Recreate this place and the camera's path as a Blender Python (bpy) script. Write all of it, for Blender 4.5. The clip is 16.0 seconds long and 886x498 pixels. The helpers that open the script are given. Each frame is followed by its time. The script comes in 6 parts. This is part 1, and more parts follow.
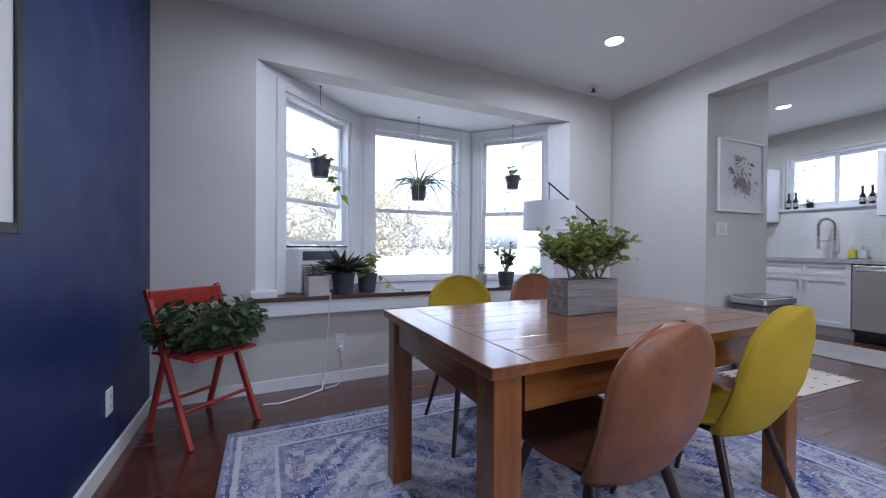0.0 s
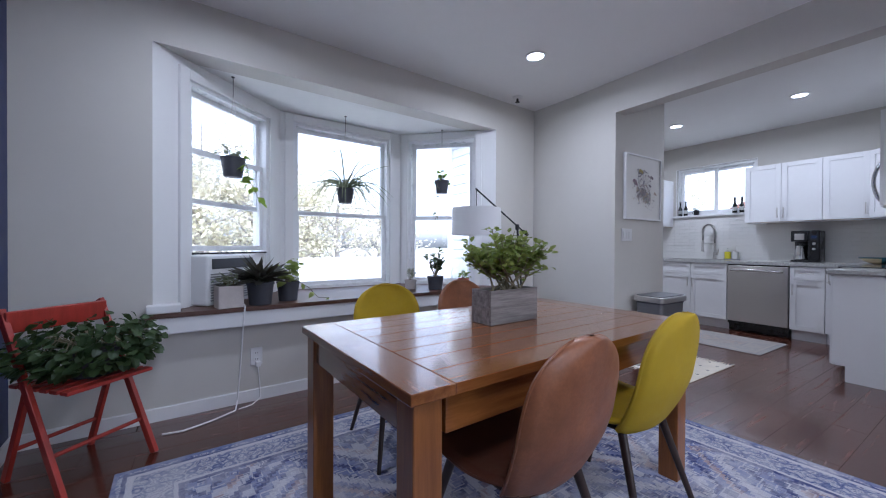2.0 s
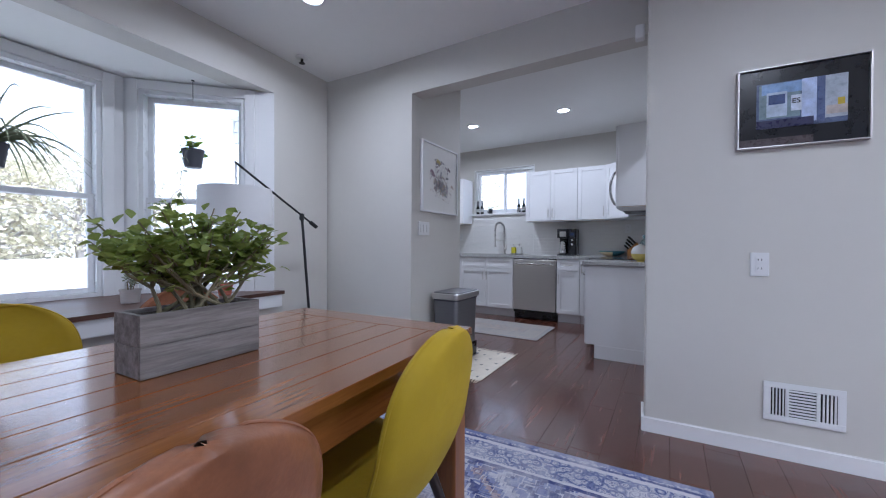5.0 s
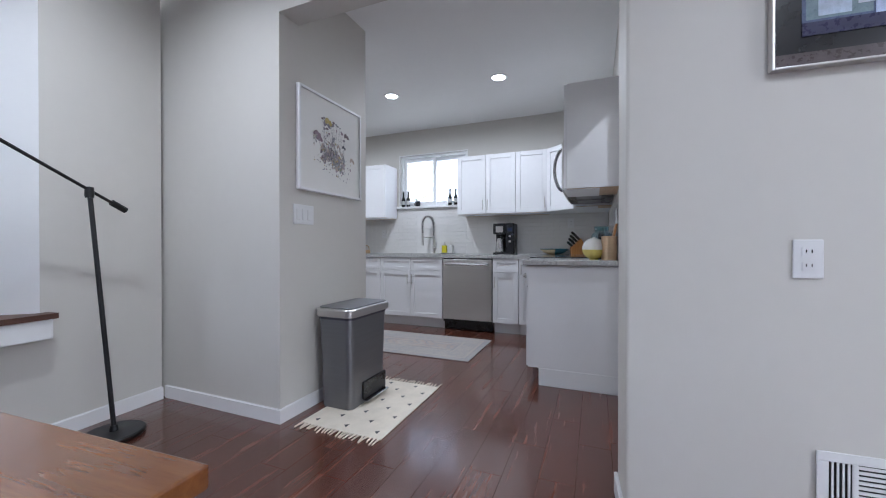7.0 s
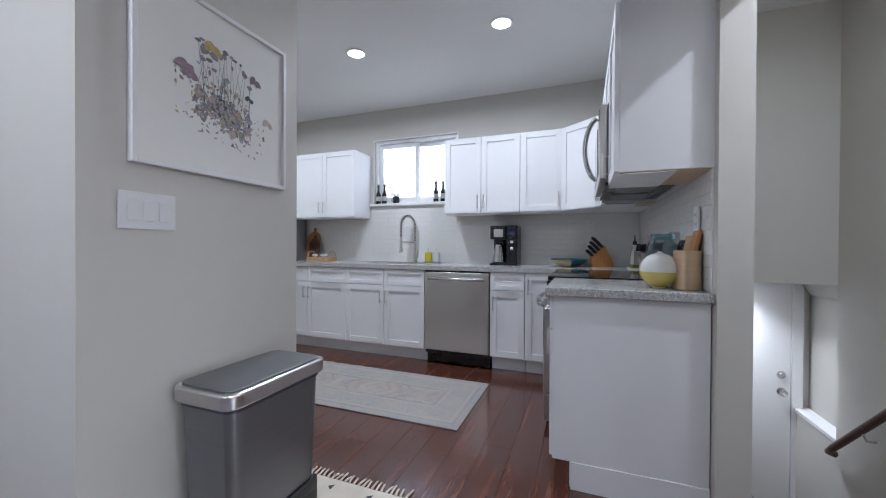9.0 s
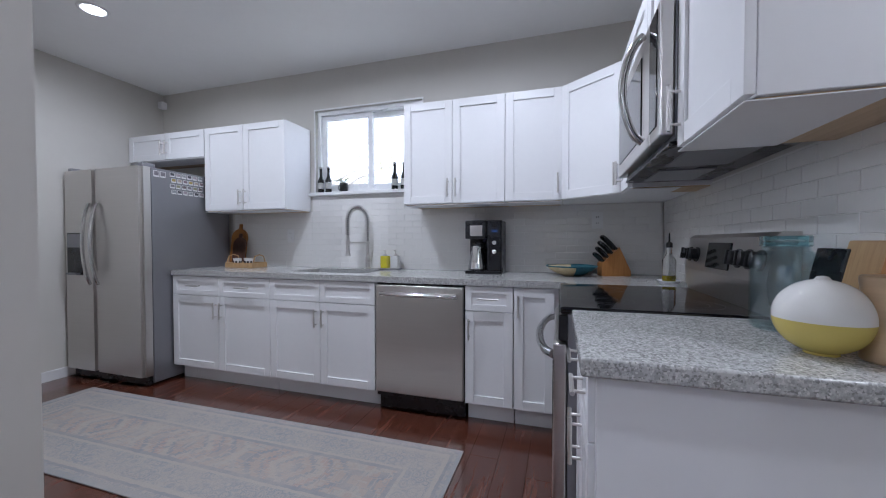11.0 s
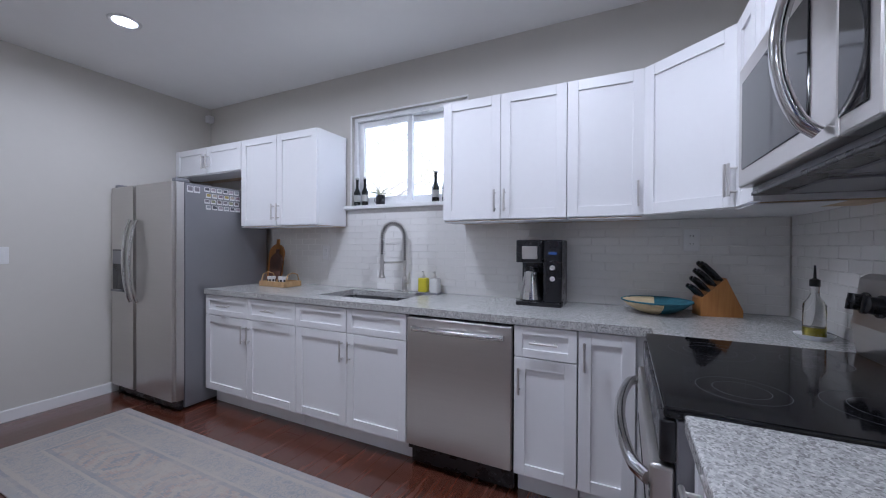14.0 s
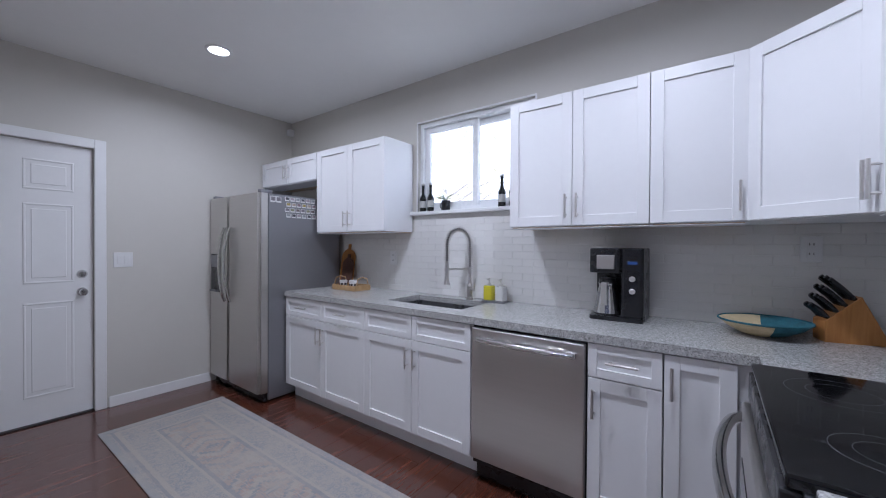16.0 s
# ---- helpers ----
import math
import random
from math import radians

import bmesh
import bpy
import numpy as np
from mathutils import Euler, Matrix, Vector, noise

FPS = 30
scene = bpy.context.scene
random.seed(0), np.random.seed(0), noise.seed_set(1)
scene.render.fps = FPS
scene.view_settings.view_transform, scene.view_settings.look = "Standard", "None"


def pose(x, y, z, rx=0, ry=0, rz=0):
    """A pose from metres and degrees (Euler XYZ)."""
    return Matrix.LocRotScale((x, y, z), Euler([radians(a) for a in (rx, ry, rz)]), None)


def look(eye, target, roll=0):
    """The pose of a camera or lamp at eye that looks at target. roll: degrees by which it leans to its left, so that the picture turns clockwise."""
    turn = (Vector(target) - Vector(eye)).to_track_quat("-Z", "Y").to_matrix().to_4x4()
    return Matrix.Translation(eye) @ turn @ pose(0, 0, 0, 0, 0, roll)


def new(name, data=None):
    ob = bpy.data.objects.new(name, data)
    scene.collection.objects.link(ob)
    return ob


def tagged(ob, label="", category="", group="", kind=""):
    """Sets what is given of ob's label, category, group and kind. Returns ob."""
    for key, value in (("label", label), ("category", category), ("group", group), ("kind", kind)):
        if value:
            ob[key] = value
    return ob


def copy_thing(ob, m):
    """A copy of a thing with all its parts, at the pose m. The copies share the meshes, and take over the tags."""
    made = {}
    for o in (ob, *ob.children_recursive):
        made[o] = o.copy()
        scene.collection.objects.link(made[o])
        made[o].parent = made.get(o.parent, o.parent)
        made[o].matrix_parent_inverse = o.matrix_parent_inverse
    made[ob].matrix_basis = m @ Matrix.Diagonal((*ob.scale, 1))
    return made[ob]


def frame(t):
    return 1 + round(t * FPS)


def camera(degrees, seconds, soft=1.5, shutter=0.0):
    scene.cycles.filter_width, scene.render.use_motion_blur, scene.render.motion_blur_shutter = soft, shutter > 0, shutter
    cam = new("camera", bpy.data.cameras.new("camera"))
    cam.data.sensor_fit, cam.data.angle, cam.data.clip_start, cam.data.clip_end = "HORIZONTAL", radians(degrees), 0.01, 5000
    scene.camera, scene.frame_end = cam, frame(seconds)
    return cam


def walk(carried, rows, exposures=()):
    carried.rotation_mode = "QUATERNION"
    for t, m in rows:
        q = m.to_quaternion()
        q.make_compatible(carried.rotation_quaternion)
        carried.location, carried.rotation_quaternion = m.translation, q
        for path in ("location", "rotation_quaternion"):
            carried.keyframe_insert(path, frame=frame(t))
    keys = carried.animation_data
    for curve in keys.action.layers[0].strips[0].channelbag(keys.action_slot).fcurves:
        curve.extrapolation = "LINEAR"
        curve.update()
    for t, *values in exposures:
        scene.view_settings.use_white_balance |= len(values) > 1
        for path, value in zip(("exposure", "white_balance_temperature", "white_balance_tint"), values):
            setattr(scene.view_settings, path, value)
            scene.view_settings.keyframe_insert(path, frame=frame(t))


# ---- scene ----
cam = camera(100.0, 16.0, soft=1.1)
PATH = [
    (0, (0.318, 0.15, 1.037), (1.071, 2.003, 1.023), 0.4),
    (0.5, (0.317, 0.147, 1.051), (1.151, 1.965, 1.037), 0.3),
    (1, (0.337, 0.149, 1.065), (1.245, 1.932, 1.052), 0.3),
    (1.5, (0.353, 0.158, 1.08), (1.343, 1.896, 1.065), 0.3),
    (2, (0.364, 0.165, 1.089), (1.437, 1.854, 1.073), 0.3),
    (2.5, (0.381, 0.167, 1.092), (1.547, 1.793, 1.074), 0.3),
    (3, (0.44, 0.163, 1.087), (1.739, 1.683, 1.065), 0.3),
    (3.5, (0.587, 0.188, 1.063), (2.028, 1.576, 1.041), 0.3),
    (4, (0.712, 0.247, 1.055), (2.261, 1.512, 1.037), 0.4),
    (4.5, (0.848, 0.323, 1.066), (2.471, 1.49, 1.046), 0.4),
    (5, (1.016, 0.367, 1.062), (2.727, 1.404, 1.039), 0.3),
    (5.2, (1.095, 0.395, 1.055), (2.841, 1.371, 1.032), 0.3),
    (7.3, (2.135, 0.642, 1.006), (3.99, 1.39, 0.993), 0.1),
    (7.5, (2.236, 0.693, 1.02), (4.093, 1.436, 1.005), 0.2),
    (8, (2.467, 0.79, 1.064), (4.327, 1.527, 1.05), 0.2),
    (8.5, (2.716, 0.83, 1.088), (4.578, 1.559, 1.074), 0.2),
    (9, (2.977, 0.904, 1.097), (4.846, 1.613, 1.082), 0.3),
    (9.2, (3.082, 0.949, 1.104), (4.958, 1.641, 1.089), 0.4),
    (11.3, (4.012, 1.112, 1.153), (5.926, 1.692, 1.123), 0.1),
    (11.5, (4.065, 1.112, 1.149), (5.981, 1.688, 1.133), 0.3),
    (12, (4.161, 1.113, 1.191), (6.071, 1.705, 1.168), 0.3),
    (12.5, (4.254, 1.117, 1.231), (6.148, 1.759, 1.205), 0.2),
    (13, (4.306, 1.137, 1.242), (6.175, 1.851, 1.225), 0.3),
    (13.5, (4.34, 1.157, 1.269), (6.172, 1.96, 1.238), 0.2),
    (14, (4.358, 1.183, 1.261), (6.156, 2.06, 1.246), 0.3),
    (14.5, (4.378, 1.179, 1.27), (6.135, 2.134, 1.256), 0.4),
    (15, (4.395, 1.183, 1.286), (6.109, 2.213, 1.27), 0.3),
    (15.5, (4.406, 1.195, 1.285), (6.075, 2.296, 1.277), 0.4),
    (16, (4.418, 1.203, 1.309), (6.029, 2.388, 1.291), 0.3),
]
walk(cam, [(t, look(eye, target, roll)) for t, eye, target, roll in PATH], exposures=[(0, 2.34, 5200, 14), (5.2, 2.32, 5200, 13), (7.3, 2.62, 5450, 10), (9.2, 2.62, 5450, 10), (11.5, 2.46, 5380, 14), (16, 2.44, 5330, 16)])

# ---- world and light ----
world = bpy.data.worlds.new("world")
scene.world = world
world.use_nodes = True
wn = world.node_tree
sky = wn.nodes.new("ShaderNodeTexSky")
sky.sky_type, sky.sun_disc = "NISHITA", False
sky.sun_elevation, sky.sun_rotation, sky.air_density, sky.dust_density = radians(43), radians(212), 1.0, 3.0
haze = wn.nodes.new("ShaderNodeHueSaturation")
haze.inputs["Saturation"].default_value, haze.inputs["Value"].default_value = 0.3, 1.05
wn.links.new(sky.outputs[0], haze.inputs["Color"])
wn.links.new(haze.outputs[0], wn.nodes["Background"].inputs[0])
wn.nodes["Background"].inputs[1].default_value = 0.12
sun_data = bpy.data.lights.new("sun", "SUN")
sun_data.energy, sun_data.angle, sun_data.color = 1.8, radians(15), (1.0, 0.96, 0.9)
sun = new("sun", sun_data)
sun.matrix_world = look((-14, -22, 24), (2, 3, 0))


def lamp(name, m, watts, size, color=(1, 0.95, 0.88), spread=178):
    d = bpy.data.lights.new(name, "AREA")
    d.shape, d.size, d.energy, d.color, d.spread = "DISK", size, watts, color, radians(spread)
    ob = new(name, d)
    ob.matrix_world = m
    return ob


# the dining room stands at a slight angle to the kitchen wing
WING = Matrix.Identity(4)
DINING = pose(0.204, -0.153, 0, 0, 0, 3.417)
ROOM = DINING
DOWNLIGHTS = [(5.61, 2.68, 2.69), (5.61, 1.465, 2.69), (5.61, 4.07, 2.69)]
# only the first dining light is real; the other five are unseen fill
DOWNLIGHTS += [tuple(DINING @ Vector(p)) for p in ((2.58, 2.35, 2.65), (0.45, 2.35, 2.65), (0.45, 0.0, 2.65), (1.9, -0.3, 2.65), (0.45, -2.2, 2.65), (1.9, -2.2, 2.65))]
WATTS = [2.6, 2.3, 2.1, 2.7, 1.9, 2.7, 2.2, 2.7, 2.2]
for p, watts in zip(DOWNLIGHTS, WATTS):
    lamp("downlight_or_fill", pose(p[0], p[1], p[2] - 0.03), watts, 0.11, (1, 0.97, 0.94), 172)
# unseen fill lamp that brightens the hall; it has no fitting
lamp("hall_fill", pose(4.25, -0.3, 2.62), 2.6, 0.11, (1, 0.97, 0.94))
# added lamp that brightens the landing, where the source is out of view
lamp("landing_fill", pose(6.55, -0.25, 0.83), 0.9, 0.11, (1, 0.97, 0.94), 110)


# ---- materials ----
class Nodes:
    """A node tree with short calls."""

    def __init__(self, name):
        self.m = bpy.data.materials.new(name)
        self.m.use_nodes = True
        self.t = self.m.node_tree
        self.b = self.t.nodes["Principled BSDF"]
        self.co = self.t.nodes.new("ShaderNodeTexCoord").outputs["Object"]

    def put(self, socket, value):
        if hasattr(value, "is_output"):
            self.t.links.new(value, socket)
        elif isinstance(value, (tuple, list)) and len(value) == 3 and socket.type == "RGBA":
            socket.default_value = (*value, 1)
        else:
            socket.default_value = value

    def node(self, kind, outs=0, sets=(), **ins):
        n = self.t.nodes.new("ShaderNode" + kind)
        for k, v in sets:
            if k == "operation":
                n.operation = v
            elif k == "feature":
                n.feature = v
            elif k == "wave_type":
                n.wave_type = v
            elif k == "bands_direction":
                n.bands_direction = v
            elif k == "distance":
                n.distance = v
        for k, v in ins.items():
            self.put(n.inputs[int(k[1:])] if k[0] == "i" and k[1:].isdigit() else n.inputs[k], v)
        return n.outputs[outs]

    def scaled(self, x, y, z, co=None):
        return self.node("Mapping", Vector=co or self.co, Scale=(x, y, z))

    def noise(self, scale, detail=4, co=None, rough=0.55):
        return self.node("TexNoise", Vector=co or self.co, Scale=scale, Detail=detail, Roughness=rough)

    def math(self, op, a, b=0.0, c=0.0):
        return self.node("Math", sets=[("operation", op)], i0=a, i1=b, i2=c)

    def step(self, v, lo, hi, a=0.0, b=1.0):
        return self.node("MapRange", i0=v, i1=lo, i2=hi, i3=a, i4=b)

    def mix(self, f, a, b):
        n = self.t.nodes.new("ShaderNodeMix")
        n.data_type = "RGBA"
        self.put(n.inputs[0], f), self.put(n.inputs[6], a), self.put(n.inputs[7], b)
        return n.outputs[2]

    def bump(self, height, strength=0.2, dist=0.01):
        self.put(self.b.inputs["Normal"], self.node("Bump", Strength=strength, Distance=dist, Height=height))

    def set(self, **k):
        for key, v in k.items():
            self.put(self.b.inputs[key.replace("_", " ")], v)
        return self.m


def tint(c, f):
    return tuple(min(1, x * f) for x in c)


def surf(name, col, rough=0.5, metal=0.0, var=0.08, scale=3.0, bump=0.08, bscale=120.0, piece=0.0, stretch=(1, 1, 1), spec=0.5, coat=0.0):
    n = Nodes(name)
    co = n.scaled(*stretch)
    c = n.mix(n.step(n.noise(scale, 5, co), 0.3, 0.7), tint(col, 1 - var), tint(col, 1 + var))
    c = n.mix(n.step(n.noise(scale * 14, 3, co), 0.35, 0.65, 0, 0.35), c, tint(col, 1 - 1.2 * var))
    if piece:
        r = n.node("ObjectInfo", outs=5)
        c = n.mix(r, c, n.mix(0.5, c, tint(col, 1 - piece)))
    if bump:
        n.bump(n.noise(bscale, 3, co), bump, 0.002)
    vary = 0.015 if metal else 0.06
    rr = n.step(n.noise(scale * 3, 4), 0.3, 0.7, max(0.02, rough - vary), min(1, rough + vary))
    return n.set(Base_Color=c, Roughness=rr, Metallic=metal, Specular_IOR_Level=spec, Coat_Weight=coat)


def wood(name, dark, light, rough=0.35, along=0, grain=1.0, piece=0.35, coat=0.0):
    n = Nodes(name)
    s = [14.0 * grain] * 3
    s[along] = 1.0 * grain
    r = n.node("ObjectInfo", outs=5)
    shift = n.node("CombineXYZ", X=n.math("MULTIPLY", r, 13.0), Y=n.math("MULTIPLY", r, 7.0), Z=r)
    co = n.node("VectorMath", i0=n.scaled(*s), i1=shift)
    g = n.noise(2.2, 6, co, 0.65)
    fine = n.noise(11.0, 4, co, 0.7)
    c = n.mix(n.step(g, 0.3, 0.72), dark, light)
    c = n.mix(n.step(fine, 0.5, 0.75, 0, 0.45), c, tint(dark, 0.75))
    c = n.mix(n.math("MULTIPLY", r, piece), c, tint(dark, 0.8))
    n.bump(fine, 0.06, 0.002)
    rr = n.step(g, 0.2, 0.8, max(0.02, rough - 0.06), rough + 0.08)
    return n.set(Base_Color=c, Roughness=rr, Coat_Weight=coat, Coat_Roughness=0.12)


PAINT = surf("greige_wall_paint", (0.61, 0.589, 0.547), 0.55, var=0.025, scale=1.2, bump=0.05, bscale=260)
CEIL = surf("ceiling_paint", (0.86, 0.86, 0.85), 0.75, var=0.02, scale=1.0, bump=0.05, bscale=200)
BLUE = surf("navy_wall_paint", (0.008, 0.022, 0.105), 0.42, var=0.08, scale=1.5, bump=0.08, bscale=240)
TRIM = surf("white_trim_paint", (0.80, 0.80, 0.80), 0.35, var=0.02, scale=2, bump=0.02)
VINYL = surf("white_window_vinyl", (0.82, 0.83, 0.84), 0.3, var=0.02, bump=0.0)
CAB = surf("white_cabinet_lacquer", (0.80, 0.80, 0.81), 0.42, var=0.02, scale=2, bump=0.015)
TILE = surf("white_glazed_tile", (0.78, 0.77, 0.75), 0.2, var=0.02, scale=5, bump=0.02, bscale=30, piece=0.03)
GROUT = surf("pale_grout", (0.77, 0.76, 0.74), 0.85, var=0.05)
FLOORW = wood("dark_cherry_floor", (0.055, 0.016, 0.009), (0.15, 0.048, 0.026), 0.24, 0, 0.8, 0.45, 0.7)
FLOORW.node_tree.nodes["Principled BSDF"].inputs["Coat IOR"].default_value = 1.5
GAP = surf("dark_joint", (0.03, 0.014, 0.009), 0.7, var=0.1)
TABLEW = wood("honey_oak_table", (0.16, 0.052, 0.012), (0.33, 0.125, 0.03), 0.2, 0, 0.9, 0.2, 0.6)
LEGW = wood("honey_oak_leg", (0.18, 0.06, 0.014), (0.35, 0.135, 0.032), 0.32, 2, 0.9, 0.2, 0.2)
ENDW = wood("honey_oak_end", (0.14, 0.046, 0.012), (0.29, 0.108, 0.028), 0.2, 1, 0.9, 0.2, 0.6)
REDW = surf("red_stained_wood", (0.36, 0.035, 0.022), 0.38, var=0.25, scale=5, bump=0.1, stretch=(6, 6, 1))
SILLW = wood("brown_sill_wood", (0.06, 0.026, 0.018), (0.15, 0.07, 0.045), 0.4, 0, 1.0, 0.2)
BARNW = wood("grey_weathered_wood", (0.12, 0.105, 0.10), (0.42, 0.38, 0.36), 0.8, 0, 1.3, 0.2)
DARKLEG = surf("dark_walnut_metal", (0.03, 0.015, 0.010), 0.35, var=0.15, bump=0.02)
BLACKM = surf("black_metal", (0.012, 0.012, 0.013), 0.38, var=0.1, bump=0.02)
BLACKP = surf("black_plastic", (0.012, 0.012, 0.014), 0.28, var=0.1, bump=0.02)
GREYP = surf("charcoal_pot", (0.06, 0.062, 0.075), 0.5, var=0.15, bump=0.05)
STEEL = surf("brushed_steel", (0.60, 0.58, 0.56), 0.32, 1.0, var=0.02, scale=2, bump=0.015, bscale=40, stretch=(1, 1, 30))
STEELH = surf("brushed_steel_side", (0.27, 0.27, 0.29), 0.4, 0.6, var=0.04, scale=3, bump=0.04, bscale=80)
CHROME = surf("polished_steel", (0.62, 0.62, 0.62), 0.16, 1.0, var=0.03, bump=0.0)
NICKEL = surf("satin_nickel", (0.68, 0.66, 0.64), 0.34, 1.0, var=0.04, bump=0.02)
BINM = surf("grey_bin_steel", (0.20, 0.20, 0.21), 0.42, 0.75, var=0.04, scale=2, bump=0.04, bscale=40, stretch=(1, 1, 30))
GLASSBLACK = surf("black_glass", (0.006, 0.006, 0.007), 0.05, var=0.05, bump=0.0)
TAN = surf("tan_leather", (0.255, 0.095, 0.038), 0.42, var=0.32, scale=7, bump=0.18, bscale=180)
# seat leather is darker than the back: the seat's shade is in the colour
TANSEAT = surf("shaded_brown_leather", (0.10, 0.035, 0.02), 0.38, var=0.2, scale=6, bump=0.18, bscale=180)
YELLOW = surf("mustard_upholstery", (0.46, 0.31, 0.004), 0.8, var=0.10, scale=5, bump=0.35, bscale=420)
POTW = surf("whitewashed_pot", (0.55, 0.50, 0.47), 0.8, var=0.12, scale=8, bump=0.2, bscale=60)
TERRA = surf("terracotta", (0.42, 0.13, 0.08), 0.75, var=0.12, scale=8, bump=0.15)
SOIL = surf("potting_soil", (0.035, 0.024, 0.016), 0.95, var=0.4, scale=40, bump=0.5, bscale=90)
STEM = surf("plant_stem", (0.20, 0.17, 0.10), 0.7, var=0.2, scale=20)
SHADE = surf("white_linen_shade", (0.78, 0.78, 0.78), 0.85, var=0.03, bump=0.2, bscale=300)
PAPER = surf("white_art_paper", (0.78, 0.77, 0.74), 0.6, var=0.015, bump=0.02)
CREAM = surf("cream_cotton", (0.66, 0.60, 0.50), 0.95, var=0.08, scale=12, bump=0.5, bscale=160)
BAMBOO = wood("bamboo", (0.38, 0.23, 0.10), (0.58, 0.40, 0.20), 0.45, 2, 1.0, 0.2)
ORANGEW = wood("orange_beech", (0.36, 0.15, 0.04), (0.52, 0.25, 0.075), 0.4, 2, 1.0, 0.2)
WHITEP = surf("white_plastic", (0.76, 0.76, 0.76), 0.35, var=0.02, bump=0.0)
PLY = wood("raw_plywood", (0.50, 0.36, 0.22), (0.68, 0.53, 0.36), 0.6, 0, 0.8, 0.1)


def leafmat(name, a, b):
    n = Nodes(name)
    r = n.node("NewGeometry", outs=8)
    c = n.mix(r, a, b)
    c = n.mix(n.step(n.noise(30, 3), 0.4, 0.7, 0, 0.4), c, tint(a, 0.7))
    n.bump(n.noise(60, 2), 0.2, 0.003)
    out = n.t.nodes["Material Output"]
    thin = n.t.nodes.new("ShaderNodeBsdfTranslucent")
    n.put(thin.inputs[0], n.mix(0.5, c, b))
    both = n.t.nodes.new("ShaderNodeMixShader")
    both.inputs[0].default_value = 0.4
    n.t.links.new(n.b.outputs[0], both.inputs[1])
    n.t.links.new(thin.outputs[0], both.inputs[2])
    n.t.links.new(both.outputs[0], out.inputs[0])
    return n.set(Base_Color=c, Roughness=0.42)


LEAF = leafmat("fresh_green_leaf", (0.14, 0.20, 0.03), (0.37, 0.44, 0.11))
LEAFD = leafmat("dark_green_leaf", (0.03, 0.06, 0.02), (0.09, 0.14, 0.05))
LEAFY = leafmat("lime_leaf", (0.14, 0.25, 0.02), (0.32, 0.45, 0.05))
LEAFP = leafmat("striped_pale_leaf", (0.16, 0.19, 0.10), (0.36, 0.38, 0.26))
LEAFS = leafmat("purple_succulent_leaf", (0.035, 0.035, 0.03), (0.10, 0.09, 0.06))


def glass(name, col=(1, 1, 1), rough=0.0, ior=1.45):
    return Nodes(name).set(Base_Color=col, Roughness=rough, IOR=ior, Transmission_Weight=1.0)


def pane_glass(name="window_glass", tone=(0.95, 0.95, 0.95), shine=0.05):
    n = Nodes(name)
    out = n.t.nodes["Material Output"]
    clear = n.t.nodes.new("ShaderNodeBsdfTransparent")
    clear.inputs[0].default_value = (*tone, 1)
    gloss = n.t.nodes.new("ShaderNodeBsdfGlossy")
    gloss.inputs["Roughness"].default_value = 0.02
    mx = n.t.nodes.new("ShaderNodeMixShader")
    mx.inputs[0].default_value = shine
    n.t.links.new(clear.outputs[0], mx.inputs[1])
    n.t.links.new(gloss.outputs[0], mx.inputs[2])
    n.t.links.new(mx.outputs[0], out.inputs[0])
    return n.m


PANE = pane_glass()
CLEAR = glass("clear_glass")
BLUEGLASS = pane_glass("pale_blue_glass", (0.87, 0.935, 0.95), 0.10)
RINGGLASS = glass("blue_ring_glass", (0.55, 0.80, 0.85))
DARKGLASS = surf("dark_bottle_glass", (0.012, 0.014, 0.012), 0.08, var=0.05, bump=0)


def emit(name, col, power):
    return Nodes(name).set(Base_Color=(0, 0, 0), Emission_Color=col, Emission_Strength=power)


LENS = emit("lamp_lens", (1, 0.97, 0.93), 5)


def granite():
    n = Nodes("speckled_granite")
    v = n.node("TexVoronoi", outs=1, Vector=n.co, Scale=230.0)
    sep = n.node("SeparateColor", Color=v)
    a = n.noise(80, 5, None, 0.7)
    c = n.mix(n.step(a, 0.42, 0.58), (0.36, 0.36, 0.35), (0.52, 0.52, 0.51))
    c = n.mix(n.step(sep, 0.80, 0.84, 0, 0.55), c, (0.13, 0.125, 0.12))
    c = n.mix(n.step(sep, 0.14, 0.10, 0, 0.6), c, (0.70, 0.69, 0.67))
    c = n.mix(n.step(n.noise(130, 3), 0.60, 0.66, 0, 0.4), c, (0.18, 0.16, 0.15))
    return n.set(Base_Color=c, Roughness=0.16)


GRANITE = granite()


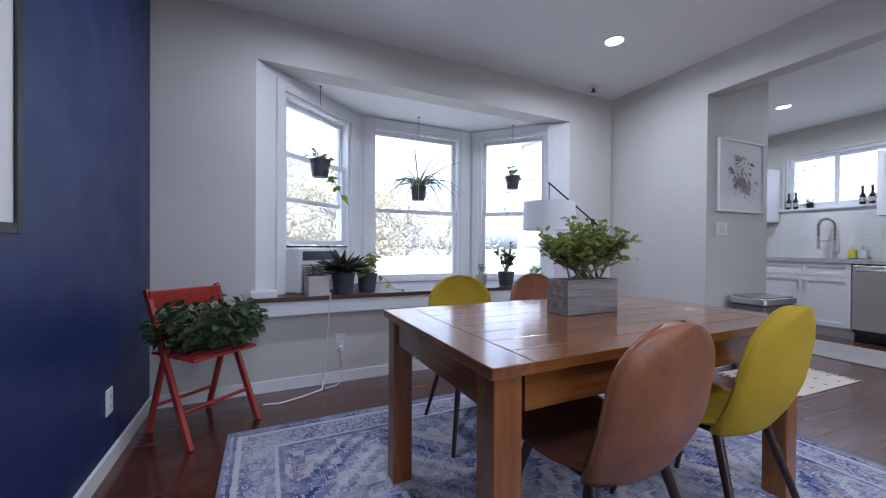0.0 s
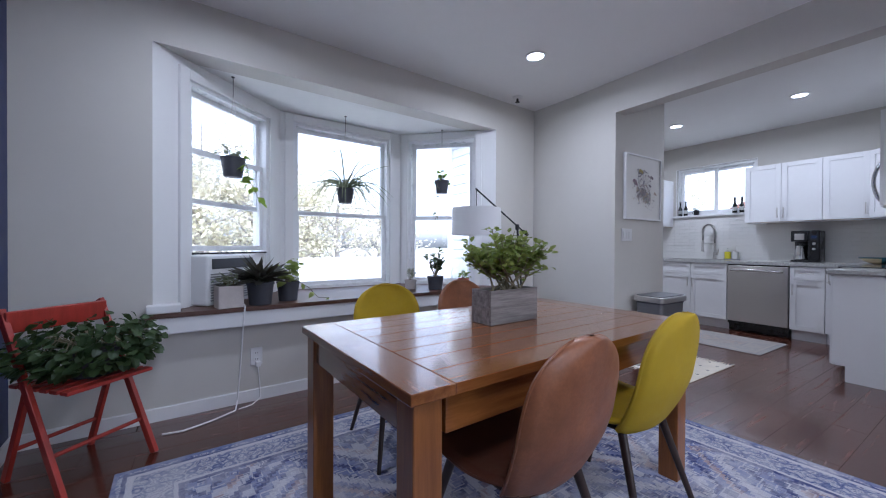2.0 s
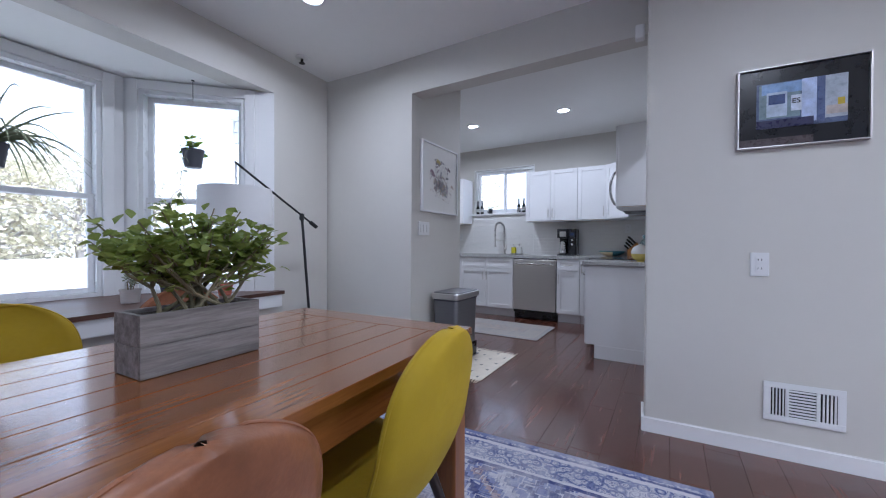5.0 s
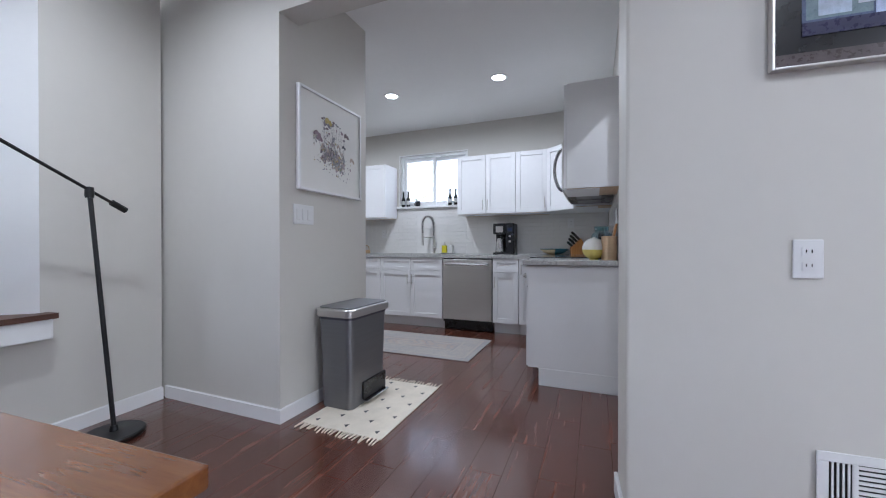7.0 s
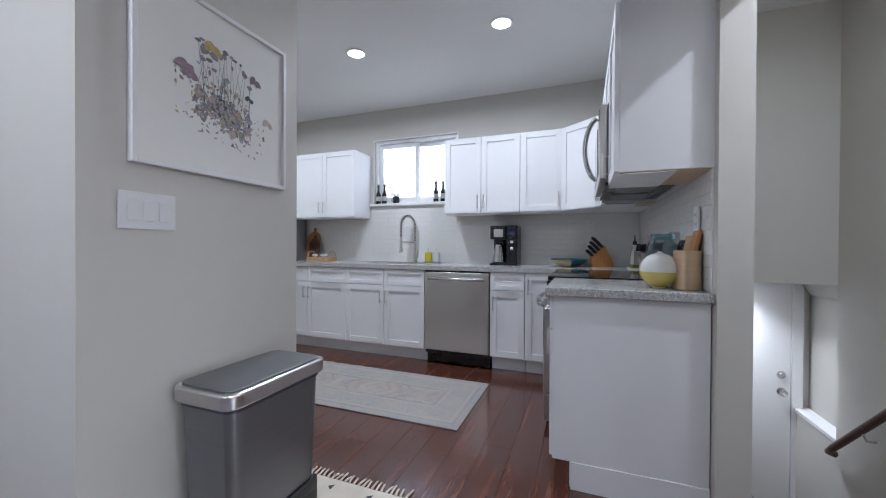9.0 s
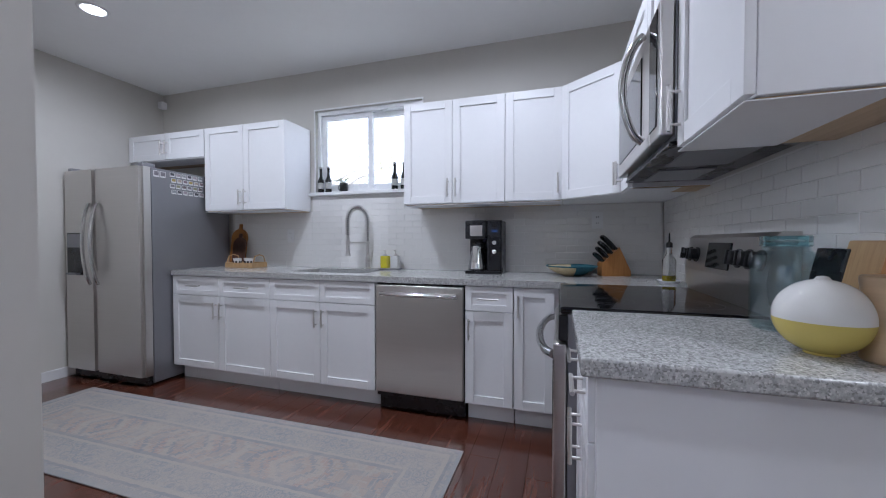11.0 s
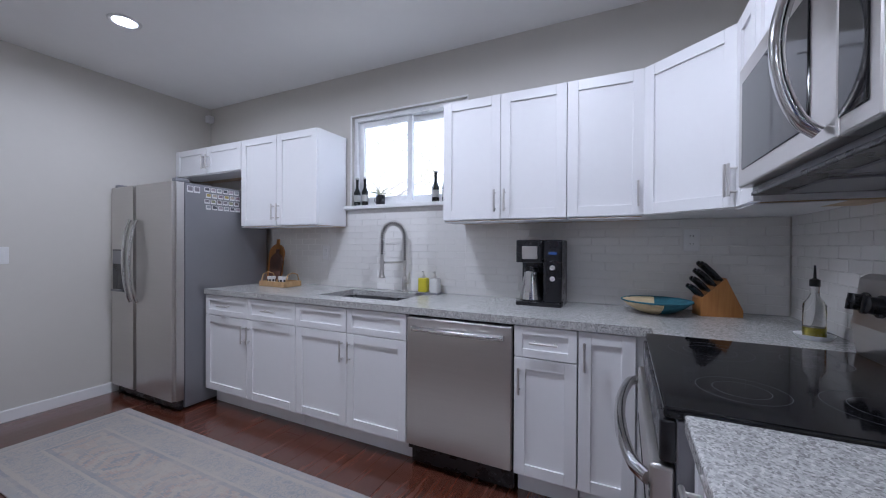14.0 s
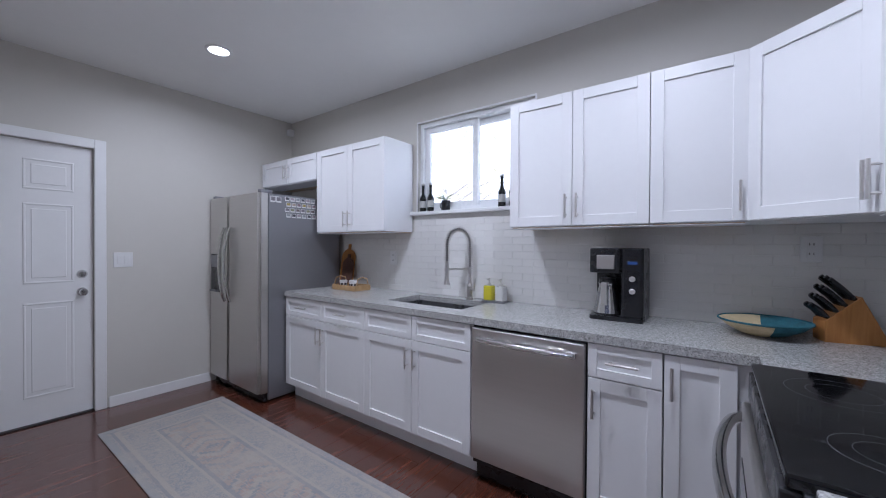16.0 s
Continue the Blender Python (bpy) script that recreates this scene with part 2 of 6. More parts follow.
def rug_material(name, hx, hy, field, pale, dark, warm, border, fade):
    """A worn oriental rug: medallion lattice in the field, guard stripes and a flowered border."""
    n = Nodes(name)
    wob = n.node("VectorMath", i0=n.co, i1=n.node("VectorMath", sets=[("operation", "SCALE")], i0=n.node("TexNoise", outs=1, Vector=n.co, Scale=30.0), Scale=0.012))
    xyz = n.t.nodes.new("ShaderNodeSeparateXYZ")
    n.put(xyz.inputs[0], wob)
    ax, ay = n.math("ABSOLUTE", xyz.outputs[0]), n.math("ABSOLUTE", xyz.outputs[1])
    edge = n.math("MINIMUM", n.math("SUBTRACT", hx, ax), n.math("SUBTRACT", hy, ay))
    # stepped diamonds repeated along the field
    px = n.math("PINGPONG", ax, 0.36)
    d = n.math("ADD", n.math("MULTIPLY", n.math("SNAP", px, 0.018), 1.15), n.math("SNAP", ay, 0.018))
    rings = n.math("PINGPONG", d, 0.055)
    c = n.mix(n.step(rings, 0.018, 0.022), dark, field)
    c = n.mix(n.step(n.math("PINGPONG", d, 0.15), 0.115, 0.12, 0, 0.7), c, pale)
    c = n.mix(n.step(n.math("PINGPONG", n.math("ADD", d, 0.03), 0.225), 0.20, 0.205, 0, 0.75), c, warm)
    # small motifs
    cell = n.node("TexVoronoi", outs=0, sets=[("feature", "F1"), ("distance", "CHEBYCHEV")], Vector=n.node("CombineXYZ", X=n.math("SNAP", ax, 0.006), Y=n.math("SNAP", ay, 0.006)), Scale=19.0, Randomness=0.8)
    c = n.mix(n.step(n.math("PINGPONG", cell, 0.16), 0.10, 0.115, 0, 0.7), c, pale)
    c = n.mix(n.step(n.math("PINGPONG", cell, 0.11), 0.022, 0.016, 0, 0.7), c, dark)
    # border
    bcell = n.node("TexVoronoi", outs=0, sets=[("feature", "F1"), ("distance", "EUCLIDEAN")], Vector=n.node("CombineXYZ", X=n.math("SNAP", ax, 0.005), Y=n.math("SNAP", ay, 0.005)), Scale=23.0, Randomness=0.95)
    bc = n.mix(n.step(n.math("PINGPONG", bcell, 0.26), 0.10, 0.16, 0, 0.75), border, pale)
    bc = n.mix(n.step(n.math("PINGPONG", bcell, 0.13), 0.035, 0.02, 0, 0.85), bc, dark)
    c = n.mix(n.step(edge, 0.26, 0.257), c, bc)
    for at, w, col in ((0.265, 0.014, dark), (0.245, 0.010, pale), (0.075, 0.016, pale), (0.055, 0.010, dark)):
        near = n.math("ABSOLUTE", n.math("SUBTRACT", edge, at))
        c = n.mix(n.step(near, w, w * 0.7, 0, 0.9), c, col)
    c = n.mix(n.step(edge, 0.03, 0.026), c, border)
    # wear and pile
    wear = n.noise(3.5, 6, None, 0.7)
    c = n.mix(n.step(wear, 0.42, 0.68, 0, fade), c, pale)
    c = n.mix(n.step(n.noise(9, 6, n.scaled(1, 6, 1), 0.75), 0.52, 0.7, 0, fade * 0.7), c, tint(pale, 0.9))
    speck = n.noise(240, 2)
    c = n.mix(n.step(speck, 0.3, 0.7, 0, 0.22), c, tint(dark, 0.7))
    n.bump(speck, 0.5, 0.003)
    return n.set(Base_Color=c, Roughness=0.95, Specular_IOR_Level=0.1)


RUG = rug_material("blue_oriental_rug", 1.42, 1.22, (0.21, 0.235, 0.40), (0.63, 0.61, 0.63), (0.055, 0.068, 0.185), (0.48, 0.35, 0.31), (0.17, 0.195, 0.34), 0.7)
RUNNER = rug_material("faded_runner", 1.5, 0.40, (0.39, 0.32, 0.28), (0.42, 0.375, 0.335), (0.27, 0.275, 0.29), (0.41, 0.30, 0.26), (0.33, 0.325, 0.325), 0.85)


# ---- mesh helpers ----
def mesh(name, bm, mat, smooth=False):
    me = bpy.data.meshes.new(name)
    bm.normal_update()
    if smooth and smooth != "all":
        area = {f: f.calc_area() for f in bm.faces}
        for e in bm.edges:
            if len(e.link_faces) == 2:
                a, b = e.link_faces
                ang = e.calc_face_angle(0)
                if ang > 0.75 or (ang > 0.09 and max(area[a], area[b]) > 5 * min(area[a], area[b])):
                    e.smooth = False
        for f in bm.faces:
            f.smooth = any(e.smooth and len(e.link_faces) == 2 and e.calc_face_angle(0) > 0.02 for e in f.edges)
    elif smooth == "all":
        for f in bm.faces:
            f.smooth = True
    bm.to_mesh(me)
    bm.free()
    for mm in mat if isinstance(mat, (list, tuple)) else [mat]:
        me.materials.append(mm)
    return me


def part(name, bm, material, parent, label="", smooth=True):
    ob = new(name, mesh(name, bm, material, smooth))
    ob.parent = parent
    if label:
        ob["label"] = label
    return ob


def thing(name, m, label, category, group="", kind=""):
    ob = new(name)
    ob.empty_display_size = 0.1
    ob.matrix_world = ROOM @ m
    return tagged(ob, label, category, group, kind)


def single(name, bm, material, label, category, m=None, group="", kind="", smooth=True):
    ob = new(name, mesh(name, bm, material, smooth))
    ob.matrix_world = ROOM @ m if m is not None else ROOM
    return tagged(ob, label, category, group, kind)


def structure(name, bm, material, label="", category=""):
    return single(name, bm, material, label or name.replace("_", " "), category or name.split("_")[0], kind="structure", smooth=False)


def B():
    return bmesh.new()


def box(bm, x0, x1, y0, y1, z0, z1):
    v = [bm.verts.new(p) for p in ((x0, y0, z0), (x1, y0, z0), (x1, y1, z0), (x0, y1, z0), (x0, y0, z1), (x1, y0, z1), (x1, y1, z1), (x0, y1, z1))]
    for f in ((3, 2, 1, 0), (4, 5, 6, 7), (0, 1, 5, 4), (1, 2, 6, 5), (2, 3, 7, 6), (3, 0, 4, 7)):
        bm.faces.new([v[i] for i in f])
    return bm


def merge(bm, other, m=None):
    if m is not None:
        bmesh.ops.transform(other, matrix=m, verts=other.verts)
    seen = {v: bm.verts.new(v.co) for v in other.verts}
    for f in other.faces:
        nf = bm.faces.new([seen[v] for v in f.verts])
        nf.smooth, nf.material_index = f.smooth, f.material_index
    other.free()
    return bm


def rbox(bm, x0, x1, y0, y1, z0, z1, r=0.004, seg=2, m=None):
    o = box(B(), x0, x1, y0, y1, z0, z1)
    bmesh.ops.bevel(o, geom=o.edges[:], offset=r, segments=seg, affect="EDGES", profile=0.5)
    return merge(bm, o, m)


def rbox_v(bm, x0, x1, y0, y1, z0, z1, r=0.03, seg=4, r2=0.0, m=None):
    """A box with rounded upright edges, and softened others."""
    o = box(B(), x0, x1, y0, y1, z0, z1)
    up = [e for e in o.edges if abs(e.verts[0].co.z - e.verts[1].co.z) > 1e-6]
    bmesh.ops.bevel(o, geom=up, offset=r, segments=seg, affect="EDGES", profile=0.5)
    if r2:
        flat = [e for e in o.edges if abs(e.verts[0].co.z - e.verts[1].co.z) < 1e-6]
        bmesh.ops.bevel(o, geom=flat, offset=r2, segments=2, affect="EDGES", profile=0.5)
    return merge(bm, o, m)


def sweep(bm, pts, radii, n=10, caps=True):
    """A round tube along points."""
    pts = [Vector(p) for p in pts]
    if not isinstance(radii, (list, tuple)):
        radii = [radii] * len(pts)
    rings, ref = [], None
    for i, p in enumerate(pts):
        d = (pts[min(i + 1, len(pts) - 1)] - pts[max(i - 1, 0)]).normalized()
        if ref is None:
            ref = d.orthogonal().normalized()
        ref = (ref - d * ref.dot(d)).normalized()
        s = d.cross(ref)
        rings.append([bm.verts.new(p + radii[i] * (math.cos(2 * math.pi * k / n) * ref + math.sin(2 * math.pi * k / n) * s)) for k in range(n)])
    for a, b in zip(rings, rings[1:]):
        for k in range(n):
            bm.faces.new((a[k], a[(k + 1) % n], b[(k + 1) % n], b[k]))
    if caps:
        bm.faces.new(rings[0][::-1])
        bm.faces.new(rings[-1])
    return bm


def lathe(bm, profile, n=24, c=(0, 0, 0), sx=1.0, sy=1.0):
    rings = []
    for r, z in profile:
        if r < 1e-5:
            rings.append([bm.verts.new((c[0], c[1], c[2] + z))])
        else:
            rings.append([bm.verts.new((c[0] + sx * r * math.cos(2 * math.pi * k / n), c[1] + sy * r * math.sin(2 * math.pi * k / n), c[2] + z)) for k in range(n)])
    for a, b in zip(rings, rings[1:]):
        for k in range(n):
            q = [a[k % len(a)], a[(k + 1) % n % len(a)], b[(k + 1) % n % len(b)], b[k % len(b)]]
            q = list(dict.fromkeys(q))
            if len(q) > 2:
                bm.faces.new(q)
    return bm


def prism(bm, poly, z0, z1):
    lo, hi = [bm.verts.new((x, y, z0)) for x, y in poly], [bm.verts.new((x, y, z1)) for x, y in poly]
    bm.faces.new(lo[::-1]), bm.faces.new(hi)
    for i in range(len(poly)):
        j = (i + 1) % len(poly)
        bm.faces.new((lo[i], lo[j], hi[j], hi[i]))
    return bm


# ---- the large structure ----
ZD, ZK, XE, YB, XB = 2.65, 2.69, 6.82, 3.19, -0.522
A_, B_, C_, D_ = (0.07, YB), (0.97, 3.97), (2.226, 3.97), (2.95, YB)
BAYZ, SEAT = 2.328, 0.67

bm = box(B(), XB - 0.15, XB, -3.3, YB + 0.25, -0.1, ZD)
structure("wall_west", bm, BLUE, "deep navy blue painted wall", "wall")
bm = B()
box(bm, XB, A_[0], YB, YB + 0.2, 0, ZD)
box(bm, D_[0], 3.55, YB, YB + 0.2, 0, ZD)
box(bm, A_[0], D_[0], YB, YB + 0.2, BAYZ, ZD)
box(bm, A_[0], D_[0], YB, YB + 0.2, 0, SEAT - 0.03)
structure("wall_north", bm, PAINT, "greige painted wall round a bay window", "wall")
EX, EY = 3.272, 0.436
bm = B()
rbox_v(bm, EX, EX + 0.22, -3.3, EY, 0, ZD, 0.012, 3)
box(bm, EX + 0.02, EX + 0.21, -3.3, EY - 0.01, ZD, ZK)
structure("wall_east", bm, PAINT, "greige wall end with an electric picture and vent", "wall")
# unseen wall; its opening is added so daylight fills the room from behind
bm = box(B(), XB, 0.2, -3.45, -3.3, 0, ZD)
box(bm, 2.1, 3.27, -3.45, -3.3, 0, ZD)
box(bm, 0.2, 2.1, -3.45, -3.3, 0, 0.8)
box(bm, 0.2, 2.1, -3.45, -3.3, 2.2, ZD)
structure("wall_south", bm, PAINT, "plain greige wall out of view, opening added for daylight", "wall")
bm = box(B(), XB - 0.15, 3.55, -3.45, YB + 0.2, ZD, ZD + 0.12)
structure("ceiling", bm, CEIL, "white painted ceiling", "ceiling")
ROOM = WING
SXW, SYW, SXE = 3.588, 2.242, 4.448
bm = box(B(), SXW, SXW + 0.15, SYW + 0.14, YB + 0.4, 0, ZD + 0.3)
box(bm, SXW, SXE, SYW, SYW + 0.14, 0, ZD + 0.3)
structure("wall_stub", bm, PAINT, "greige wall corner beside the kitchen opening", "wall")
bm = box(B(), SXW, SXW + 0.15, 0.35, SYW, 2.345, ZD + 0.3)
structure("header_beam", bm, PAINT, "painted header over the wide kitchen opening", "beam")
bm = box(B(), SXW + 0.15, XE + 0.2, -1.0, 5.3, ZK, ZK + 0.12)
structure("ceiling_kitchen", bm, CEIL, "white painted kitchen ceiling", "ceiling")
# kitchen
WY0, WY1, WZ0, WZ1 = 2.20, 3.235, 1.585, 2.33
bm = B()
box(bm, XE, XE + 0.18, -1.0, WY0, -1.3, ZK)
box(bm, XE, XE + 0.18, WY1, 5.27, 0, ZK)
box(bm, XE, XE + 0.18, WY0, WY1, 0, WZ0)
box(bm, XE, XE + 0.18, WY0, WY1, WZ1, ZK)
structure("wall_kitchen_east", bm, PAINT, "greige kitchen wall round a sliding window", "wall")
bm = box(B(), 4.70, XE, 0.305, 0.42, -1.3, ZK)
box(bm, 3.66, 4.70, 0.305, 0.42, 2.075, ZK)
structure("wall_kitchen_south", bm, PAINT, "greige wall behind the stove", "wall")
DX0, DX1, DZ = 4.30, 5.143, 2.05
bm = B()
box(bm, 4.05, DX0, 5.12, 5.27, 0, ZK)
box(bm, DX1, XE, 5.12, 5.27, 0, ZK)
box(bm, DX0, DX1, 5.12, 5.27, DZ, ZK)
structure("wall_kitchen_north", bm, PAINT, "greige wall with a white back door", "wall")
bm = box(B(), 3.90, 4.09, 2.38, 5.27, 0, ZK)
structure("wall_kitchen_west", bm, PAINT, "plain greige kitchen wall", "wall")
# stairwell down to the side door
bm = B()
box(bm, 3.68, 6.10, -0.80, -0.62, -1.3, ZK)
box(bm, 6.10, XE, -0.98, -0.80, -1.3, 2.0)
box(bm, 6.10, XE, -0.80, -0.70, -1.3, -0.22)
structure("wall_stairwell", bm, PAINT, "shaded greige stairwell wall", "wall")
bm = box(B(), 6.10, XE, -0.80, 0.27, 0.86, ZK)
w = B()
prism(w, [(-0.80, 0.86), (-0.80, 0.72), (-0.68, 0.86)], 0, XE - 6.10)
merge(bm, w, Matrix(((0, 0, 1, 6.10), (1, 0, 0, 0), (0, 1, 0, 0), (0, 0, 0, 1))))
structure("soffit_stairwell", bm, PAINT, "greige boxed soffit over the stairwell", "soffit")
bm = B()
for i in range(7):
    box(bm, 4.72 + 0.2 * i, 4.92 + 0.2 * i, -0.62, 0.27, -1.3, -0.17 * (i + 1))
box(bm, 6.12, XE, -0.70, 0.27, -1.3, -1.2)
structure("stairs", bm, FLOORW, "dark wooden stairs down to a side door", "stairs")
bm = rbox(B(), 6.10, XE - 0.002, -0.80, -0.69, -0.22, -0.19, 0.004)
structure("ledge_trim", bm, TRIM, "white painted ledge on the stairwell wall", "trim")
# sub floor
bm = prism(B(), [(-0.15, -3.46), (3.90, -3.46), (3.76, -0.8), (4.72, -0.8), (4.72, 3.46), (-0.55, 3.2)], -0.15, -0.012)
box(bm, 4.72, XE, 0.27, YB + 0.2, -0.15, -0.012)
box(bm, 3.9, XE, YB + 0.2, 5.27, -0.15, -0.012)
FLOOR = structure("floor", bm, GAP, "dark cherry plank floor with a satin sheen", "floor")


# bay shell and window seat
ROOM = DINING
def wall_frame(p, q):
    """A pose with x along p to q and y outwards."""
    a = math.degrees(math.atan2(q[1] - p[1], q[0] - p[0]))
    return pose(p[0], p[1], 0, 0, 0, a), math.dist(p, q)


def bay_side(name, p, q, u0, u1, z0, z1, ea=0.0, eb=0.0):
    m, L = wall_frame(p, q)
    bm = B()
    box(bm, -ea, u0, 0.0, 0.16, 0.4, BAYZ + 0.1)
    box(bm, u1, L + eb, 0.0, 0.16, 0.4, BAYZ + 0.1)
    box(bm, u0, u1, 0.0, 0.16, 0.4, z0)
    box(bm, u0, u1, 0.0, 0.16, z1, BAYZ + 0.1)
    ob = structure(name, bm, TRIM, "white painted bay window wall", "wall")
    ob.matrix_world = ROOM @ m
    return m, L


bm = prism(B(), [(A_[0], YB + 0.2), (D_[0], YB + 0.2), (C_[0] + 0.05, 4.1), (B_[0] - 0.05, 4.1)], BAYZ, BAYZ + 0.1)
structure("ceiling_bay", bm, CEIL, "white bay window ceiling", "ceiling")
bm = prism(B(), [(A_[0] - 0.035, YB - 0.085), (D_[0] + 0.035, YB - 0.085), (D_[0] + 0.035, YB - 0.002), (D_[0] - 0.02, YB), (C_[0] + 0.03, 4.0), (B_[0] - 0.03, 4.0), (A_[0] + 0.02, YB), (A_[0] - 0.035, YB - 0.002)], SEAT - 0.028, SEAT)
structure("window_seat_sill", bm, SILLW, "worn brown wooden bay window sill", "sill")
bm = rbox(B(), A_[0] - 0.02, D_[0] + 0.02, YB - 0.075, YB - 0.001, SEAT - 0.13, SEAT - 0.029, 0.006)
structure("sill_apron_trim", bm, TRIM, "white moulded apron under the sill", "trim")
bm = rbox(B(), A_[0] - 0.03, A_[0] + 0.14, YB - 0.08, YB + 0.03, SEAT + 0.001, SEAT + 0.05, 0.006)
structure("sill_end_trim", bm, TRIM, "white painted sill end block", "trim")


def sash_window(name, m, u0, u1, z0, z1, mid, label, bars=(), raised=0.0):
    """A double hung window in its casing; y points outwards."""
    w = thing(name, m, label, "window", "bay windows", "structure")
    bm = B()
    c = 0.072
    for a in ((u0 - c, u0, z0 - 0.02, z1 + c), (u1, u1 + c, z0 - 0.02, z1 + c), (u0, u1, z1, z1 + c)):
        rbox(bm, a[0], a[1], -0.022, 0.002, a[2], a[3], 0.004)
    part("casing", bm, TRIM, w)
    bm = B()
    f = 0.03
    box(bm, u0, u0 + f, 0.0, 0.12, z0, z1), box(bm, u1 - f, u1, 0.0, 0.12, z0, z1)
    box(bm, u0 + f, u1 - f, 0.0, 0.12, z1 - f, z1), box(bm, u0 + f, u1 - f, 0.0, 0.12, z0, z0 + f)
    part("window_frame", bm, VINYL, w)
    s = 0.038
    for nm, y, lo, hi in (("lower_sash", 0.035, z0 + f + raised, mid + 0.02 + raised), ("upper_sash", 0.075, mid - 0.02, z1 - f)):
        bm = B()
        a, b = u0 + f, u1 - f
        rbox(bm, a, a + s, y, y + 0.032, lo, hi, 0.003), rbox(bm, b - s, b, y, y + 0.032, lo, hi, 0.003)
        rbox(bm, a + s, b - s, y, y + 0.032, lo, lo + s, 0.003), rbox(bm, a + s, b - s, y, y + 0.032, hi - s, hi, 0.003)
        for zb in bars:
            if lo < zb < hi:
                rbox(bm, a + s, b - s, y, y + 0.032, zb - 0.015, zb + 0.015, 0.003)
        sash = part(nm, bm, VINYL, w)
        g = part("pane", box(B(), a + s, b - s, y + 0.013, y + 0.017, lo + s, hi - s), PANE, sash, smooth=False)
        g.visible_shadow = False
    return w


m1, L1 = bay_side("wall_bay_west", A_, B_, 0.24, 1.035, SEAT, 2.20, 0, 0.05)
sash_window("window_1", m1, 0.24, 1.035, SEAT, 2.20, 1.40, "tall white sash window with an air conditioner in it", raised=0.345)
m2, L2 = bay_side("wall_bay_middle", B_, C_, 0.108, 1.122, SEAT, 2.245, 0.05, 0.05)
sash_window("window_2", m2, 0.108, 1.122, SEAT, 2.245, 1.40, "white double hung window over the bay seat")
m3, L3 = bay_side("wall_bay_east", C_, D_, 0.096, 0.842, SEAT, 2.25, 0.05, 0)
sash_window("window_3", m3, 0.096, 0.842, SEAT, 2.25, 1.40, "white double hung window beside the lamp")

# kitchen slider
ROOM = WING
kw = thing("window_4", pose(XE, WY1, 0, 0, 0, -90), "white sliding kitchen window over the sink", "window", kind="structure")
W = WY1 - WY0
bm = B()
f = 0.035
box(bm, 0.002, f, 0.03, 0.14, WZ0, WZ1), box(bm, W - f, W - 0.002, 0.03, 0.14, WZ0, WZ1)
box(bm, f, W - f, 0.03, 0.14, WZ1 - f, WZ1), box(bm, f, W - f, 0.03, 0.14, WZ0, WZ0 + f)
part("window_frame", bm, VINYL, kw)
bm = rbox(B(), -0.09, W + 0.02, -0.045, 0.04, WZ0 - 0.025, WZ0 + 0.004, 0.004)
part("window_sill", bm, TRIM, kw)
bm = B()
for a in ((-0.012, 0.0, WZ0, WZ1 + 0.012), (W, W + 0.012, WZ0, WZ1 + 0.012), (0, W, WZ1, WZ1 + 0.012)):
    box(bm, a[0], a[1], -0.004, 0.004, a[2], a[3])
part("casing", bm, TRIM, kw)
for a, b, y in ((f, W / 2 + 0.03, 0.06), (W / 2 - 0.03, W - f, 0.10)):
    bm = B()
    s = 0.045
    rbox(bm, a, a + s, y, y + 0.03, WZ0 + f, WZ1 - f, 0.003), rbox(bm, b - s, b, y, y + 0.03, WZ0 + f, WZ1 - f, 0.003)
    rbox(bm, a + s, b - s, y, y + 0.03, WZ0 + f, WZ0 + f + s, 0.003), rbox(bm, a + s, b - s, y, y + 0.03, WZ1 - f - s, WZ1 - f, 0.003)
    sash = part("sash", bm, VINYL, kw)
    part("pane", box(B(), a + s, b - s, y + 0.012, y + 0.016, WZ0 + f + s, WZ1 - f - s), PANE, sash, smooth=False).visible_shadow = False

# baseboards
H = 0.085
for nm, a in (("baseboard_west", (XB, XB + 0.014, -3.3, YB)), ("baseboard_north", (XB + 0.014, 3.55, YB - 0.014, YB)),
              ("baseboard_corner", (SXW - 0.014, SXW, SYW - 0.014, YB + 0.05)), ("baseboard_stub", (SXW, SXE + 0.014, SYW - 0.014, SYW)),
              ("baseboard_east", (EX - 0.014, EX, -3.3, EY + 0.014)), ("baseboard_east_end", (EX, EX + 0.22, EY, EY + 0.014)),
              ("baseboard_kitchen_north", (DX1 + 0.085, XE, 5.106, 5.12)), ("baseboard_column", (4.686, 4.70, 0.291, 0.434)), ("baseboard_hall", (3.83, 4.7, -0.62, -0.606))):
    bm = box(B(), a[0], a[1], a[2], a[3], 0, H)
    bmesh.ops.bevel(bm, geom=[e for e in bm.edges if min(v.co.z for v in e.verts) > H - 0.001], offset=0.006, segments=2, affect="EDGES")
    ROOM = DINING if nm in ("baseboard_west", "baseboard_north", "baseboard_east", "baseboard_east_end") else WING
    structure(nm, bm, TRIM, "white painted baseboard", "baseboard")
ROOM = WING


# ---- kitchen cabinets ----
def shaker(name, parent, x0, x1, z0, z1, rail=0.055, y=0.0, t=0.02):
    """A recessed panel with its two stiles and two rails as pieces."""
    r = 0.0015
    d = part(name, box(B(), x0 + rail - 0.004, x1 - rail + 0.004, y - t + 0.010, y - 0.001, z0 + rail - 0.004, z1 - rail + 0.004), CAB, parent, smooth=False)
    for a, b in ((x0, x0 + rail), (x1 - rail, x1)):
        part("stile", rbox(B(), a, b, y - t, y - 0.0005, z0, z1, r), CAB, d)
    for a, b in ((z0, z0 + rail), (z1 - rail, z1)):
        part("rail", rbox(B(), x0 + rail + 0.0002, x1 - rail - 0.0002, y - t + 0.0006, y - 0.0005, a, b, r), CAB, d)
    return d


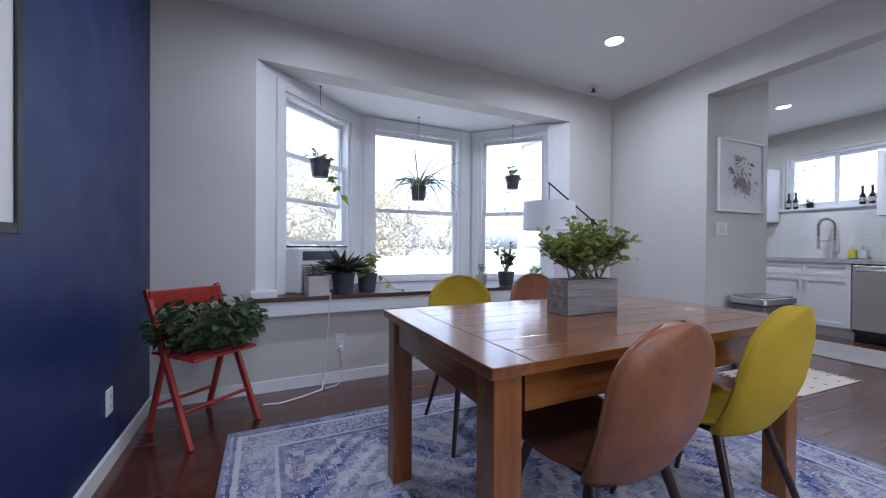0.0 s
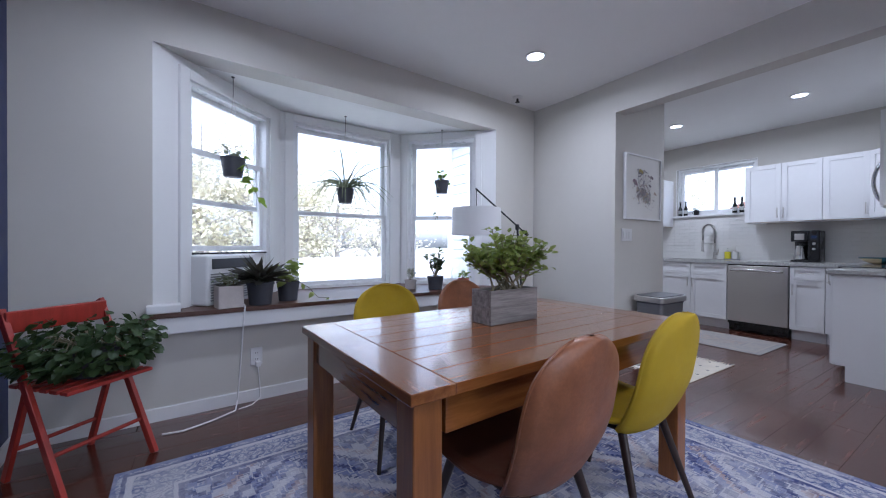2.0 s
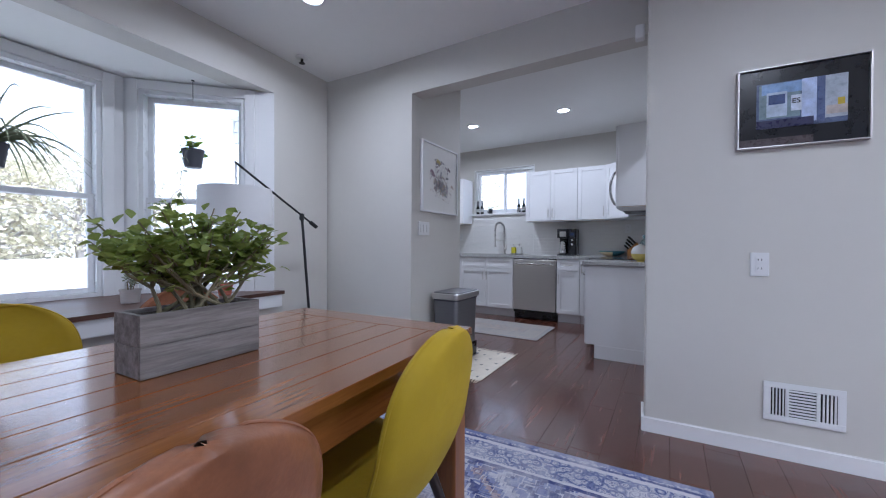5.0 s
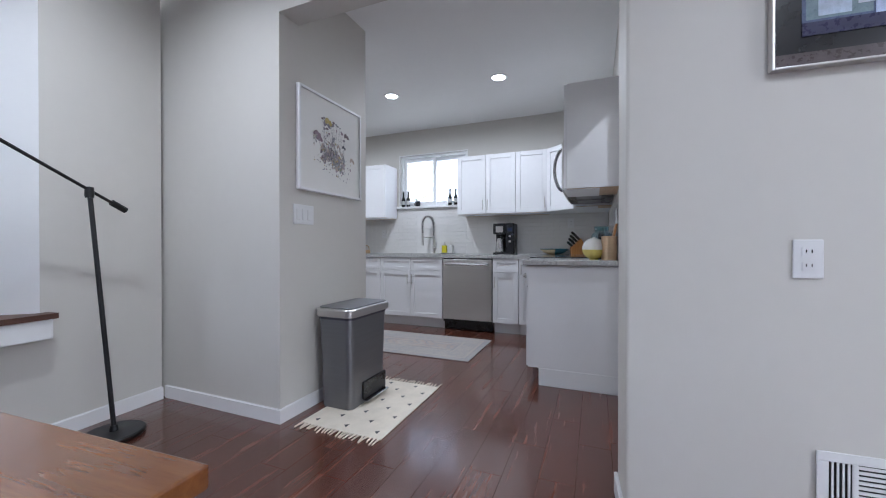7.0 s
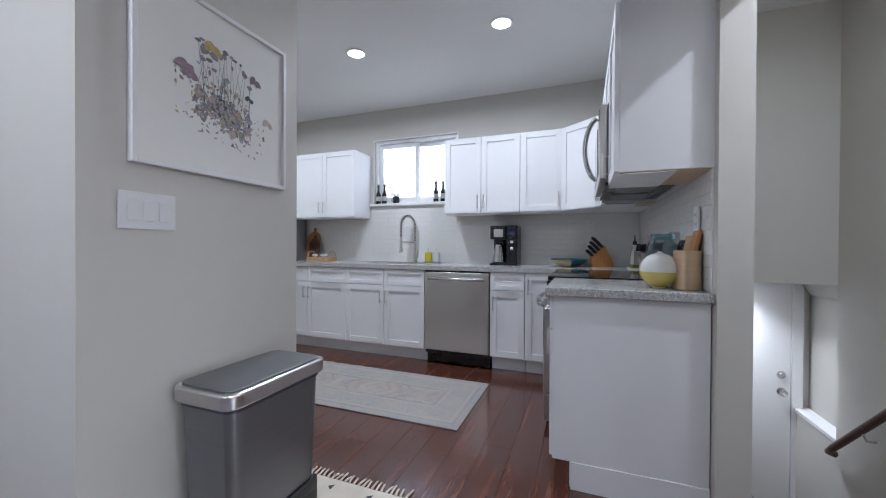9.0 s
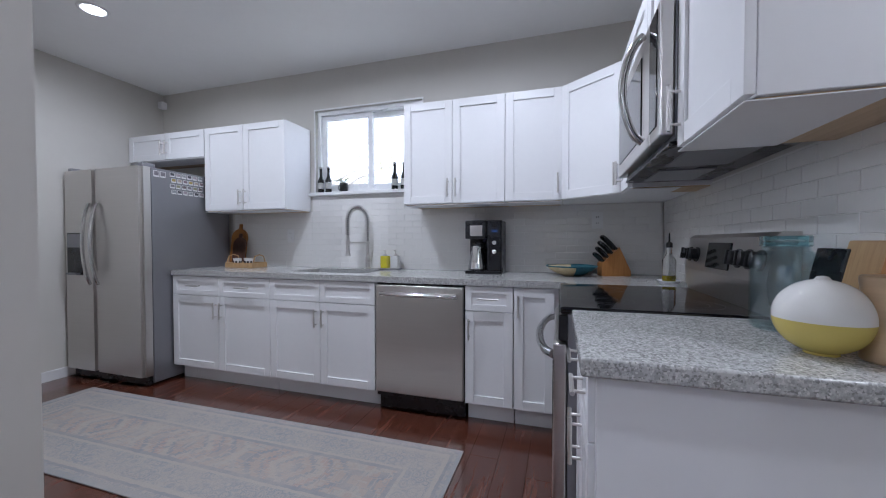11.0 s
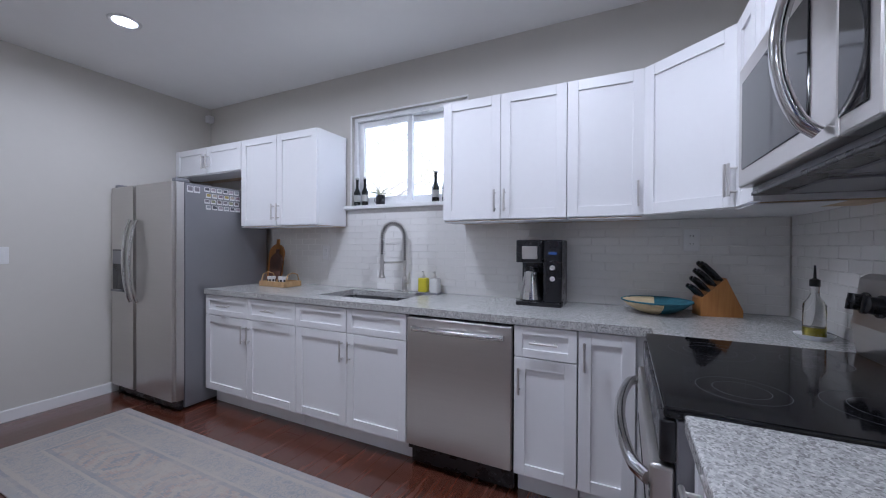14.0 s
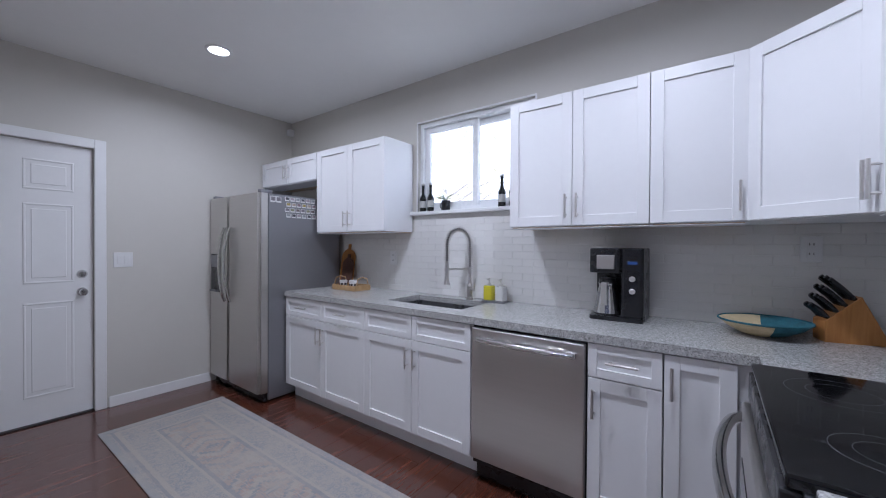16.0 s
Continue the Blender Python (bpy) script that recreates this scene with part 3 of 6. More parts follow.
def pull(parent, x, z, length=0.13, upright=True, y=-0.02):
    bm = B()
    if upright:
        sweep(bm, [(x, y - 0.03, z - length / 2), (x, y - 0.03, z + length / 2)], 0.006, 10)
        for s in (-1, 1):
            sweep(bm, [(x, y, z + s * length * 0.36), (x, y - 0.03, z + s * length * 0.36)], 0.0045, 8)
    else:
        sweep(bm, [(x - length / 2, y - 0.03, z), (x + length / 2, y - 0.03, z)], 0.006, 10)
        for s in (-1, 1):
            sweep(bm, [(x + s * length * 0.36, y, z), (x + s * length * 0.36, y - 0.03, z)], 0.0045, 8)
    part("handle", bm, NICKEL, parent, "satin nickel bar handle")


def cabinet(name, m, w, depth, z0, z1, cols, label, drawer=0.0, handles=(), toe=0.0, group="", no_pull=()):
    """cols: door edges along the width; handles: side (-1, 1, 0) for each door; drawer: height of the drawer row."""
    c = thing(name, m, label, "cabinet", group)
    zb = z1 - 0.22 if name == "sink_cabinet" else z1
    bm = rbox(B(), 0.001, w - 0.001, 0.0, depth, z0, zb, 0.002)
    if zb < z1:
        box(bm, 0.001, w - 0.001, 0.0, 0.02, zb + 0.0005, z1)
        for x in (0.001, w - 0.019):
            box(bm, x, x + 0.018, 0.0205, depth, zb + 0.0005, z1)
    if toe:
        box(bm, 0.002, w - 0.002, 0.07, depth, 0.0, z0)
    part("body", bm, CAB, c)
    for i, (a, b) in enumerate(zip(cols, cols[1:])):
        a, b = a + 0.002, b - 0.002
        top = z1 - 0.004
        if drawer:
            d = shaker("drawer", c, a, b, z1 - drawer, top, 0.04)
            if i not in no_pull:
                pull(d, (a + b) / 2, z1 - drawer / 2, 0.13, False)
            top = z1 - drawer - 0.005
        d = shaker("door", c, a, b, z0 + 0.004, top)
        side = handles[i] if i < len(handles) else 0
        if side:
            zc = top - 0.11 if toe else z0 + 0.11
            pull(d, (b - 0.028) if side > 0 else (a + 0.028), zc)
    if not toe:
        part("underside", box(B(), 0.012, w - 0.012, 0.004, depth - 0.004, z0 - 0.006, z0 - 0.0005), PLY, c, "raw wood underside", smooth=False)
        part("front_lip", rbox(B(), 0.002, w - 0.002, -0.018, depth * 0.62, z0 - 0.009, z0 - 0.0062, 0.001), CAB, c)
    return c


XF = 6.20
LOW = dict(depth=0.60, z0=0.125, z1=0.872, toe=0.1, group="base cabinets")
cabinet("base_cabinet", pose(XF, 4.165, 0, 0, 0, -90), 0.985, cols=(0.0, 0.4925, 0.985), drawer=0.155, handles=(1, -1), label="white shaker base cabinet with two drawers and two doors", **LOW)
cabinet("sink_cabinet", pose(XF, 3.18, 0, 0, 0, -90), 0.876, cols=(0.0, 0.438, 0.876), drawer=0.155, handles=(1, -1), no_pull=(0, 1), label="white shaker sink base cabinet with false drawers", **LOW)
cabinet("base_cabinet", pose(XF, 1.675, 0, 0, 0, -90), 0.30, cols=(0.0, 0.30), drawer=0.155, handles=(-1,), label="narrow white shaker base cabinet with one drawer", **LOW)
cabinet("corner_cabinet", pose(XF, 1.372, 0, 0, 0, -90), 0.30, cols=(0.0, 0.24), handles=(-1,), label="white shaker corner base cabinet with one door", **LOW)

UP = dict(depth=0.315, z0=1.42, z1=2.16, group="wall cabinets")
XU = 6.49
cabinet("wall_cabinet", pose(XU, 4.145, 0, 0, 0, -90), 0.865, cols=(0.0, 0.4325, 0.865), handles=(1, -1), label="white shaker wall cabinet with two doors", **UP)
cabinet("wall_cabinet", pose(XU, 2.215, 0, 0, 0, -90), 0.748, cols=(0.0, 0.374, 0.748), handles=(1, -1), label="white shaker wall cabinet beside the kitchen window", **UP)
cabinet("wall_cabinet", pose(XU, 1.467, 0, 0, 0, -90), 0.375, cols=(0.0, 0.375), handles=(1,), label="white shaker wall cabinet with a single door", **UP)
cabinet("fridge_cabinet", pose(XU, 5.105, 0, 0, 0, -90), 0.955, cols=(0.0, 0.4775, 0.955), handles=(1, -1), label="shallow white wall cabinet over the fridge", depth=0.315, z0=1.91, z1=2.16, group="wall cabinets")
# diagonal corner unit
YU = 0.765
dc = thing("corner_wall_cabinet", pose(XU, 1.09, 0), "white diagonal corner wall cabinet with one door", "cabinet", "wall cabinets")
P, Q = Vector((0, 0)), Vector((6.215 - XU, YU - 1.09))
bm = prism(B(), [(0, 0), (0.32, 0), (0.32, -0.665), (Q.x, -0.665), (Q.x, Q.y)], 1.42, 2.16)
part("body", bm, CAB, dc, smooth=False)
dm = pose(0, 0, 0, 0, 0, math.degrees(math.atan2(Q.y, Q.x)))
dd = shaker("door", dc, 0.002, Q.length - 0.002, 1.424, 2.156)
pull(dd, Q.length - 0.035, 1.53)
dd.matrix_basis = dm
# stove wall
cabinet("wall_cabinet", pose(6.212, YU, 0, 0, 0, 180), 0.234, cols=(0.0, 0.234), handles=(-1,), label="narrow white wall cabinet beside the microwave", depth=0.35, z0=1.42, z1=2.16, group="wall cabinets")
cabinet("wall_cabinet", pose(5.977, YU, 0, 0, 0, 180), 0.815, cols=(0.0, 0.4075, 0.815), handles=(), label="short white wall cabinet over the microwave", depth=0.35, z0=1.88, z1=2.16, group="wall cabinets")
cabinet("wall_cabinet", pose(5.16, YU, 0, 0, 0, 180), 0.412, cols=(0.0, 0.412), handles=(-1,), label="white wall cabinet with a plain end panel", depth=0.35, z0=1.42, z1=2.16, group="wall cabinets")
# peninsula
pc = cabinet("end_cabinet", pose(5.268, 1.03, 0, 0, 0, 180), 0.50, cols=(0.0, 0.25, 0.50), drawer=0.155, handles=(1, -1), depth=0.605, z0=0.125, z1=0.872, toe=0.1, label="white base cabinet with a plain end panel", group="base cabinets")
part("end_panel", rbox(B(), 0.5, 0.518, -0.005, 0.605, 0.125, 0.872, 0.002), CAB, pc)
part("toe_board", rbox(B(), 0.5, 0.522, 0.075, 0.606, 0.0, 0.125, 0.002), CAB, pc)

# worktops
ct = thing("worktop", pose(6.5, 2.5, 0.875), "pale speckled granite worktop with a backsplash lip", "worktop")
T0, T1 = 0.0, 0.04
SX0, SX1, SY0, SY1 = 6.335, 6.70, 2.47, 3.12
for a in ((6.17, XE, SY1, 4.168), (6.17, XE, 0.42, SY0), (6.17, SX0, SY0, SY1), (SX1, XE, SY0, SY1), (6.04, 6.17, 0.42, 1.075)):
    part("slab", box(B(), a[0] - 6.5, a[1] - 6.5, a[2] - 2.5, a[3] - 2.5, T0, T1), GRANITE, ct, smooth=False)
bm = rbox(B(), 4.715, 5.272, 0.42, 1.068, 0.875, 0.915, 0.006, 3)
single("end_worktop", bm, GRANITE, "pale speckled granite worktop beside the stove", "worktop")

# sink
sk = thing("kitchen_sink", pose(SX0, SY0, 0.875), "undermounted double bowl stainless steel sink", "sink")
for a, b in ((0.0, 0.245), (0.265, SY1 - SY0)):
    bm = B()
    d, w = 0.2, SX1 - SX0
    o = box(B(), -0.004, w + 0.004, a - 0.004, b + 0.004, -d, 0.0)
    top = [f for f in o.faces if f.normal.z > 0.5 or all(abs(v.co.z) < 1e-6 for v in f.verts)]
    bmesh.ops.delete(o, geom=top, context="FACES")
    bmesh.ops.bevel(o, geom=[e for e in o.edges if not e.is_boundary], offset=0.03, segments=4, affect="EDGES")
    bmesh.ops.reverse_faces(o, faces=o.faces)
    merge(bm, o)
    part("bowl", bm, BINM, sk)
    part("drain", lathe(B(), [(0, -d + 0.004), (0.04, -d + 0.004), (0.045, -d + 0.001)], 20, (w / 2, (a + b) / 2, 0)), NICKEL, sk)
part("divider", rbox(B(), 0, SX1 - SX0, 0.248, 0.262, -0.18, -0.012, 0.004), CHROME, sk)

# faucet
fc = thing("spring_faucet", pose(6.745, 2.667, 0.9155, 0, 0, -28), "tall brushed steel spring faucet", "faucet")
part("base", lathe(B(), [(0, 0), (0.028, 0), (0.028, 0.012), (0.02, 0.018), (0.02, 0.10), (0.016, 0.11), (0.013, 0.12), (0.013, 0.24), (0, 0.24)], 20), NICKEL, fc)
bm = sweep(B(), [(0, 0, 0.07), (0, -0.05, 0.075)], 0.013, 12)
sweep(bm, [(0, -0.05, 0.07), (0.005, -0.06, 0.15)], [0.009, 0.006], 10)
part("lever", bm, NICKEL, fc)
ctr, pts = Vector((-0.095, 0, 0.40)), []
for i in range(25):
    pts.append((0, 0, 0.20 + 0.2 * i / 24))
for i in range(1, 41):
    a = math.pi * i / 40
    pts.append((ctr.x + 0.095 * math.cos(a), 0, ctr.z + 0.115 * math.sin(a)))
for i in range(1, 9):
    pts.append((-0.19, 0, 0.40 - 0.12 * i / 8))
part("hose", sweep(B(), pts, 0.009, 8), BLACKM, fc)
coil = []
acc = 0.0
path = [Vector(p) for p in pts]
for i in range(len(path) - 1):
    for s in range(8):
        p = path[i].lerp(path[i + 1], s / 8)
        d = (path[i + 1] - path[i]).normalized()
        side = Vector((0, 1, 0))
        up = d.cross(side)
        acc += (path[i + 1] - path[i]).length / 8
        a = 2 * math.pi * acc / 0.016
        coil.append(p + 0.018 * (math.cos(a) * side + math.sin(a) * up))
part("spring", sweep(B(), coil, 0.0042, 5), NICKEL, fc)
part("spray_head", lathe(B(), [(0, 0.28), (0.012, 0.28), (0.015, 0.24), (0.015, 0.16), (0.02, 0.13), (0.024, 0.115), (0, 0.11)], 18, (-0.19, 0, 0)), NICKEL, fc)
bm = sweep(B(), [(0, 0, 0.225), (-0.19, 0, 0.225)], 0.007, 10)
lathe(bm, [(0.016, 0.215), (0.021, 0.215), (0.021, 0.235), (0.016, 0.235)], 16, (-0.19, 0, 0))
part("bracket", bm, NICKEL, fc)

# dishwasher
dw = thing("dishwasher", pose(XF, 2.300, 0, 0, 0, -90), "stainless steel dishwasher between white cabinets", "dishwasher")
part("body", box(B(), 0.004, 0.618, 0.0, 0.58, 0.10, 0.868), BLACKP, dw, smooth=False)
part("door", rbox(B(), 0.006, 0.616, -0.03, 0.0, 0.135, 0.858, 0.006, 3), STEEL, dw)
part("kick_plate", rbox(B(), 0.01, 0.612, 0.03, 0.06, 0.01, 0.13, 0.003), BLACKP, dw)
bm = sweep(B(), [(0.05 + 0.522 * i / 16, -0.045 - 0.018 * math.sin(math.pi * i / 16), 0.80) for i in range(17)], 0.014, 12)
for s in (0.055, 0.567):
    rbox(bm, s - 0.012, s + 0.012, -0.05, -0.028, 0.785, 0.815, 0.004)
part("handle", bm, CHROME, dw)

# fridge
FW = 0.92
fr = thing("fridge", pose(5.975, 5.10, 0, 0, 0, -90), "stainless side by side fridge with grey sides", "fridge")
part("body", rbox(B(), 0.0, FW, 0.06, 0.78, 0.02, 1.735, 0.006), STEELH, fr)
part("kick_grille", box(B(), 0.02, FW - 0.02, 0.03, 0.06, 0.01, 0.075), BLACKP, fr, smooth=False)
SP = 0.385
for nm, a, b, hx in (("freezer_door", 0.002, SP - 0.003, SP - 0.045), ("fridge_door", SP + 0.003, FW - 0.002, SP + 0.05)):
    o = box(B(), a, b, -0.02, 0.055, 0.085, 1.735)
    ed = [e for e in o.edges if abs(e.verts[0].co.z - e.verts[1].co.z) > 0.5 and e.verts[0].co.y < 0]
    bmesh.ops.bevel(o, geom=ed, offset=0.022, segments=4, affect="EDGES")
    d = part(nm, o, STEEL, fr)
    n = 20
    zs = [0.80 + 0.66 * i / n for i in range(n + 1)]
    bm = sweep(B(), [(hx, -0.03 - 0.05 * math.sin(math.pi * i / n) ** 0.7, zs[i]) for i in range(n + 1)], 0.013, 10)
    part("handle", bm, CHROME, d)
part("dispenser", rbox(B(), 0.05, 0.235, -0.026, -0.018, 0.87, 1.22, 0.003), BLACKP, fr, "black ice and water dispenser")
part("dispenser_panel", rbox(B(), 0.06, 0.225, -0.03, -0.025, 1.10, 1.21, 0.002), STEELH, fr)
part("dispenser_tray", rbox(B(), 0.075, 0.21, -0.05, -0.02, 0.875, 0.89, 0.002), STEELH, fr)
for x in (0.03, FW - 0.06):
    part("hinge_cap", rbox(B(), x, x + 0.05, 0.0, 0.10, 1.737, 1.765, 0.006), STEELH, fr)

# stove
sv = thing("stove", pose(6.035, 1.10, 0, 0, 0, 180), "stainless electric stove with a black glass top", "stove")
SW = 0.76
part("body", rbox(B(), 0.002, SW - 0.002, 0.02, 0.675, 0.03, 0.895, 0.003), STEELH, sv)
part("cooktop", rbox(B(), 0.0, SW, -0.005, 0.60, 0.897, 0.922, 0.006, 3), GLASSBLACK, sv, "black ceramic glass cooktop")
for x, y, r in ((0.20, 0.17, 0.115), (0.57, 0.17, 0.09), (0.20, 0.43, 0.08), (0.57, 0.43, 0.115)):
    bm = B()
    for rr in (r, r * 0.62):
        lathe(bm, [(rr, 0.9221), (rr + 0.0008, 0.9223), (rr + 0.0016, 0.9221)], 48, (x, y, 0))
    part("burner_ring", bm, BINM, sv)
part("control_strip", rbox(B(), 0.004, SW - 0.004, -0.012, 0.02, 0.80, 0.893, 0.006), BLACKP, sv)
od = part("oven_door", rbox(B(), 0.006, SW - 0.006, -0.03, 0.018, 0.22, 0.79, 0.008, 3), STEEL, sv)
part("oven_window", rbox(B(), 0.10, SW - 0.10, -0.033, -0.029, 0.34, 0.64, 0.002), GLASSBLACK, od)
for k in range(14):
    part("vent_slot", rbox(B(), SW - 0.016, SW - 0.008, -0.0312, -0.0295, 0.50 + k * 0.018, 0.511 + k * 0.018, 0.0005), BLACKP, od)
part("storage_drawer", rbox(B(), 0.006, SW - 0.006, -0.028, 0.018, 0.05, 0.21, 0.006), STEEL, sv)
bm = sweep(B(), [(0.03 + 0.70 * i / 18, -0.03 - 0.062 * math.sin(math.pi * i / 18) ** 0.5, 0.745) for i in range(19)], 0.016, 12)
part("oven_handle", bm, CHROME, od)
bm = prism(B(), [(0.60, 0.915), (0.585, 1.02), (0.605, 1.165), (0.625, 1.18), (0.672, 1.18), (0.672, 0.915)], 0, SW)
bmesh.ops.transform(bm, matrix=Matrix(((0, 0, 1, 0), (1, 0, 0, 0), (0, 1, 0, 0), (0, 0, 0, 1))), verts=bm.verts)
bg = part("back_panel", bm, STEEL, sv, smooth=False)
tl = pose(0, 0.594, 1.09, -8)
bm = rbox(B(), 0.27, 0.49, -0.005, 0.004, -0.05, 0.055, 0.002)
bmesh.ops.transform(bm, matrix=tl, verts=bm.verts)
dp = part("display", bm, GLASSBLACK, bg, "black touch display")
for x in (0.06, 0.145, 0.56, 0.635, 0.71):
    bm = lathe(B(), [(0.034, 0), (0.034, 0.006), (0.027, 0.008), (0.025, 0.034), (0.02, 0.038), (0, 0.038)], 20)
    rbox(bm, -0.005, 0.005, -0.026, 0.026, 0.03, 0.044, 0.002)
    bmesh.ops.transform(bm, matrix=tl @ pose(x, 0, 0, 90), verts=bm.verts)
    part("knob", bm, BLACKP, bg)

# microwave
mw = thing("microwave", pose(5.967, 0.83, 0, 0, 0, 180) @ Matrix.Diagonal((1.06, 1, 1, 1)), "stainless microwave under the wall cabinets", "microwave")
part("body", rbox(B(), 0.0, 0.756, 0.04, 0.405, 1.45, 1.874, 0.003), STEELH, mw)
md = part("door", rbox(B(), 0.0, 0.63, 0.0, 0.04, 1.465, 1.87, 0.006), STEEL, mw)
part("window", rbox(B(), 0.05, 0.52, -0.004, 0.002, 1.52, 1.81, 0.003), GLASSBLACK, md)
part("control_panel", rbox(B(), 0.635, 0.756, 0.0, 0.04, 1.465, 1.87, 0.006), STEEL, mw)
part("keypad", rbox(B(), 0.637, 0.725, -0.003, 0.002, 1.50, 1.855, 0.002), GLASSBLACK, mw)
bm = sweep(B(), [(0.585, -0.01 - 0.065 * math.sin(math.pi * i / 20) ** 0.6, 1.49 + 0.36 * i / 20) for i in range(21)], 0.014, 12)
part("handle", bm, CHROME, md)
bm = rbox(B(), 0.02, 0.74, 0.03, 0.39, 1.436, 1.449, 0.003)
part("underside", bm, BLACKP, mw)
for x in (0.08, 0.42):
    part("grease_filter", rbox(B(), x, x + 0.26, 0.10, 0.30, 1.431, 1.437, 0.002), STEELH, mw)


# ---- dining table ----
ROOM = DINING
TX, TY, TL, TW, TH = 1.378, 1.475, 1.53, 0.89, 0.75
tb = thing("dining_table", pose(TX, TY, 0), "honey oak dining table with a planked top", "table")
for x0, x1 in ((-TL / 2, -TL / 2 + 0.13), (TL / 2 - 0.13, TL / 2)):
    part("end_board", rbox(B(), x0, x1, -TW / 2, TW / 2, TH - 0.03, TH, 0.003), ENDW, tb)
n = 8
for i in range(n):
    y0 = -TW / 2 + TW * i / n
    part("plank", rbox(B(), -TL / 2 + 0.131, TL / 2 - 0.131, y0 + 0.0011, y0 + TW / n - 0.0011, TH - 0.03, TH, 0.0018), TABLEW, tb)
part("apron", rbox(B(), -TL / 2 + 0.12, TL / 2 - 0.12, -TW / 2 + 0.03, -TW / 2 + 0.055, TH - 0.135, TH - 0.031, 0.002), TABLEW, tb)
part("apron", rbox(B(), -TL / 2 + 0.12, TL / 2 - 0.12, TW / 2 - 0.055, TW / 2 - 0.03, TH - 0.135, TH - 0.031, 0.002), TABLEW, tb)
for x in (-TL / 2 + 0.03, TL / 2 - 0.055):
    part("apron", rbox(B(), x, x + 0.025, -TW / 2 + 0.10, TW / 2 - 0.10, TH - 0.135, TH - 0.031, 0.002), ENDW, tb)
for sx in (-1, 1):
    for sy in (-1, 1):
        x, y = sx * (TL / 2 - 0.06), sy * (TW / 2 - 0.06)
        part("leg", rbox(B(), x - 0.042, x + 0.042, y - 0.042, y + 0.042, 0.012, TH - 0.031, 0.004), LEGW, tb)


# ---- dining chairs ----
def shell_point(u, v):
    """u across -1..1; v from the seat's front (0) to the back's top (1). The chair faces +y."""
    if v < 0.5:
        k = v / 0.5
        y, z = 0.23 - 0.40 * k, 0.455 - 0.035 * math.sin(k * 2.6)
        w = 0.205 + 0.012 * math.sin(k * 3) - 0.043 * k ** 5
    else:
        k = (v - 0.5) / 0.5
        y, z = -0.17 - 0.05 * math.sin(min(1, k * 2.2) * 1.3) - 0.075 * k, 0.437 - 0.016 + 0.435 * k ** 1.12
        w = 0.174 + 0.038 * math.sin(min(1, k * 1.9) * 1.5708) - 0.022 * max(0, k - 0.4)
    e = 1.0
    if v < 0.1:
        e = math.sqrt(max(0.0, 1 - (1 - v / 0.1) ** 2)) * 0.35 + 0.65
    if v > 0.78:
        e = math.sqrt(max(0.0, 1 - ((v - 0.78) / 0.2208) ** 3))
    x = u * w * e
    curl = abs(u) ** 2.5
    if v < 0.5:
        return Vector((x, y, z + 0.03 * curl))
    return Vector((x, y + 0.05 * curl * (1 - 0.3 * k), z - 0.022 * (u * e) ** 2 * k ** 10))


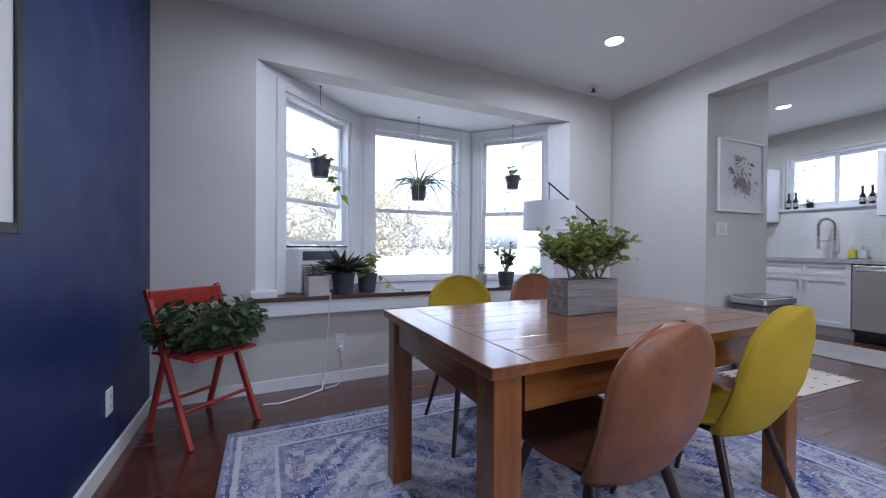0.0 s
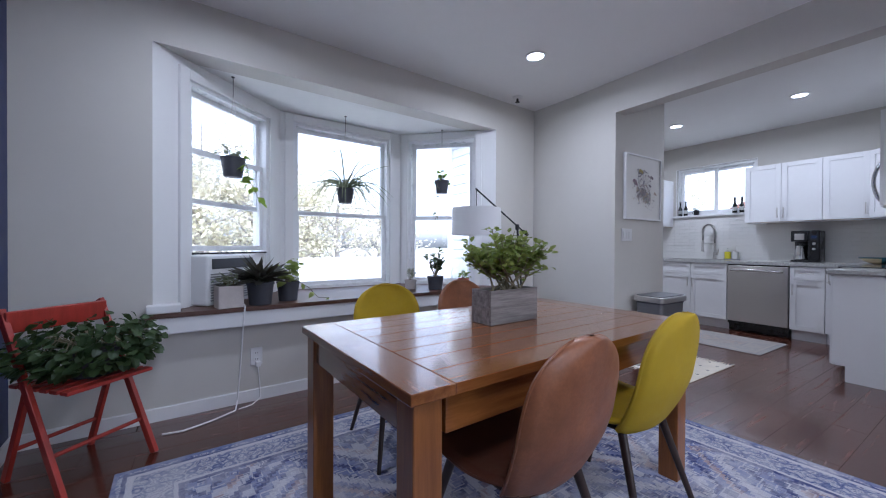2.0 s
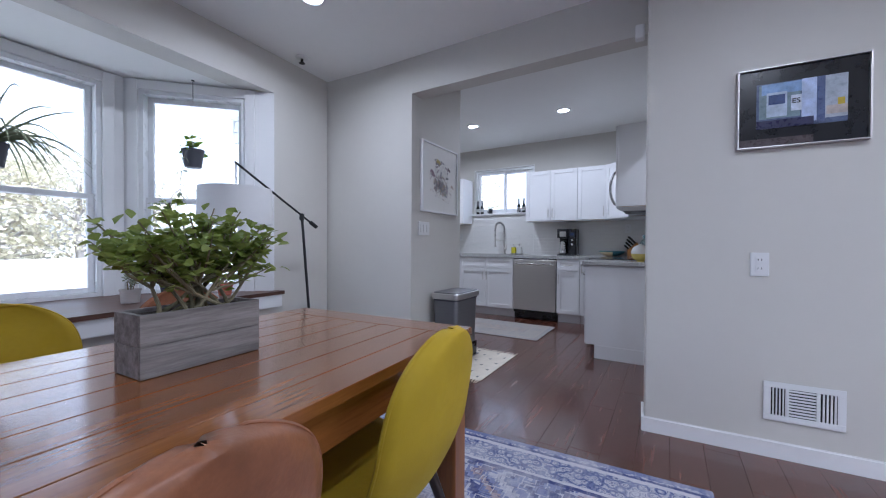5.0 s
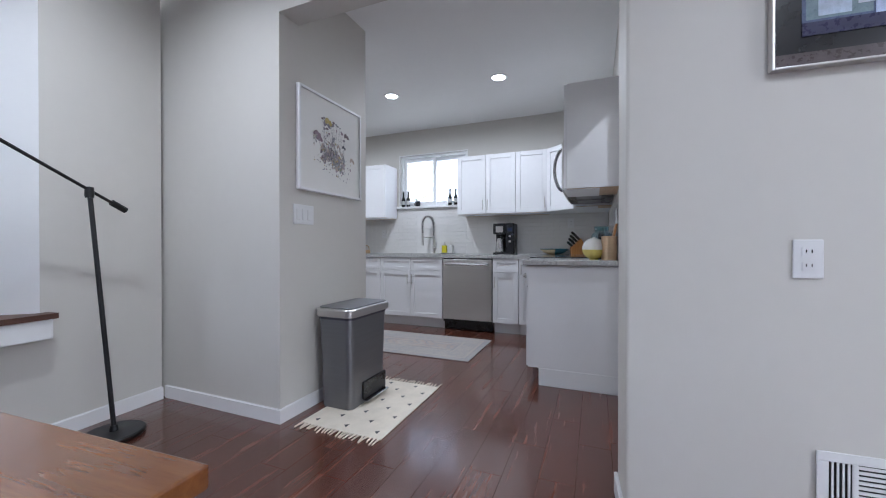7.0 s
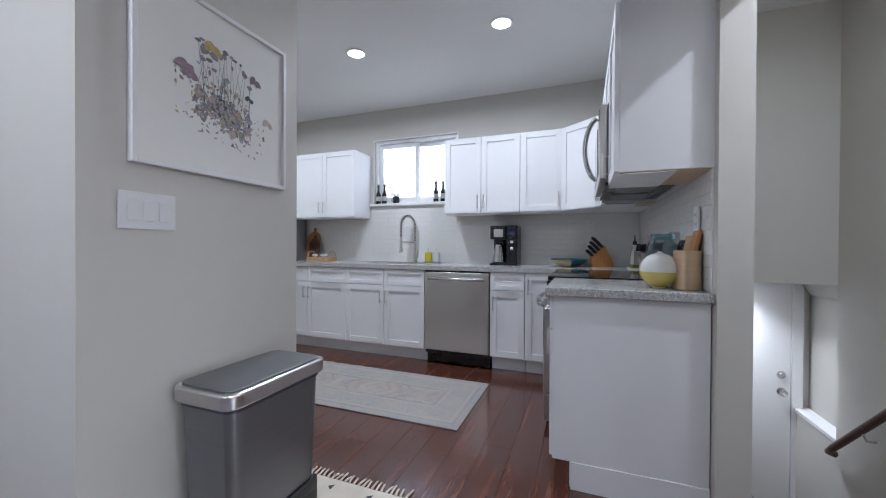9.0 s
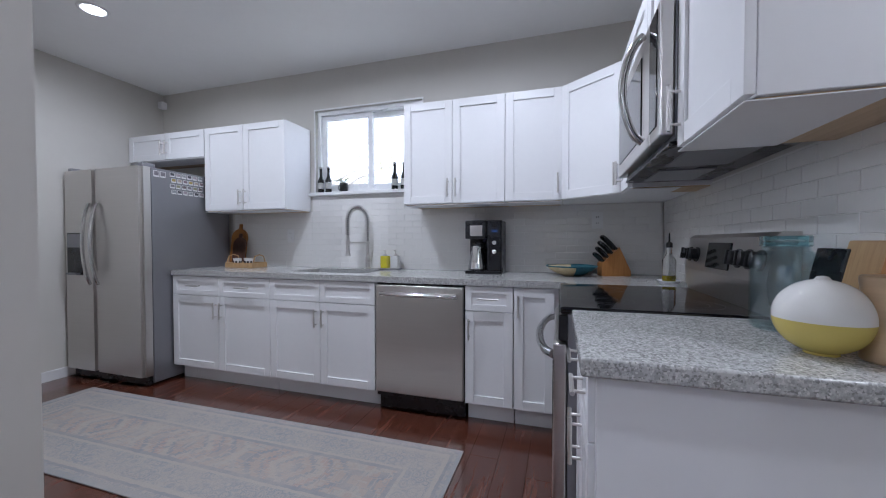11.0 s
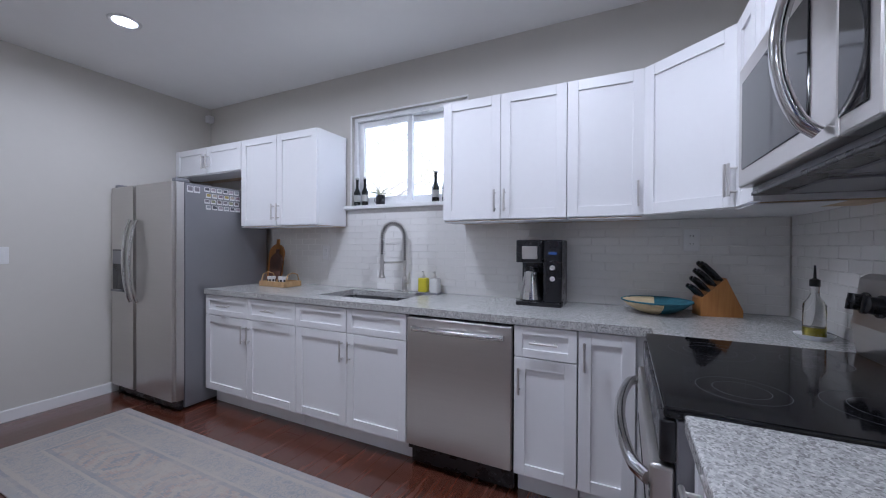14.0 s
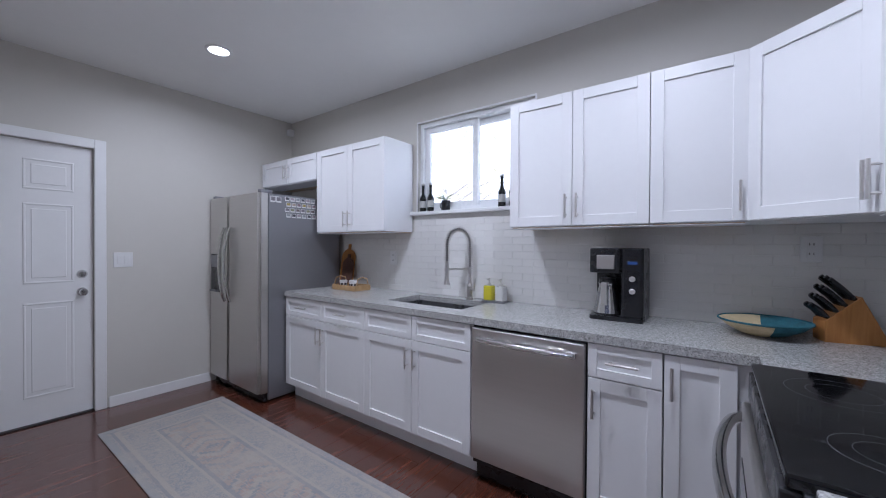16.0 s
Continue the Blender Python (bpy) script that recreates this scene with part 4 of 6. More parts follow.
def chair(name, fabric, seatfab, label, m):
    ch = thing(name, m, label, "chair", "chairs round the table")
    nu, nv = 12, 30
    for nm, v0, v1, mt in (("seat", 0.0, 0.5, seatfab), ("backrest", 0.5, 1.0, fabric)):
        bm = B()
        grid = []
        for j in range(nv + 1):
            v = v0 + (v1 - v0) * (j / nv if nm == "seat" else 1 - (1 - j / nv) ** 1.6)
            grid.append([shell_point(-1 + 2 * i / nu, v) for i in range(nu + 1)])
        tops, bots = [], []
        for j in range(nv + 1):
            rt, rb = [], []
            for i in range(nu + 1):
                p = grid[j][i]
                du = grid[j][min(i + 1, nu)] - grid[j][max(i - 1, 0)]
                dv = grid[min(j + 1, nv)][i] - grid[max(j - 1, 0)][i]
                dv.x = 0
                if nm == "backrest":
                    du.z = 0
                nrm = du.cross(dv)
                nrm = nrm.normalized() if nrm.length > 1e-9 else Vector((0, 1, 0))
                edge = 1 - abs(-1 + 2 * i / nu) ** 6
                th = 0.010 + 0.016 * edge
                rt.append(bm.verts.new(p + nrm * th * 0.5)), rb.append(bm.verts.new(p - nrm * th * 0.8))
            tops.append(rt), bots.append(rb)
        for j in range(nv):
            for i in range(nu):
                bm.faces.new((tops[j][i], tops[j][i + 1], tops[j + 1][i + 1], tops[j + 1][i]))
                bm.faces.new((bots[j][i + 1], bots[j][i], bots[j + 1][i], bots[j + 1][i + 1]))
            bm.faces.new((tops[j][0], tops[j + 1][0], bots[j + 1][0], bots[j][0]))
            bm.faces.new((tops[j + 1][nu], tops[j][nu], bots[j][nu], bots[j + 1][nu]))
        for i in range(nu):
            bm.faces.new((tops[0][i + 1], tops[0][i], bots[0][i], bots[0][i + 1]))
            bm.faces.new((tops[nv][i], tops[nv][i + 1], bots[nv][i + 1], bots[nv][i]))
        bmesh.ops.remove_doubles(bm, verts=bm.verts, dist=0.0005)
        p = part(nm, bm, mt, ch, smooth="all")
        seam = [shell_point(-1, v0 + (v1 - v0) * (j / 30 if nm == "seat" else 1 - (1 - j / 30) ** 1.6)) for j in range(31)]
        other = [Vector((-q.x, q.y, q.z)) for q in seam]
        line = seam[:-2] + other[:-2][::-1] if nm == "backrest" else other[::-1][0:0] + [*reversed(seam)] + other
        part("piping", sweep(B(), [q + Vector((0, -0.002, 0)) for q in line], 0.0042, 6), mt, p)
    for sx in (-1, 1):
        for a, b in (((0.14, 0.12, 0.43), (0.215, 0.235, 0.012)), ((0.14, -0.12, 0.43), (0.215, -0.25, 0.012))):
            part("leg", sweep(B(), [(sx * a[0], a[1], a[2]), (sx * b[0], b[1], b[2])], [0.017, 0.010], 12), DARKLEG, ch)
    bm = B()
    for sy in (-1, 1):
        sweep(bm, [(-0.14, sy * 0.12, 0.415), (0.14, sy * 0.12, 0.415)], 0.010, 8)
    for sx in (-1, 1):
        sweep(bm, [(sx * 0.14, -0.12, 0.415), (sx * 0.14, 0.12, 0.415)], 0.010, 8)
    part("seat_frame", bm, DARKLEG, ch)
    return ch


CH_TAN = chair("dining_chair", TAN, TANSEAT, "tan leather shell dining chair with dark legs", pose(1.06, 1.14, 0, 0, 0, 0))
CH_YEL = chair("dining_chair", YELLOW, YELLOW, "mustard yellow upholstered shell dining chair", pose(1.655, 1.15, 0, 0, 0, 0))
copy_thing(CH_YEL, DINING @ pose(1.20, 2.10, 0, 0, 0, 173))
copy_thing(CH_TAN, DINING @ pose(1.79, 2.07, 0, 0, 0, 180))

# rugs
RX0, RX1, RY0, RY1 = -0.05, 2.78, 0.18, 2.61
single("area_rug", rbox(B(), -(RX1 - RX0) / 2, (RX1 - RX0) / 2, -(RY1 - RY0) / 2, (RY1 - RY0) / 2, 0, 0.011, 0.004), RUG, "worn blue and cream oriental area rug", "rug", pose((RX0 + RX1) / 2, (RY0 + RY1) / 2, 0.001))
ROOM = WING
single("runner_rug", rbox(B(), -1.5, 1.5, -0.40, 0.40, 0, 0.007, 0.002), RUNNER, "faded pink and grey runner rug by the sink", "rug", pose(5.46, 3.1, 0.001, 0, 0, 90))


# ---- plants ----
ROOM = DINING
prnd = random.Random(11)


def leaf(bm, p, d, L, W, curl=0.3):
    d = Vector(d).normalized()
    side = d.cross(Vector((0, 0, 1)))
    side = side.normalized() if side.length > 1e-3 else Vector((1, 0, 0))
    side = (Matrix.Rotation(prnd.uniform(-0.7, 0.7), 3, d) @ side).normalized()
    up = side.cross(d)
    p = Vector(p)
    a = bm.verts.new(p)
    m1, l1, r1 = bm.verts.new(p + d * L * 0.35 + up * L * 0.04), bm.verts.new(p + d * L * 0.38 + side * W * 0.5 + up * L * 0.1), bm.verts.new(p + d * L * 0.38 - side * W * 0.5 + up * L * 0.1)
    m2, l2, r2 = bm.verts.new(p + d * L * 0.7 - up * L * curl * 0.25), bm.verts.new(p + d * L * 0.72 + side * W * 0.38 - up * L * curl * 0.15), bm.verts.new(p + d * L * 0.72 - side * W * 0.38 - up * L * curl * 0.15)
    t = bm.verts.new(p + d * L * 0.97 - up * L * curl * 0.6)
    for f in ((a, m1, l1), (a, r1, m1), (m1, m2, l2, l1), (m1, r1, r2, m2), (m2, t, l2), (m2, r2, t)):
        bm.faces.new(f)


def rdir(zlo=-0.4, zhi=1.0):
    a = prnd.uniform(0, 2 * math.pi)
    z = prnd.uniform(zlo, zhi)
    r = math.sqrt(max(0.05, 1 - z * z))
    return Vector((r * math.cos(a), r * math.sin(a), z))


def pot(parent, r0, r1, h, mat, n=28, wall=0.006):
    part("pot", lathe(B(), [(0, 0), (r0, 0), (r0 + 0.002, 0.004), (r1, h - 0.012), (r1 + 0.004, h - 0.012), (r1 + 0.004, h), (r1 - wall, h), (r1 - wall - 0.004, h - 0.02), (0, h - 0.02)], n), mat, parent)
    part("soil", lathe(B(), [(0, h - 0.014), (r1 - wall - 0.003, h - 0.018)], n), SOIL, parent)


def bush(parent, z0, rx, ry, rz, stems, leaves, L, W, mat, stem_r=0.006, down=-0.3, per=9):
    sb, lb = B(), B()
    for i in range(stems):
        d = rdir(0.25, 0.95)
        tip = Vector((d.x * rx * prnd.uniform(0.35, 1), d.y * ry * prnd.uniform(0.35, 1), z0 + rz * prnd.uniform(0.35, 1.0)))
        b0 = Vector((prnd.uniform(-0.25, 0.25) * rx, prnd.uniform(-0.25, 0.25) * ry, z0 - 0.02))
        mid = b0.lerp(tip, 0.5) + Vector((prnd.uniform(-0.02, 0.02), prnd.uniform(-0.02, 0.02), 0.02))
        sweep(sb, [b0, b0.lerp(mid, 0.5) + Vector((0, 0, 0.008)), mid, tip], [stem_r, stem_r * 0.8, stem_r * 0.6, stem_r * 0.35], 6)
        for k in range(leaves // stems):
            s = prnd.random() ** 0.6
            q = mid.lerp(tip, s) if prnd.random() < 0.8 else b0.lerp(mid, prnd.uniform(0.5, 1))
            q = q + rdir(-1, 1) * prnd.uniform(0, L * 1.2)
            leaf(lb, q, rdir(down, 0.8), L * prnd.uniform(0.6, 1.15), W * prnd.uniform(0.7, 1.1))
    tagged(part("stems", sb, STEM, parent), kind="stuff")
    tagged(part("leaves", lb, mat, parent, smooth=False), kind="stuff")


def vine(sb, lb, pts, L, W, step=0.05):
    sweep(sb, pts, 0.002, 5)
    pts = [Vector(p) for p in pts]
    for a, b in zip(pts, pts[1:]):
        for k in range(max(1, int((b - a).length / step))):
            q = a.lerp(b, prnd.random())
            leaf(lb, q, rdir(-0.9, 0.3), L * prnd.uniform(0.7, 1.2), W * prnd.uniform(0.8, 1.1))


# table planter
pl = thing("planter", pose(1.408, 1.52, TH + 0.001), "weathered grey wooden planter with a leafy jade bush", "plant")
bm = B()
hx, hy, hh = 0.148, 0.062, 0.148
for a in ((-hx, hx, -hy, -hy + 0.012), (-hx, hx, hy - 0.012, hy)):
    for k in range(2):
        part("side_board", rbox(B(), a[0], a[1], a[2], a[3], k * hh / 2 + 0.0005, (k + 1) * hh / 2 - 0.0005, 0.0015), BARNW, pl)
for x in (-hx, hx - 0.012):
    for k in range(2):
        part("end_board", rbox(B(), x + 0.0005, x + 0.0115, -hy + 0.0122, hy - 0.0122, k * hh / 2 + 0.0005, (k + 1) * hh / 2 - 0.0005, 0.0015), BARNW, pl)
part("soil", box(B(), -hx + 0.013, hx - 0.013, -hy + 0.013, hy - 0.013, 0.005, hh - 0.012), SOIL, pl, smooth=False)
sb, lb = B(), B()
for i in range(15):
    a = 2.4 * i + prnd.uniform(-0.3, 0.3)
    reach = math.sqrt((i + 0.5) / 15)
    b0 = Vector((prnd.uniform(-0.10, 0.10), prnd.uniform(-0.03, 0.03), hh - 0.02))
    top = Vector((math.cos(a) * 0.205 * reach, math.sin(a) * 0.145 * reach, hh + 0.235 - 0.11 * reach ** 2 + prnd.uniform(-0.02, 0.025)))
    fork = b0.lerp(top, 0.42) + Vector((prnd.uniform(-0.02, 0.02), prnd.uniform(-0.02, 0.02), -0.015))
    sweep(sb, [b0, b0.lerp(fork, 0.5) + Vector((0.006, 0, -0.006)), fork], [0.0065, 0.005, 0.004], 7)
    for j in range(5):
        tip = top + Vector((prnd.uniform(-0.075, 0.075), prnd.uniform(-0.06, 0.06), prnd.uniform(-0.06, 0.045)))
        mid = fork.lerp(tip, 0.5) + Vector((prnd.uniform(-0.012, 0.012), prnd.uniform(-0.012, 0.012), -0.008))
        sweep(sb, [fork, mid, tip], [0.0036, 0.0028, 0.0016], 6)
        for k in range(20):
            s = 0.25 + 0.75 * prnd.random() ** 0.6
            q = fork.lerp(tip, s) + rdir(-1, 1) * prnd.uniform(0.002, 0.028)
            leaf(lb, q, rdir(-0.3, 0.9), 0.035 * prnd.uniform(0.6, 1.15), 0.027 * prnd.uniform(0.7, 1.1))
JSTEM = surf("pale_jade_bark", (0.22, 0.19, 0.11), 0.7, var=0.2, scale=20, bump=0.2, bscale=60)
tagged(part("stems", sb, JSTEM, pl), kind="stuff")
tagged(part("leaves", lb, LEAF, pl, smooth=False), kind="stuff")

# red folding chair and its plant
rc = thing("folding_chair", pose(-0.19, 2.80, 0, 0, 0, 40), "red painted slatted wooden folding chair", "chair")
for s in (-1, 1):
    x = s * 0.195
    bm = B()
    o = rbox(B(), x - 0.011, x + 0.011, -0.018, 0.018, 0, 0.88, 0.003)
    bmesh.ops.transform(o, matrix=pose(0, -0.21, 0, -26), verts=o.verts)
    merge(bm, o)
    part("back_post", bm, REDW, rc)
    x = s * 0.168
    o = rbox(B(), x - 0.010, x + 0.010, -0.016, 0.016, 0, 0.465, 0.003)
    bmesh.ops.transform(o, matrix=pose(0, 0.205, 0, 19), verts=o.verts)
    part("leg", o, REDW, rc)
for k in range(6):
    y0 = -0.215 + k * 0.064
    part("seat_slat", rbox(B(), -0.182, 0.182, y0, y0 + 0.048, 0.438, 0.454, 0.003), REDW, rc)
part("back_slat", rbox(B(), -0.2, 0.2, 0.130, 0.148, 0.685, 0.785, 0.006), REDW, rc)
for x, y, z in ((0.19, -0.125, 0.17), (0.165, 0.155, 0.15)):
    part("stretcher", sweep(B(), [(-x, y, z), (x, y, z)], 0.010, 10), REDW, rc)
pp = thing("potted_pothos", pose(-0.15, 2.78, 0.456), "large leafy pothos in a grey pot on the red chair", "plant")
pot(pp, 0.085, 0.11, 0.13, GREYP)
sb, lb = B(), B()
for i in range(720):
    d = rdir(-0.45, 0.85)
    q = Vector((d.x * 0.27, d.y * 0.19, 0.13 + d.z * 0.17)) * prnd.uniform(0.55, 1.05)
    q = Matrix.Rotation(radians(25), 3, "Z") @ q
    q.z = max(q.z, 0.02)
    leaf(lb, q, (d.x, d.y, prnd.uniform(-0.7, 0.3)), prnd.uniform(0.035, 0.07), prnd.uniform(0.03, 0.05))
for i in range(30):
    d = rdir(-0.1, 0.7)
    sweep(sb, [(0, 0, 0.11), (d.x * 0.15, d.y * 0.1, 0.2), (d.x * 0.22, d.y * 0.15, 0.12 + 0.1 * d.z)], 0.003, 5)
part("stems", sb, STEM, pp)
part("leaves", lb, LEAFD, pp, smooth=False)

# plants on the sill
zs = SEAT + 0.001
p = thing("square_pot_plant", pose(0.475, 3.175, zs, 0, 0, 8) @ Matrix.Scale(1.12, 4), "small succulent in a whitewashed square pot", "plant")
bm = rbox_v(B(), -0.068, 0.068, -0.06, 0.06, 0, 0.13, 0.006, 2, 0.003)
part("pot", bm, POTW, p)
part("soil", box(B(), -0.058, 0.058, -0.05, 0.05, 0.1302, 0.132), SOIL, p, smooth=False)
bush(p, 0.13, 0.07, 0.06, 0.06, 8, 60, 0.045, 0.025, LEAFP, 0.003)
p = thing("agave_plant", pose(0.672, 3.195, zs) @ Matrix.Scale(1.2, 4), "spiky dark succulent in a charcoal glazed pot", "plant")
pot(p, 0.058, 0.072, 0.13, GREYP)
lb = B()
for i in range(70):
    a, e = prnd.uniform(0, 6.28), prnd.uniform(0.1, 1.2)
    leaf(lb, (0.01 * math.cos(a), 0.01 * math.sin(a), 0.125), (math.cos(a) * math.cos(e), math.sin(a) * math.cos(e), math.sin(e)), prnd.uniform(0.12, 0.20), 0.034, 0.15)
part("leaves", lb, LEAFS, p, smooth=False)
p = thing("trailing_plant", pose(0.88, 3.29, zs) @ Matrix.Scale(1.15, 4), "trailing green plant in a dark pot", "plant")
pot(p, 0.055, 0.068, 0.125, GREYP)
bush(p, 0.12, 0.08, 0.07, 0.10, 9, 60, 0.075, 0.05, LEAF, 0.003)
sb, lb = B(), B()
vine(sb, lb, [(0.05, -0.02, 0.13), (0.12, -0.06, 0.08), (0.17, -0.09, 0.015), (0.24, -0.10, 0.01)], 0.06, 0.035)
part("vine", sb, STEM, p), part("vine_leaves", lb, LEAF, p, smooth=False)
p = thing("glass_pot_plant", pose(2.04, 3.42, zs), "thin sprigs in a pale grey pot", "plant")
pot(p, 0.048, 0.055, 0.09, POTW)
bush(p, 0.09, 0.07, 0.06, 0.12, 9, 60, 0.03, 0.02, LEAFP, 0.002)
p = thing("tall_pot_plant", pose(2.215, 3.25, zs), "upright dark leaved plant in a grey pot", "plant")
pot(p, 0.062, 0.078, 0.13, GREYP)
sb, lb = B(), B()
for i in range(11):
    d = rdir(0.75, 0.98)
    tip = Vector((d.x * 0.17, d.y * 0.14, 0.13 + prnd.uniform(0.14, 0.30)))
    sweep(sb, [(0, 0, 0.11), tip * 0.6 + Vector((0, 0, 0.06)), tip], [0.006, 0.004, 0.002], 6)
    for k in range(13):
        q = Vector((0, 0, 0.12)).lerp(tip, 0.35 + 0.65 * k / 12)
        leaf(lb, q, (prnd.uniform(-1, 1), prnd.uniform(-1, 1), 0.5), 0.055, 0.026)
part("stems", sb, STEM, p), part("leaves", lb, LEAFD, p, smooth=False)
p = thing("terracotta_pot_plant", pose(2.57, 3.26, zs), "lime green plant in a small terracotta pot", "plant")
pot(p, 0.04, 0.055, 0.09, TERRA)
bush(p, 0.09, 0.06, 0.06, 0.07, 7, 36, 0.05, 0.035, LEAFY, 0.003)


def hanging(name, x, y, z, hook, label, r0=0.06, r1=0.08, h=0.14):
    p = thing(name, pose(x, y, z), label, "hanging plant", "hanging plants in the bay")
    pot(p, r0, r1, h, GREYP)
    top = hook - z
    bm = sweep(B(), [(0, 0, top - 0.15), (0, 0, top)], 0.0025, 6)
    lathe(bm, [(0, top), (0.012, top - 0.004), (0.012, top)], 10)
    part("hook_rod", bm, BLACKM, p)
    bm = B()
    for k in range(3):
        a = 2.1 * k
        sweep(bm, [(r1 * math.cos(a), r1 * math.sin(a), h), (0, 0, top - 0.14)], 0.0012, 4)
    part("wires", bm, NICKEL, p)
    return p


p = hanging("hanging_plant", 0.53, 3.45, 1.59, 2.328, "dark hanging pot with a trailing lime vine")
bush(p, 0.14, 0.08, 0.07, 0.05, 7, 26, 0.055, 0.04, LEAFP, 0.003)
sb, lb = B(), B()
vine(sb, lb, [(0.06, -0.03, 0.14), (0.085, -0.05, 0.08), (0.10, -0.05, -0.02), (0.15, -0.06, -0.12), (0.17, -0.06, -0.19)], 0.075, 0.055, 0.02)
part("vine", sb, STEM, p), part("vine_leaves", lb, LEAFY, p, smooth=False)
p = hanging("hanging_spider_plant", 1.51, 3.76, 1.495, 2.328, "dark hanging pot with an arching spider plant")
lb = B()
for i in range(46):
    a, R, H2 = prnd.uniform(0, 6.28), prnd.uniform(0.26, 0.5), prnd.uniform(0.10, 0.20)
    if i < 3:
        R, H2 = 0.14, 0.32
    prev = None
    drop = prnd.uniform(0.08, 0.34) if i > 5 else -0.1
    sd = Vector((-math.sin(a), math.cos(a), 0))
    for k in range(9):
        s = k / 8
        c = Vector((math.cos(a) * R * s, math.sin(a) * R * s, 0.13 + H2 * math.sin(math.pi * min(1, s * 0.75)) - drop * s * s))
        w = 0.0078 * (1 - s) ** 0.5 + 0.0008
        cur = (lb.verts.new(c + sd * w), lb.verts.new(c + Vector((0, 0, -w * 1.3))), lb.verts.new(c - sd * w))
        if prev:
            lb.faces.new((prev[0], prev[1], cur[1], cur[0])), lb.faces.new((prev[1], prev[2], cur[2], cur[1]))
        prev = cur
part("leaves", lb, LEAFP, p, smooth=False)
p = hanging("hanging_plant", 2.50, 3.55, 1.65, 2.328, "dark hanging pot with a small green trailing plant", 0.055, 0.075, 0.14)
bush(p, 0.14, 0.06, 0.06, 0.06, 6, 24, 0.06, 0.05, LEAFY, 0.003)
sb, lb = B(), B()
vine(sb, lb, [(-0.06, -0.02, 0.14), (-0.09, -0.03, 0.0), (-0.11, -0.03, -0.15), (-0.10, -0.03, -0.22), (-0.06, -0.03, -0.30)], 0.045, 0.03, 0.035)
part("vine", sb, STEM, p), part("vine_leaves", lb, LEAFP, p, smooth=False)

# air conditioner in the west window
ac = thing("air_conditioner", m1 @ pose(0.265, 0, SEAT + 0.002), "white window air conditioner with a grey grille", "air conditioner")
part("body", rbox(B(), 0.0, 0.46, -0.13, 0.20, 0, 0.345, 0.012, 3), WHITEP, ac)
bm = B()
for k in range(11):
    rbox(bm, 0.03, 0.43, -0.136, -0.13, 0.03 + k * 0.018, 0.038 + k * 0.018, 0.001)
part("grille", bm, STEELH, ac)
part("control_panel", rbox(B(), 0.04, 0.42, -0.137, -0.13, 0.25, 0.32, 0.002), GREYP, ac)
part("side_panel", rbox(B(), 0.465, 0.742, 0.02, 0.06, 0, 0.345, 0.003), WHITEP, ac)
part("sash_seal", box(B(), 0.005, 0.742, -0.002, 0.03, 0.348, 0.362), BLACKP, ac, smooth=False)
bm = sweep(B(), [(0.56, 3.27, SEAT + 0.02), (0.56, 3.08, SEAT + 0.015), (0.55, 3.06, SEAT - 0.06), (0.54, 3.11, 0.35), (0.52, 3.12, 0.05), (0.50, 3.05, 0.012), (0.36, 2.98, 0.008), (0.22, 2.93, 0.008), (0.12, 2.95, 0.008)], 0.005, 8)
sweep(bm, [(0.52, 3.06, 0.012), (0.60, 3.08, 0.014), (0.66, 3.13, 0.03), (0.66, 3.16, 0.14), (0.65, 3.165, 0.25)], 0.004, 8)
rbox(bm, 0.635, 0.665, 3.135, 3.175, 0.245, 0.28, 0.004)
single("power_cord", bm, WHITEP, "white power cord trailing to the wall outlet", "cord")


def outlet(m, label="white double wall outlet", group="wall outlets"):
    o = thing("wall_outlet", m, label, "outlet", group)
    part("plate", rbox(B(), -0.038, 0.038, -0.007, 0, -0.06, 0.06, 0.003), WHITEP, o)
    for z in (-0.022, 0.022):
        s = part("socket", rbox_v(B(), -0.017, 0.017, -0.010, -0.006, z - 0.014, z + 0.014, 0.001, 1), WHITEP, o)
        bm = B()
        for x in (-0.007, 0.007):
            box(bm, x - 0.0012, x + 0.0012, -0.0106, -0.0098, z - 0.003, z + 0.007)
        part("slots", bm, BLACKP, s, smooth=False)
    return o


def switch(m, n, label):
    o = thing("light_switch", m, label, "switch")
    w = 0.024 * n + 0.014
    part("plate", rbox(B(), -w, w, -0.007, 0, -0.06, 0.06, 0.003), WHITEP, o)
    for k in range(n):
        x = (k - (n - 1) / 2) * 0.046
        part("rocker", rbox(B(), x - 0.016, x + 0.016, -0.011, -0.006, -0.034, 0.034, 0.002), WHITEP, o)


outlet(pose(0.645, YB - 0.001, 0.31))
outlet(pose(XB + 0.001, 2.505, 0.31, 0, 0, 90), "white wall outlet on the navy wall")
outlet(pose(EX - 0.001, -0.073, 0.97, 0, 0, -90), "white wall outlet under the picture")
ROOM = WING
switch(pose(3.772, SYW - 0.001, 1.206), 3, "white triple rocker switch under the art")
switch(pose(5.318, 5.119, 1.18), 2, "white double rocker switch beside the door")

